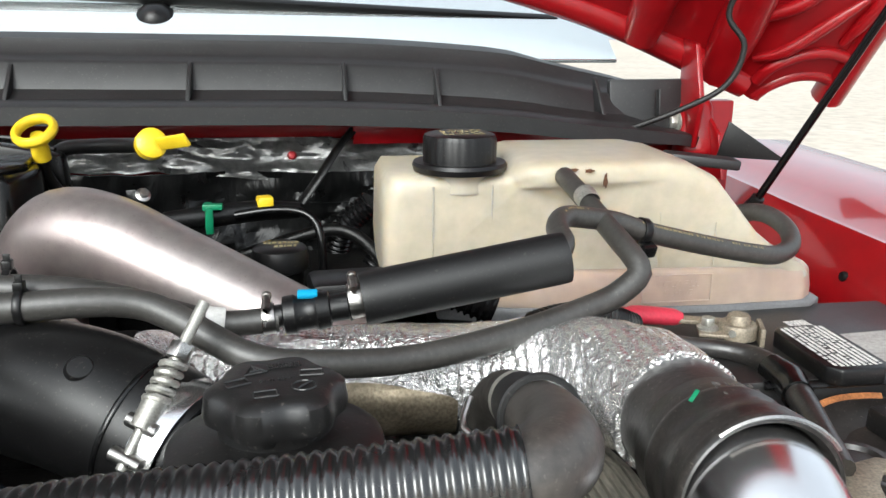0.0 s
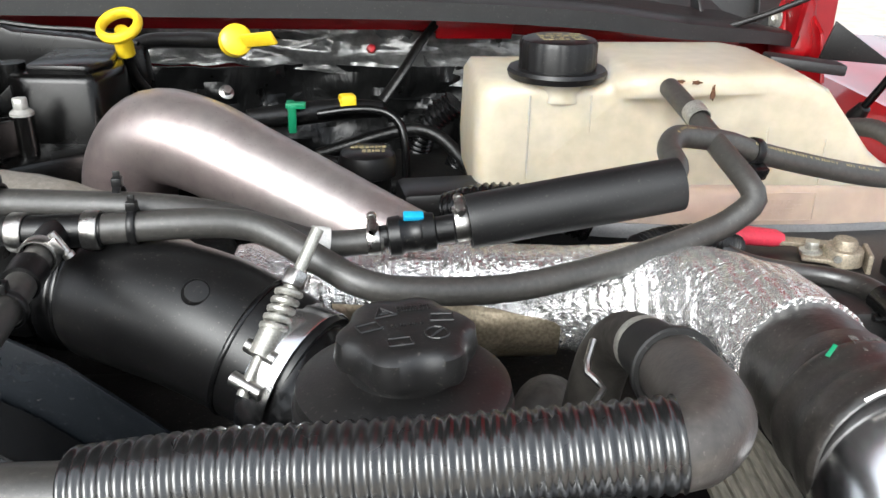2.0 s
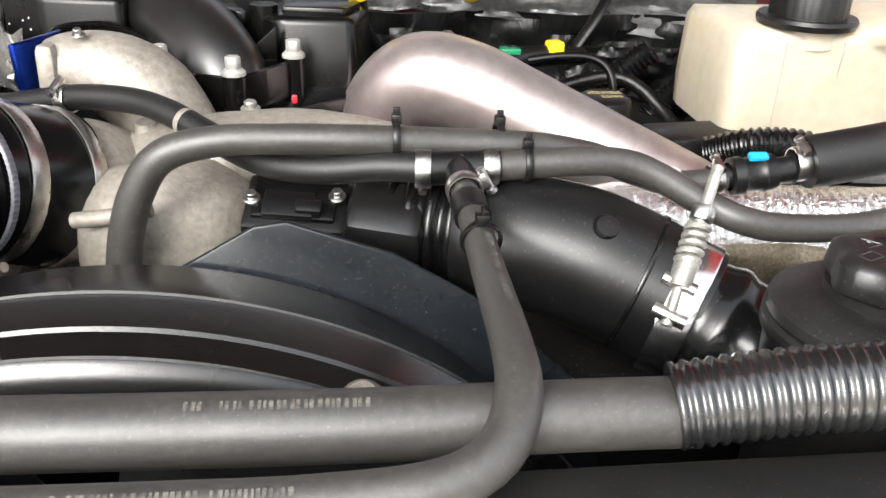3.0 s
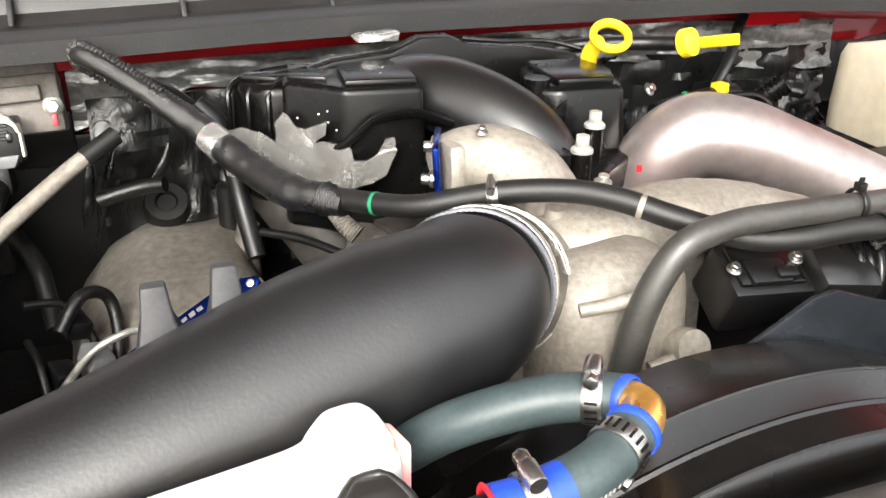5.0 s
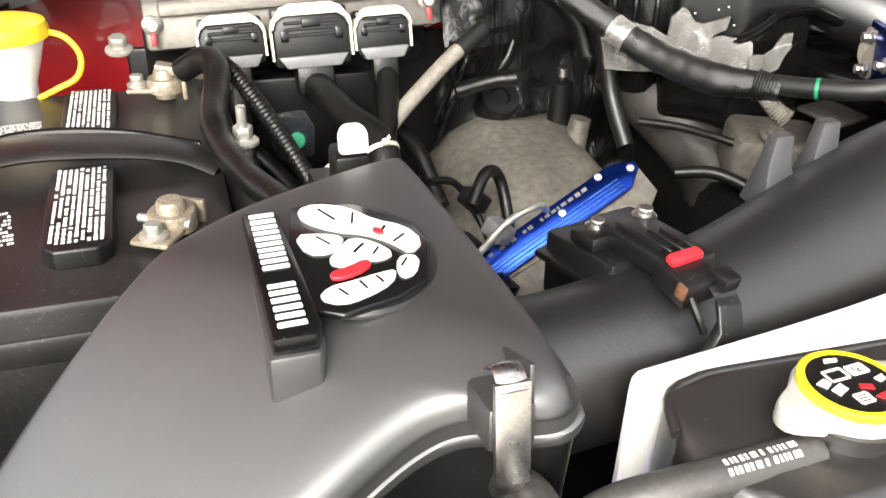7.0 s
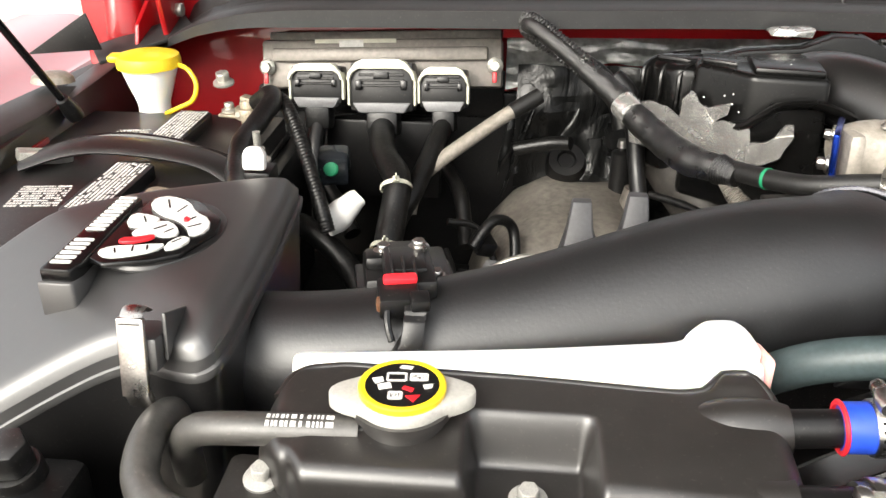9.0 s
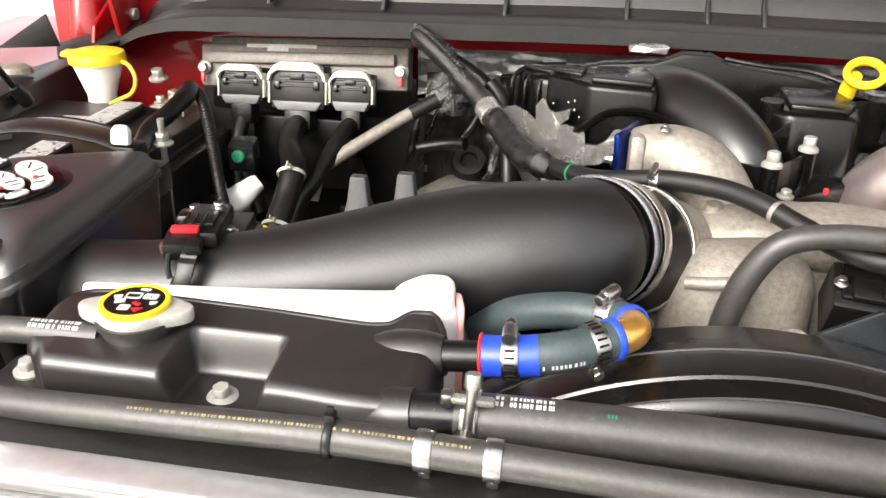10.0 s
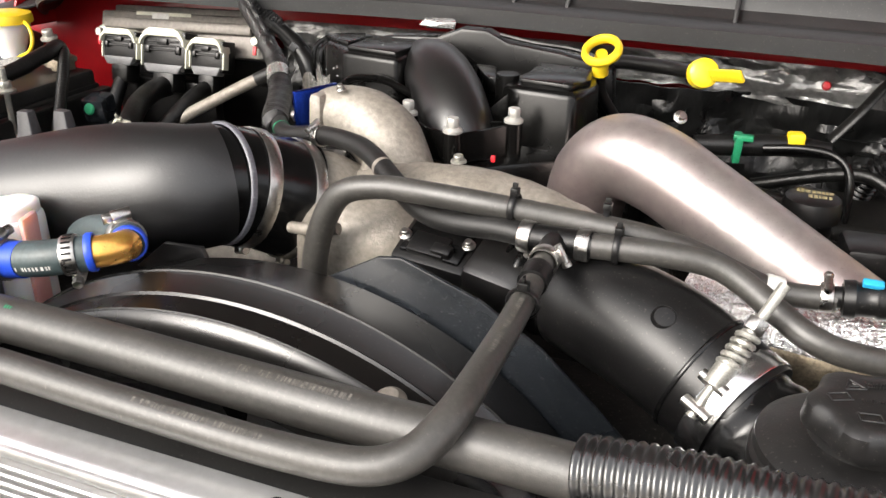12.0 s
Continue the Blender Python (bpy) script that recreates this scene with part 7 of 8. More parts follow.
# ---- foam sleeve, quick coupling and the loop hose by the reservoir ----
S0, S1 = V(0.068, 0.566, 1.382), V(0.201, 0.569, 1.404)
FOAM = tube([S0, S0.lerp(S1, 0.02), S0.lerp(S1, 0.5), S0.lerp(S1, 0.98), S1], [0.0160, 0.0176, 0.0176, 0.0176, 0.0160], 36, 0.004)
qc = thing("quick_coupling", (0.03, 0.575, 1.365), "black plastic quick coupling with a blue lock", "coupling")
part("collar", lathe([(0.0095, -0.012), (0.0125, -0.011), (0.013, -0.004), (0.0115, -0.002), (0.0115, 0.008), (0.013, 0.010), (0.012, 0.018), (0.009, 0.019), (0.009, 0.03), (0.0105, 0.031), (0.009, 0.033)], toward((0.027, 0.5665, 1.3735), (1, 0, 0.12)), 28), "black", qc)
part("spigot", tube([(0.0, 0.567, 1.370), (0.062, 0.566, 1.380)], 0.0075, 16), "black", qc)
part("blue_lock", box((0.013, 0.006, 0.004), pose(0.031, 0.563, 1.3875, 20), 0.001), "cyan", qc, "blue locking tab")
hose_clamp((0.006, 0.567, 1.3705), (1, 0, 0.08), 0.0088, 0.008, 110)
hose_clamp((0.062, 0.566, 1.381), (1, 0, 0.15), 0.0105, 0.009, 110)
LOOP = [(0.196, 0.569, 1.403), (0.206, 0.585, 1.410), (0.207, 0.605, 1.415), (0.215, 0.620, 1.419), (0.229, 0.632, 1.417), (0.265, 0.643, 1.409), (0.293, 0.648, 1.399), (0.351, 0.660, 1.383), (0.405, 0.674, 1.370), (0.429, 0.685, 1.367), (0.447, 0.700, 1.371), (0.453, 0.720, 1.380), (0.447, 0.745, 1.387), (0.437, 0.768, 1.384), (0.42, 0.80, 1.37)]
h = thing("loop_hose", (0.33, 0.66, 1.38), "ribbed rubber hose with a foam sleeve by the coolant reservoir", "hose")
part("hose", tube(LOOP, 0.0082, 20), "rubber", h)
part("foam_sleeve", FOAM, "foam", h, "thick black foam sleeve")
part("print", hose_print(LOOP, 0.0082, 0.055, 0.085, 30, 0.0020, rnd), "goldink", h, "tan print")
part("print", hose_print(LOOP, 0.0082, 0.135, 0.215, 38, 0.0020, rnd), "goldink", h, "tan print")
part("print", hose_print(LOOP, 0.0082, 0.225, 0.262, 38, 0.0020, rnd), "goldink", h, "tan print")
hc = thing("hose_clip", (0.283, 0.643, 1.40), "black plastic clip joining two hoses", "clip")
part("band", band_bm((0.288, 0.6475, 1.4005), (1, 0.3, -0.25), 0.0084, 0.007, 0.0015), "black", hc)
part("foot", box((0.012, 0.010, 0.010), pose(0.289, 0.638, 1.388, 20, 0, 15), 0.001), "black_gloss", hc)

# ---- coolant reservoir ----
cr = thing("coolant_reservoir", (0.30, 0.78, 1.29), "aged cream translucent coolant reservoir with a black cap", "reservoir")
R = [(0.096, 1.330), (0.094, 1.36), (0.096, 1.418), (0.102, 1.427), (0.198, 1.427), (0.207, 1.430), (0.216, 1.438), (0.228, 1.441), (0.345, 1.441), (0.368, 1.437), (0.392, 1.425), (0.438, 1.372), (0.464, 1.352), (0.488, 1.340), (0.494, 1.33)]


def res_ring(y, f, swell):
    out = []
    for x, z in R:
        fx = 0.29 + (x - 0.29) * f
        fz = 1.33 + (z - 1.33) * (1 - (1 - f) * 1.3)
        out.append(V(fx, y - (swell if x > 0.21 else 0.0), fz))
    return out


part("body", loft([res_ring(y + 0.021, f, w) for y, f, w in ((0.730, 0.88, 0.022), (0.7303, 0.93, 0.022), (0.7325, 0.962, 0.022), (0.736, 0.980, 0.022), (0.742, 0.992, 0.021), (0.752, 0.998, 0.019), (0.77, 1.0, 0.016), (0.84, 1.0, 0.0), (0.858, 0.985, 0), (0.868, 0.94, 0))]), "tank", cr, smooth=75)
LOW = [(0.15, 0.755), (0.21, 0.738), (0.30, 0.724), (0.34, 0.726), (0.40, 0.724), (0.482, 0.728), (0.498, 0.742), (0.50, 0.81), (0.482, 0.87), (0.15, 0.88)]
sc2 = lambda f: [(0.32 + (x - 0.32) * f, 0.80 + (y - 0.80) * f) for x, y in LOW]
part("shoulder", loft([[V(x, y, 1.300) for x, y in sc2(1.0)], [V(x, y, 1.318) for x, y in sc2(1.0)], [V(x, y, 1.336) for x, y in sc2(0.985)], [V(x, y, 1.342) for x, y in sc2(0.95)]], 0.003), "tank_stain", cr, "brown-stained lower edge")
part("seam", loft([[V(x, y, 1.296) for x, y in sc2(1.035)], [V(x, y, 1.300) for x, y in sc2(1.045)], [V(x, y, 1.306) for x, y in sc2(1.045)], [V(x, y, 1.309) for x, y in sc2(1.02)]]), "grey", cr, "greyed moulding seam")
part("lower_half", loft([[V(x, y, 1.24) for x, y in sc2(0.99)], [V(x, y, 1.297) for x, y in sc2(1.02)]]), "black", cr, "black lower half")
ccap = part("cap", lathe([(0, 0.030), (0.026, 0.030), (0.031, 0.0285), (0.0325, 0.025)] + [(0.0325, 0.004), (0.033, 0.0)], pose(0.166, 0.778, 1.431), 72, lobes=24, lobe=0.012), "black", cr, "black ribbed screw cap")
part("cap_flange", lathe([(0.030, 0.004), (0.041, 0.004), (0.0425, 0.001), (0.041, -0.004), (0.030, -0.004)], pose(0.166, 0.778, 1.432), 48), "black", ccap)
part("cap_print", bars_bm(pose(0.166, 0.778, 1.4613), 4, 7, 0.034, 0.034, rnd, 0.7), "goldink", ccap, "gold warning print")
part("neck", lathe([(0.028, 0.0), (0.030, -0.02)], pose(0.166, 0.778, 1.431), 32), "tank", cr)
for x, y, z0, z1 in ((0.139, 0.7512, 1.345, 1.418), (0.191, 0.7512, 1.345, 1.418), (0.338, 0.7292, 1.345, 1.395), (0.391, 0.7292, 1.345, 1.385)):
    part("mould_line", tube([(x, y, z0), (x, y, z1)], 0.0009, 8), "tank", cr)
for x, z, w, h in ((0.270, 1.4335, 0.0042, 0.0016), (0.285, 1.425, 0.0018, 0.0060), (0.257, 1.4345, 0.0030, 0.0014)):
    blot = [(w * math.cos(a) * (1 + 0.3 * math.sin(3 * a + x * 99)), h * math.sin(a) * (1 + 0.25 * math.cos(5 * a))) for a in (2 * math.pi * k / 16 for k in range(16))]
    part("rust_spot", prism(blot, 0.0012, Matrix.Translation((x, 0.7285, z)) @ Matrix.Rotation(radians(90), 4, "X"), 0), "rust", cr, "rusty stain")
fonts = bpy.data.curves.new("range_mark", "FONT")
fonts.body, fonts.size, fonts.extrude, fonts.align_x = "COLD FILL\nRANGE", 0.0085, 0.0002, "CENTER"
font_ob = new("range_mark", fonts)
font_me = bpy.data.meshes.new_from_object(font_ob)
bpy.data.objects.remove(font_ob)
font_me.transform(pose(0.356, 0.7215, 1.328, 90, 0, 0))
font_me.materials.append(M["tank_stain"])
lettering = new("range_lettering", font_me)
lettering.parent, lettering.matrix_parent_inverse = cr, Matrix.Translation(-cr.location)
tagged(lettering, "moulded fill-range lettering")
part("range_frame", join(*[box(sz, pose(x, 0.7225, z), 0.0003) for sz, x, z in (((0.064, 0.001, 0.0012), 0.356, 1.339), ((0.064, 0.001, 0.0012), 0.356, 1.314), ((0.0012, 0.001, 0.026), 0.324, 1.3265), ((0.0012, 0.001, 0.026), 0.388, 1.3265))]), "tank_stain", cr)

# ---- right battery, its leads and tray ----


def battery(at, size, label, caps, stickers, plates=()):
    x, y, z = at
    b = thing("battery", (x, y, z - size[2]), label, "battery", "truck batteries")
    part("case", box(size, pose(x, y, z - size[2] / 2), 0.006), "black_dusty", b)
    part("lid_edge", box((size[0] + 0.006, size[1] + 0.006, 0.02), pose(x, y, z - 0.030), 0.004), "black_dusty", b)
    for cx, cy, w, d in caps:
        c = part("vent_cover", prism([(-w / 2, -d / 2 + 0.01), (-w / 2 + 0.008, -d / 2), (w / 2 - 0.008, -d / 2), (w / 2, -d / 2 + 0.01), (w / 2, d / 2 - 0.01), (w / 2 - 0.008, d / 2), (-w / 2 + 0.008, d / 2), (-w / 2, d / 2 - 0.01)],
                                     0.014, Matrix.Translation((cx, cy, z - 0.001)), 0.002), "black", b)
        part("print", bars_bm(pose(cx, cy, z + 0.0132, 0, 0, 90), 9, 38, d * 0.86, w * 0.80, rnd, 0.88), "label", c, "white warning print")
    for sx, sy, w, d in stickers:
        part("sticker", bars_bm(pose(sx, sy, z + 0.0002, 0, 0, 8), 9, 18, w, d, rnd, 0.9), "label", b, "white printed label")
    for sx, sy, w, d in plates:
        part("sticker", box((w, d, 0.0008), pose(sx, sy, z + 0.0004, 0, 0, 4), 0.0003, seg=1), "paper", b, "pale worn paper label")
    return b


battery((0.440, 0.655, 1.303), (0.255, 0.165, 0.195), "black battery with white warning print by the reservoir", ((0.428, 0.602, 0.050, 0.092),), ((0.452, 0.68, 0.02, 0.02),), ((0.500, 0.605, 0.075, 0.10),))


def terminal(at, turn, label, bolt_up=True):
    x, y, z = at
    t = thing("battery_terminal", at, label, "terminal", "battery terminals")
    m = pose(x, y, z, 0, 0, turn)
    part("post", lathe([(0, 0.020), (0.008, 0.0195), (0.0095, 0.017), (0.0095, -0.006)], m, 20), "lead", t)
    part("collar", lathe([(0.0095, 0.012), (0.0145, 0.012), (0.0155, 0.010), (0.0155, 0.0), (0.0095, 0.0)], m, 24), "lead", t)
    part("jaw", box((0.036, 0.026, 0.004), m @ Matrix.Translation((-0.014, 0, 0.003)), 0.0015), "lead", t)
    part("jaw", box((0.004, 0.028, 0.017), m @ Matrix.Translation((0.018, 0, 0.004)), 0.0012), "lead", t)
    part("bolt", tube([m @ V(-0.006, -0.016, 0.007), m @ V(-0.006, 0.020, 0.007)], 0.003, 10), "steel_dull", t)
    part("nut", bolt_bm(m @ V(-0.024, 0, 0.005), (0, 0, 1), 0.006, 0.007), "steel_dull", t)
    return t


terminal((0.380, 0.654, 1.306), -20, "tarnished clamp terminal on the battery post")
rl = thing("positive_lead", (0.32, 0.69, 1.30), "red-booted battery lead with a metal strap end", "battery lead")
part("wire", tube([(0.255, 0.690, 1.318), (0.28, 0.690, 1.317), (0.30, 0.689, 1.316)], 0.0065, 14), "redrubber", rl)
part("boot", tube([(0.295, 0.689, 1.316), (0.305, 0.689, 1.316), (0.338, 0.687, 1.313), (0.345, 0.686, 1.312)], [0.0075, 0.0095, 0.0085, 0.006], 16, flat=0.85), "redrubber", rl, "pinkish red heat-shrink boot")
part("strap", box((0.045, 0.013, 0.004), pose(0.362, 0.683, 1.310, 0, 4, -8), 0.001), "lead", rl, "flattened metal strap")
CAB = [(0.262, 0.640, 1.330), (0.29, 0.632, 1.318), (0.325, 0.628, 1.311), (0.352, 0.620, 1.309), (0.370, 0.602, 1.308), (0.375, 0.572, 1.306), (0.368, 0.532, 1.303), (0.360, 0.495, 1.298), (0.356, 0.478, 1.296), (0.353, 0.464, 1.293)]
h = thing("battery_cable", (0.35, 0.56, 1.29), "black battery cable taped along the battery edge", "battery lead")
part("cable", tube(CAB, [0.006, 0.0065, 0.007, 0.0075, 0.009, 0.010, 0.0095, 0.0085, 0.0085, 0.0085], 16), "scuffed", h)
part("tape", tube([(0.3745, 0.588, 1.307), (0.3745, 0.568, 1.306), (0.370, 0.545, 1.304)], [0.0105, 0.0125, 0.011], 14, 0.003, lump=0.002), "black_gloss", h, "glossy black tape wrap")
tr = thing("battery_tray", (0.42, 0.47, 1.27), "black tray with a round vent and worn orange rim", "tray")
part("plate", box((0.22, 0.17, 0.012), pose(0.445, 0.485, 1.268, 2, 0, 0), 0.004), "tray", tr)
part("dish", lathe([(0, -0.006), (0.040, -0.005), (0.060, 0.0), (0.070, 0.008), (0.074, 0.008), (0.076, 0.0), (0.076, -0.01)], pose(0.434, 0.497, 1.279), 48), "tray", tr)
part("boss", lathe([(0, 0.004), (0.010, 0.004), (0.012, 0.002), (0.017, 0.002), (0.019, 0.005), (0.024, 0.005), (0.026, 0.0), (0.026, -0.01)], pose(0.380, 0.490, 1.280), 32), "tray", tr)
part("orange_rim", lathe([(0.069, 0.0), (0.073, 0.003), (0.076, 0.0), (0.073, -0.001), (0.069, 0.0)], pose(0.434, 0.497, 1.2875), 48, 75, 165), "orangewear", tr, "worn orange edge")
part("bracket", prism([(0.351, 0.475), (0.332, 0.440), (0.337, 0.420), (0.362, 0.428), (0.372, 0.453), (0.385, 0.468), (0.410, 0.456), (0.416, 0.468), (0.391, 0.485), (0.372, 0.480)], 0.005, Matrix.Translation((0, 0, 1.283)), 0.0015), "lead", tr, "tarnished metal bracket")
vc = part("vent_cover", box((0.095, 0.052, 0.018), pose(0.4735, 0.522, 1.285, 0, 0, 6), 0.003), "black_dusty", tr, "black vent cover with white print")
part("print", bars_bm(pose(0.4735, 0.522, 1.2942, 0, 0, 6), 5, 14, 0.085, 0.040, rnd, 0.9), "label", vc, "white printed marks")
part("strap", tube([(0.36, 0.572, 1.300), (0.41, 0.568, 1.300), (0.47, 0.568, 1.300), (0.56, 0.568, 1.299)], 0.005, 8, 0.01, flat=0.5), "black", tr)
solo("tray_bracket", prism([(0.0, 0.0), (0.05, 0.0), (0.06, 0.035), (0.035, 0.055), (0.01, 0.04)], 0.01, Matrix.Translation((0.545, 0.66, 1.265)) @ Matrix.Rotation(radians(90), 4, "X"), 0.003), "black", "black hold-down bracket beside the battery", "bracket")
solo("bracket_bolt", bolt_bm((0.555, 0.62, 1.30), (-0.8, -0.6, 0.2), 0.008, 0.01), "steel_dull", "dull bolt on the hold-down bracket", "bolt")
solo("drain_plug", lathe([(0, 0.004), (0.005, 0.003), (0.006, 0), (0.006, -0.006)], toward((0.600, 0.84, 1.292), (-1, 0, 0.2)), 12), "dark", "dark hole plug in the red wing panel", "plug")
for a, r in (([(0.19, 0.60, 1.345), (0.215, 0.615, 1.345), (0.25, 0.63, 1.34), (0.29, 0.655, 1.32)], 0.009),):
    solo("corrugated_loom", tube(a, r, 16, 0.0012, 0.001, 0.005), "black", "black corrugated loom under the foam sleeve", "wiring loom", "corrugated looms")
solo("reservoir_bracket", box((0.14, 0.05, 0.03), pose(0.10, 0.76, 1.325, 0, 0, 6), 0.006), "black", "black bracket under the coolant reservoir", "bracket")
solo("corrugated_loom", tube([(0.07, 0.72, 1.33), (0.10, 0.70, 1.345), (0.14, 0.69, 1.345), (0.18, 0.68, 1.33)], 0.014, 16, 0.0012, 0.0012, 0.006), "black_gloss", "glossy black corrugated loom below the reservoir", "wiring loom", "corrugated looms")

# ---- left side: battery, washer filler, control module and looms ----
battery((-1.09, 0.795, 1.334), (0.245, 0.355, 0.2), "black battery with white warning print by the airbox", ((-1.063, 0.717, 0.042, 0.125), (-1.062, 0.890, 0.042, 0.105)), ((-1.130, 0.715, 0.045, 0.05), (-1.118, 0.885, 0.035, 0.04)))
bs = thing("battery_strap", (-1.07, 0.81, 1.345), "curved black hold-down strap across the battery", "strap")
part("strap", tube([(-1.18, 0.775, 1.340), (-1.14, 0.792, 1.351), (-1.10, 0.800, 1.354), (-1.04, 0.798, 1.351), (-0.995, 0.79, 1.345), (-0.968, 0.78, 1.334)], [0.018, 0.021, 0.021, 0.020, 0.018, 0.016], 12, 0.006, flat=0.25), "black_dusty", bs)
part("lip", tube([(-1.15, 0.822, 1.348), (-1.10, 0.828, 1.354), (-1.04, 0.824, 1.351), (-0.98, 0.811, 1.340)], 0.004, 8), "black", bs)
part("end_hook", box((0.05, 0.02, 0.012), pose(-1.165, 0.795, 1.342, 0, 12, 40), 0.002), "steel_dull", bs)
terminal((-1.006, 0.686, 1.338), 60, "tarnished front clamp terminal with a steel bolt")
terminal((-1.000, 0.938, 1.342), -10, "tarnished rear clamp terminal with a taped lead")
part("lead_end", box((0.045, 0.014, 0.008), pose(-0.985, 0.935, 1.360, 0, 10, -10), 0.002), "lead", thing("lead_bracket", (-0.985, 0.935, 1.35), "tarnished metal lead bracket by the rear terminal", "bracket"))
solo("ground_stud", bolt_bm((-1.035, 0.965, 1.372), (0, -0.2, 1), 0.008, 0.010), "steel_dull", "dull ground stud beside the rear terminal", "bolt")
h = thing("battery_cable", (-0.97, 0.83, 1.33), "thick taped black battery cable looping by the airbox", "battery lead")
part("cable", tube([(-0.985, 0.925, 1.362), (-0.968, 0.912, 1.376), (-0.957, 0.888, 1.378), (-0.962, 0.850, 1.368), (-0.968, 0.81, 1.358), (-0.962, 0.77, 1.348), (-0.948, 0.725, 1.344), (-0.930, 0.68, 1.342), (-0.918, 0.63, 1.335)], 0.0105, 16, 0.004, lump=0.0015), "tape", h)
part("cable", tube([(-0.965, 0.915, 1.374), (-0.948, 0.90, 1.372), (-0.930, 0.875, 1.352), (-0.912, 0.845, 1.325), (-0.895, 0.815, 1.295), (-0.885, 0.80, 1.27)], 0.0075, 14, 0.0012, 0.0003, 0.004), "tape", h)
wc = thing("fuse_cap", (-0.898, 0.624, 1.37), "white plastic cap on a black fuse holder behind the airbox", "fuse cap")
part("cap", prism([(-0.0088, -0.002), (0.0088, -0.002), (0.0088, 0.011), (0.005, 0.016), (-0.005, 0.016), (-0.0088, 0.011)], 0.009, pose(-0.898, 0.632, 1.404, 78), 0.0025), "white", wc)
part("holder", box((0.021, 0.026, 0.044), pose(-0.898, 0.642, 1.378), 0.003), "black", wc)
part("fuse_base", box((0.035, 0.05, 0.03), pose(-0.900, 0.66, 1.355), 0.003), "black", wc)
sp = thing("hold_down_rod", (-0.948, 0.795, 1.25), "plated threaded rod with a nut beside the battery", "rod")
part("rod", tube([(-0.948, 0.795, 1.21), (-0.948, 0.795, 1.375)], 0.0038, 10), "steel_dull", sp)
part("nut", bolt_bm((-0.948, 0.795, 1.345), (0, 0, 1), 0.008, 0.010), "steel_dull", sp)
wf = thing("washer_filler", (-1.13, 0.98, 1.30), "white washer filler neck with a yellow cap and tether", "filler neck")
part("funnel", lathe([(0.018, -0.07), (0.019, -0.045), (0.024, -0.03), (0.031, -0.008), (0.032, 0.0), (0.028, 0.0)], pose(-1.128, 0.982, 1.388), 36), "bottle", wf)
part("cap", join(lathe([(0, 0.013), (0.026, 0.0125), (0.0345, 0.010), (0.0365, 0.004), (0.0365, -0.003), (0.030, -0.003)], pose(-1.127, 0.981, 1.389), 40), box((0.022, 0.022, 0.008), pose(-1.160, 0.975, 1.396, 0, 0, 10), 0.003)), "yellow", wf, "yellow snap cap")
part("tether", tube([(-1.093, 0.979, 1.389), (-1.078, 0.972, 1.385), (-1.068, 0.966, 1.370), (-1.073, 0.962, 1.352), (-1.092, 0.962, 1.342), (-1.108, 0.965, 1.334)], 0.0028, 10), "yellow", wf, "yellow strap")
part("cap", lathe([(0, 0.008), (0.016, 0.007), (0.022, 0.003), (0.024, -0.004)], pose(-1.23, 0.95, 1.376, -6), 28), "cast", f_l, "round pale cap")
solo("inner_rail", prism([(0, 0), (0.05, 0.01), (0.07, 0.25), (0.06, 0.46), (0.02, 0.47), (0, 0.25)], 0.03, Matrix.Translation((-1.265, 0.60, 1.335)), 0.008), "grey_black", "dusty black rail along the wing", "rail")

em = thing("control_module", (-0.866, 1.05, 1.33), "grey cast engine control module on the red firewall", "control module")
em_m = pose(-0.866, 1.058, 1.376, -18, -2.5, -1.5)
part("case", box((0.294, 0.030, 0.058), em_m, 0.004), "case", em)
part("top_edge", box((0.290, 0.012, 0.022), em_m @ Matrix.Translation((0, 0.016, 0.030)), 0.003), "case", em)
part("shelf", box((0.262, 0.018, 0.016), em_m @ Matrix.Translation((0, -0.018, 0.010)), 0.003), "case", em)
part("label", box((0.030, 0.0008, 0.008), em_m @ Matrix.Translation((-0.035, -0.0155, 0.0235)), 0.0002, seg=1), "label", em, "small white label")
part("label", box((0.10, 0.0008, 0.005), em_m @ Matrix.Translation((-0.03, -0.0153, 0.0265)), 0.0002, seg=1), "cream", em, "pale label strip")
for x in (-0.139, 0.139):
    part("mount_bolt", bolt_bm(em_m @ V(x, -0.018, -0.004), (0, -1, 0.2), 0.0065, 0.008), "steel_dull", em)
    part("red_tag", box((0.005, 0.004, 0.012), em_m @ Matrix.Translation((x, -0.024, -0.018)), 0.001), "redplastic", em, "red tag")
part("bracket", box((0.30, 0.01, 0.06), pose(-0.866, 1.085, 1.335), 0.003), "black", em)


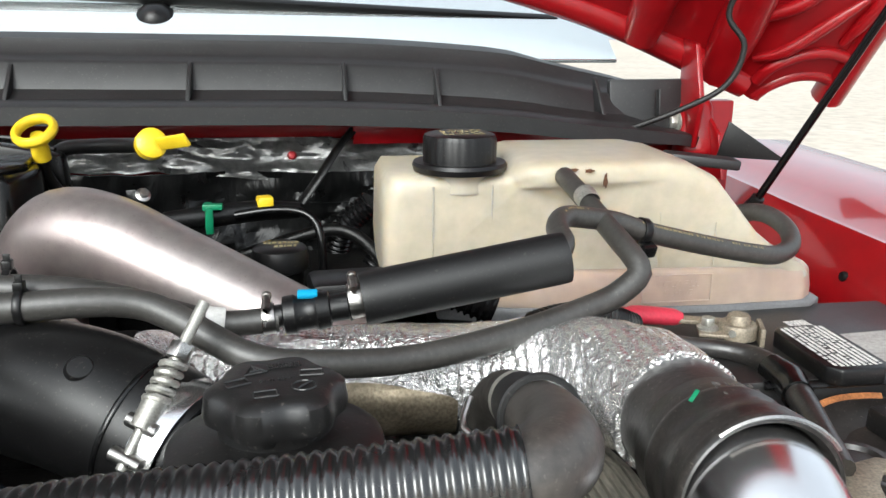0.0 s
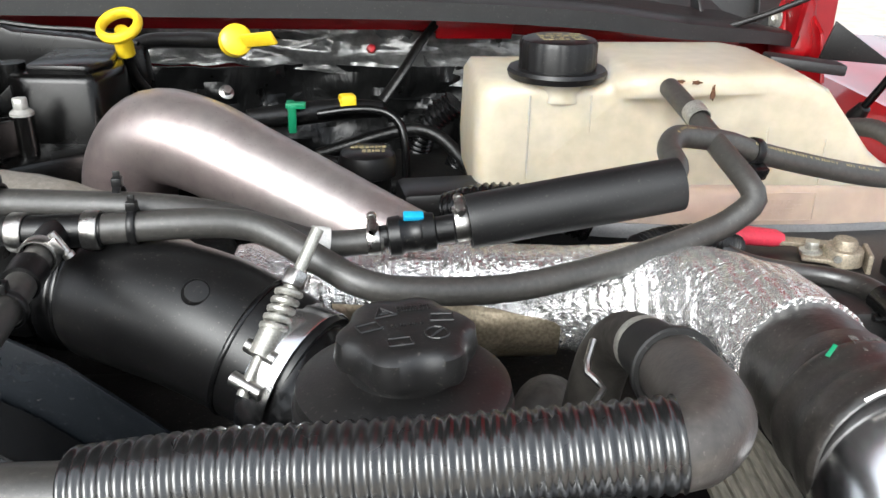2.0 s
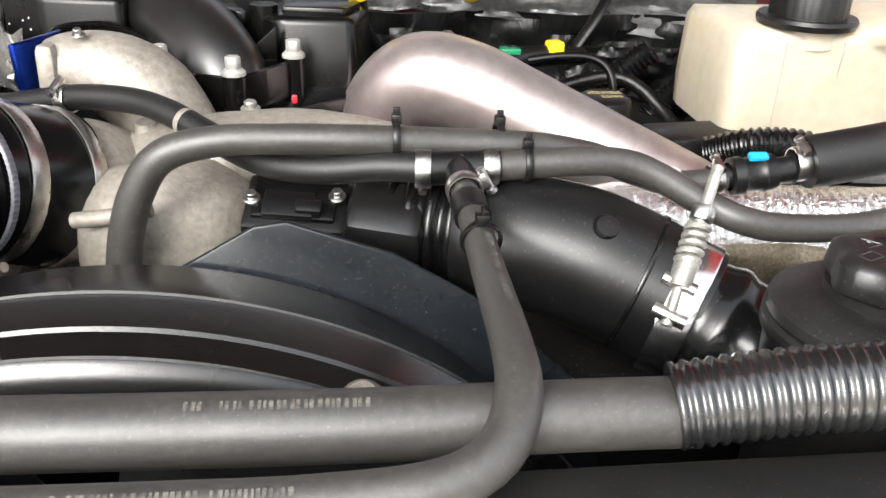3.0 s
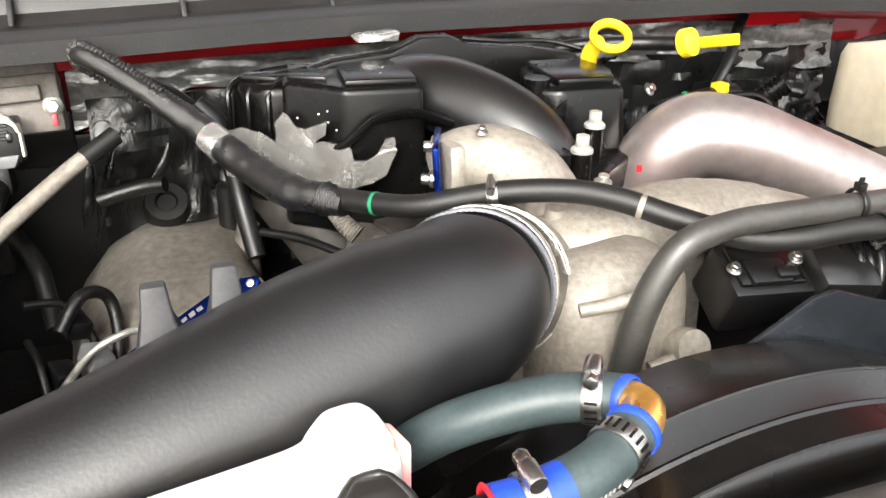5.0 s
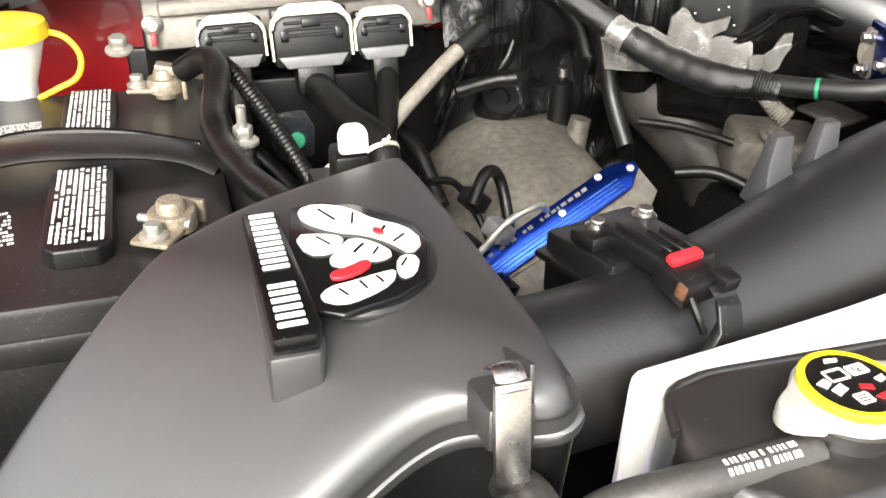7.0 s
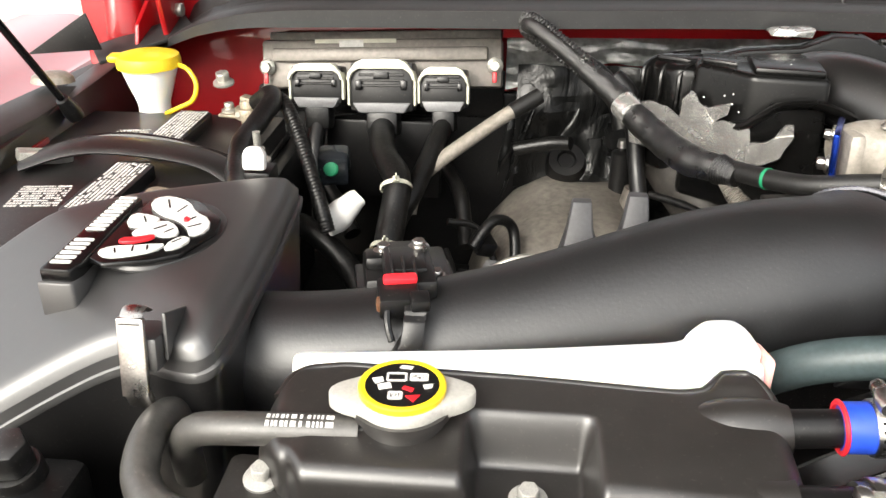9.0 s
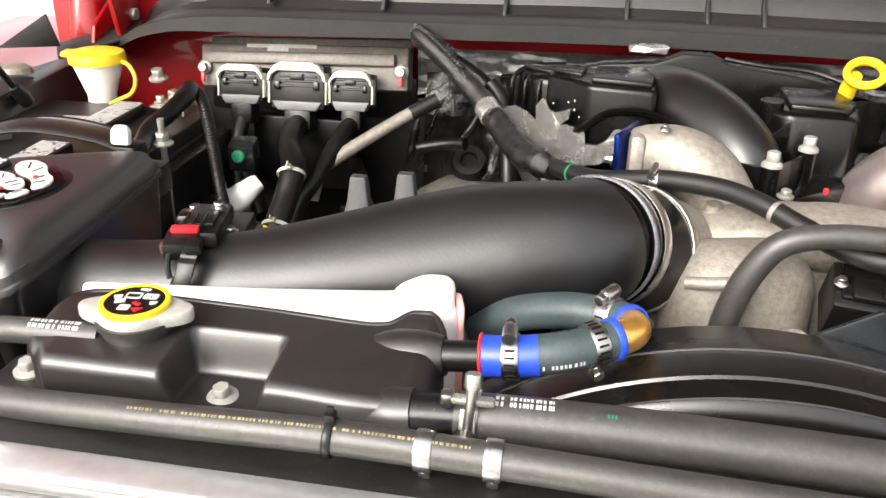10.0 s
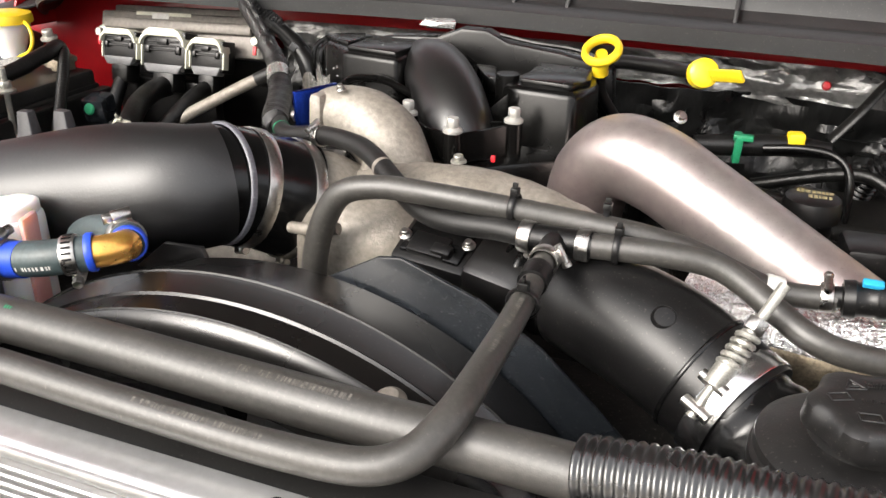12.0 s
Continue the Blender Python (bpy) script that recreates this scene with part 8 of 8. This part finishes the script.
def plug(x, w, hgt, loom_to, r):
    c = thing("module_connector", (x, 1.0, 1.33), "black plug with a cream locking lever under the module", "connector", "module connectors")
    m = pose(x, 1.008, 1.362, -14, -2, -2)
    part("shell", box((w, 0.030, hgt), m, 0.003), "black", c)
    part("grille", join(*[box((w * 0.72, 0.003, 0.003), m @ Matrix.Translation((0, -0.016, dz)), 0.0006, seg=1) for dz in (0.002, 0.008, 0.014)]), "black_gloss", c)
    hood = [(-0.55, 0.14), (-0.52, 0.30), (-0.40, 0.50), (-0.28, 0.57), (0.28, 0.57), (0.40, 0.50), (0.52, 0.30), (0.55, 0.14), (0.50, 0.14), (0.46, 0.28), (0.36, 0.37), (-0.36, 0.37), (-0.46, 0.28), (-0.50, 0.14)]
    lv = part("lever", prism([(a * w, b * hgt) for a, b in hood], 0.0215, m @ Matrix.Rotation(radians(90), 4, "X"), 0.001), "cream", c, "cream locking lever")
    for sx in (-1, 1):
        part("lever_arm", box((0.0026, 0.012, hgt * 0.56), m @ Matrix.Translation((sx * w * 0.528, -0.010, -hgt * 0.10)), 0.0008), "cream", lv)
        part("side_clip", box((w * 0.10, 0.006, hgt * 0.20), m @ Matrix.Translation((sx * w * 0.36, -0.0165, 0.002)), 0.001), "black_gloss", c)
    part("latch_tab", box((w * 0.24, 0.006, hgt * 0.14), m @ Matrix.Translation((0, -0.017, hgt * 0.24)), 0.001), "black", c)
    part("skirt", prism([(-w * 0.47, 0), (w * 0.47, 0), (w * 0.36, -0.012), (-w * 0.36, -0.012)], 0.018, m @ Matrix.Translation((0, 0.0, -hgt * 0.32)) @ Matrix.Rotation(radians(90), 4, "X"), 0.002), "grey", c, "grey lower skirt")
    part("boot", box((w * 0.52, 0.03, 0.032), m @ Matrix.Translation((0, -0.002, -hgt * 0.5 - 0.014)), 0.006), "tape", c)
    part("loom", tube([m @ V(0, -0.006, -hgt * 0.5 - 0.02)] + loom_to, r, 16, 0.004, lump=0.001), "tape", c)
    return c


plug(-0.934, 0.060, 0.044, [(-0.935, 0.975, 1.30), (-0.93, 0.95, 1.26), (-0.92, 0.93, 1.22)], 0.010)
plug(-0.857, 0.074, 0.056, [(-0.853, 0.955, 1.318), (-0.842, 0.91, 1.312), (-0.822, 0.865, 1.302), (-0.824, 0.835, 1.275), (-0.826, 0.80, 1.245), (-0.825, 0.77, 1.20)], 0.0145)
plug(-0.785, 0.054, 0.044, [(-0.788, 0.965, 1.318), (-0.797, 0.935, 1.300), (-0.81, 0.90, 1.275), (-0.825, 0.87, 1.25), (-0.83, 0.84, 1.21)], 0.011)
zip_tie((-0.823, 0.858, 1.297), (0.1, -0.7, -0.6), 0.0155, "white plastic cable tie round the module loom", "cream", 0.01)
zip_tie((-0.826, 0.808, 1.250), (0.0, -0.8, -0.7), 0.0165, "white plastic cable tie round the module loom", "cream", 0.01)
cn = thing("loom_connector", (-0.896, 0.886, 1.29), "dark blue-black connector with a green centre", "connector")
part("shell", box((0.034, 0.034, 0.036), pose(-0.896, 0.895, 1.305, 10, 0, 8), 0.006), "shroud_plate", cn)
part("centre", lathe([(0, 0.003), (0.007, 0.0025), (0.0085, 0)], toward((-0.896, 0.876, 1.308), (0, -1, 0.25)), 18), "green", cn, "green round centre")
solo("foil_wrap", lumpy(tube([(-0.895, 0.83, 1.262), (-0.877, 0.842, 1.274), (-0.86, 0.853, 1.285)], [0.012, 0.016, 0.012], 16, 0.003, lump=0.006), 0.003, 60), "white", "torn white wrap round the wiring", "wrap")
oc = thing("orange_connector", (-0.815, 0.735, 1.24), "orange round wire connector with a yellow lock", "connector")
part("body", join(box((0.024, 0.030, 0.026), toward((-0.812, 0.742, 1.256), (0.1, -0.75, 0.6)), 0.004), lathe([(0.006, 0.004), (0.011, 0.004), (0.013, 0.0), (0.013, -0.014), (0.006, -0.014)], toward((-0.810, 0.728, 1.266), (0.1, -0.75, 0.6)), 20)), "orange", oc)
part("lock", box((0.018, 0.008, 0.008), pose(-0.803, 0.738, 1.277, 20), 0.002), "yellow", oc, "yellow lock")
part("tail", tube([(-0.815, 0.745, 1.245), (-0.82, 0.77, 1.22), (-0.822, 0.79, 1.18)], 0.011, 14), "tape", oc)
solo("yellow_tag", box((0.014, 0.003, 0.009), pose(-0.832, 0.778, 1.262, 40), 0.001), "yellow", "small yellow tag on the taped loom", "tag")
for a, r in (([(-0.93, 0.86, 1.25), (-0.90, 0.84, 1.24), (-0.87, 0.82, 1.22), (-0.85, 0.79, 1.2)], 0.012), ([(-0.99, 0.98, 1.30), (-0.95, 0.97, 1.28), (-0.91, 0.94, 1.25), (-0.88, 0.90, 1.22)], 0.010), ([(-0.78, 0.99, 1.27), (-0.76, 0.95, 1.25), (-0.75, 0.90, 1.21)], 0.009), ([(-0.70, 1.01, 1.29), (-0.66, 1.005, 1.30), (-0.635, 0.995, 1.305)], 0.008)):
    solo("wiring_loom", tube(a, r, 14, 0.004, lump=0.0012), "tape", "black taped wiring loom under the control module", "wiring loom", "wiring looms")
solo("low_sheet", box((0.30, 0.30, 0.02), pose(-0.86, 0.86, 1.12, 4, 3), 0.01), "dark", "near-black sheet far below the wiring", kind="structure")
solo("dark_bracket", box((0.14, 0.02, 0.10), pose(-0.86, 1.02, 1.27), 0.004), "black", "black bracket below the control module", "bracket")
solo("side_liner", box((0.02, 0.36, 0.30), pose(-0.955, 0.80, 1.16), 0.006), "black", "black battery tray wall facing the engine", kind="structure")
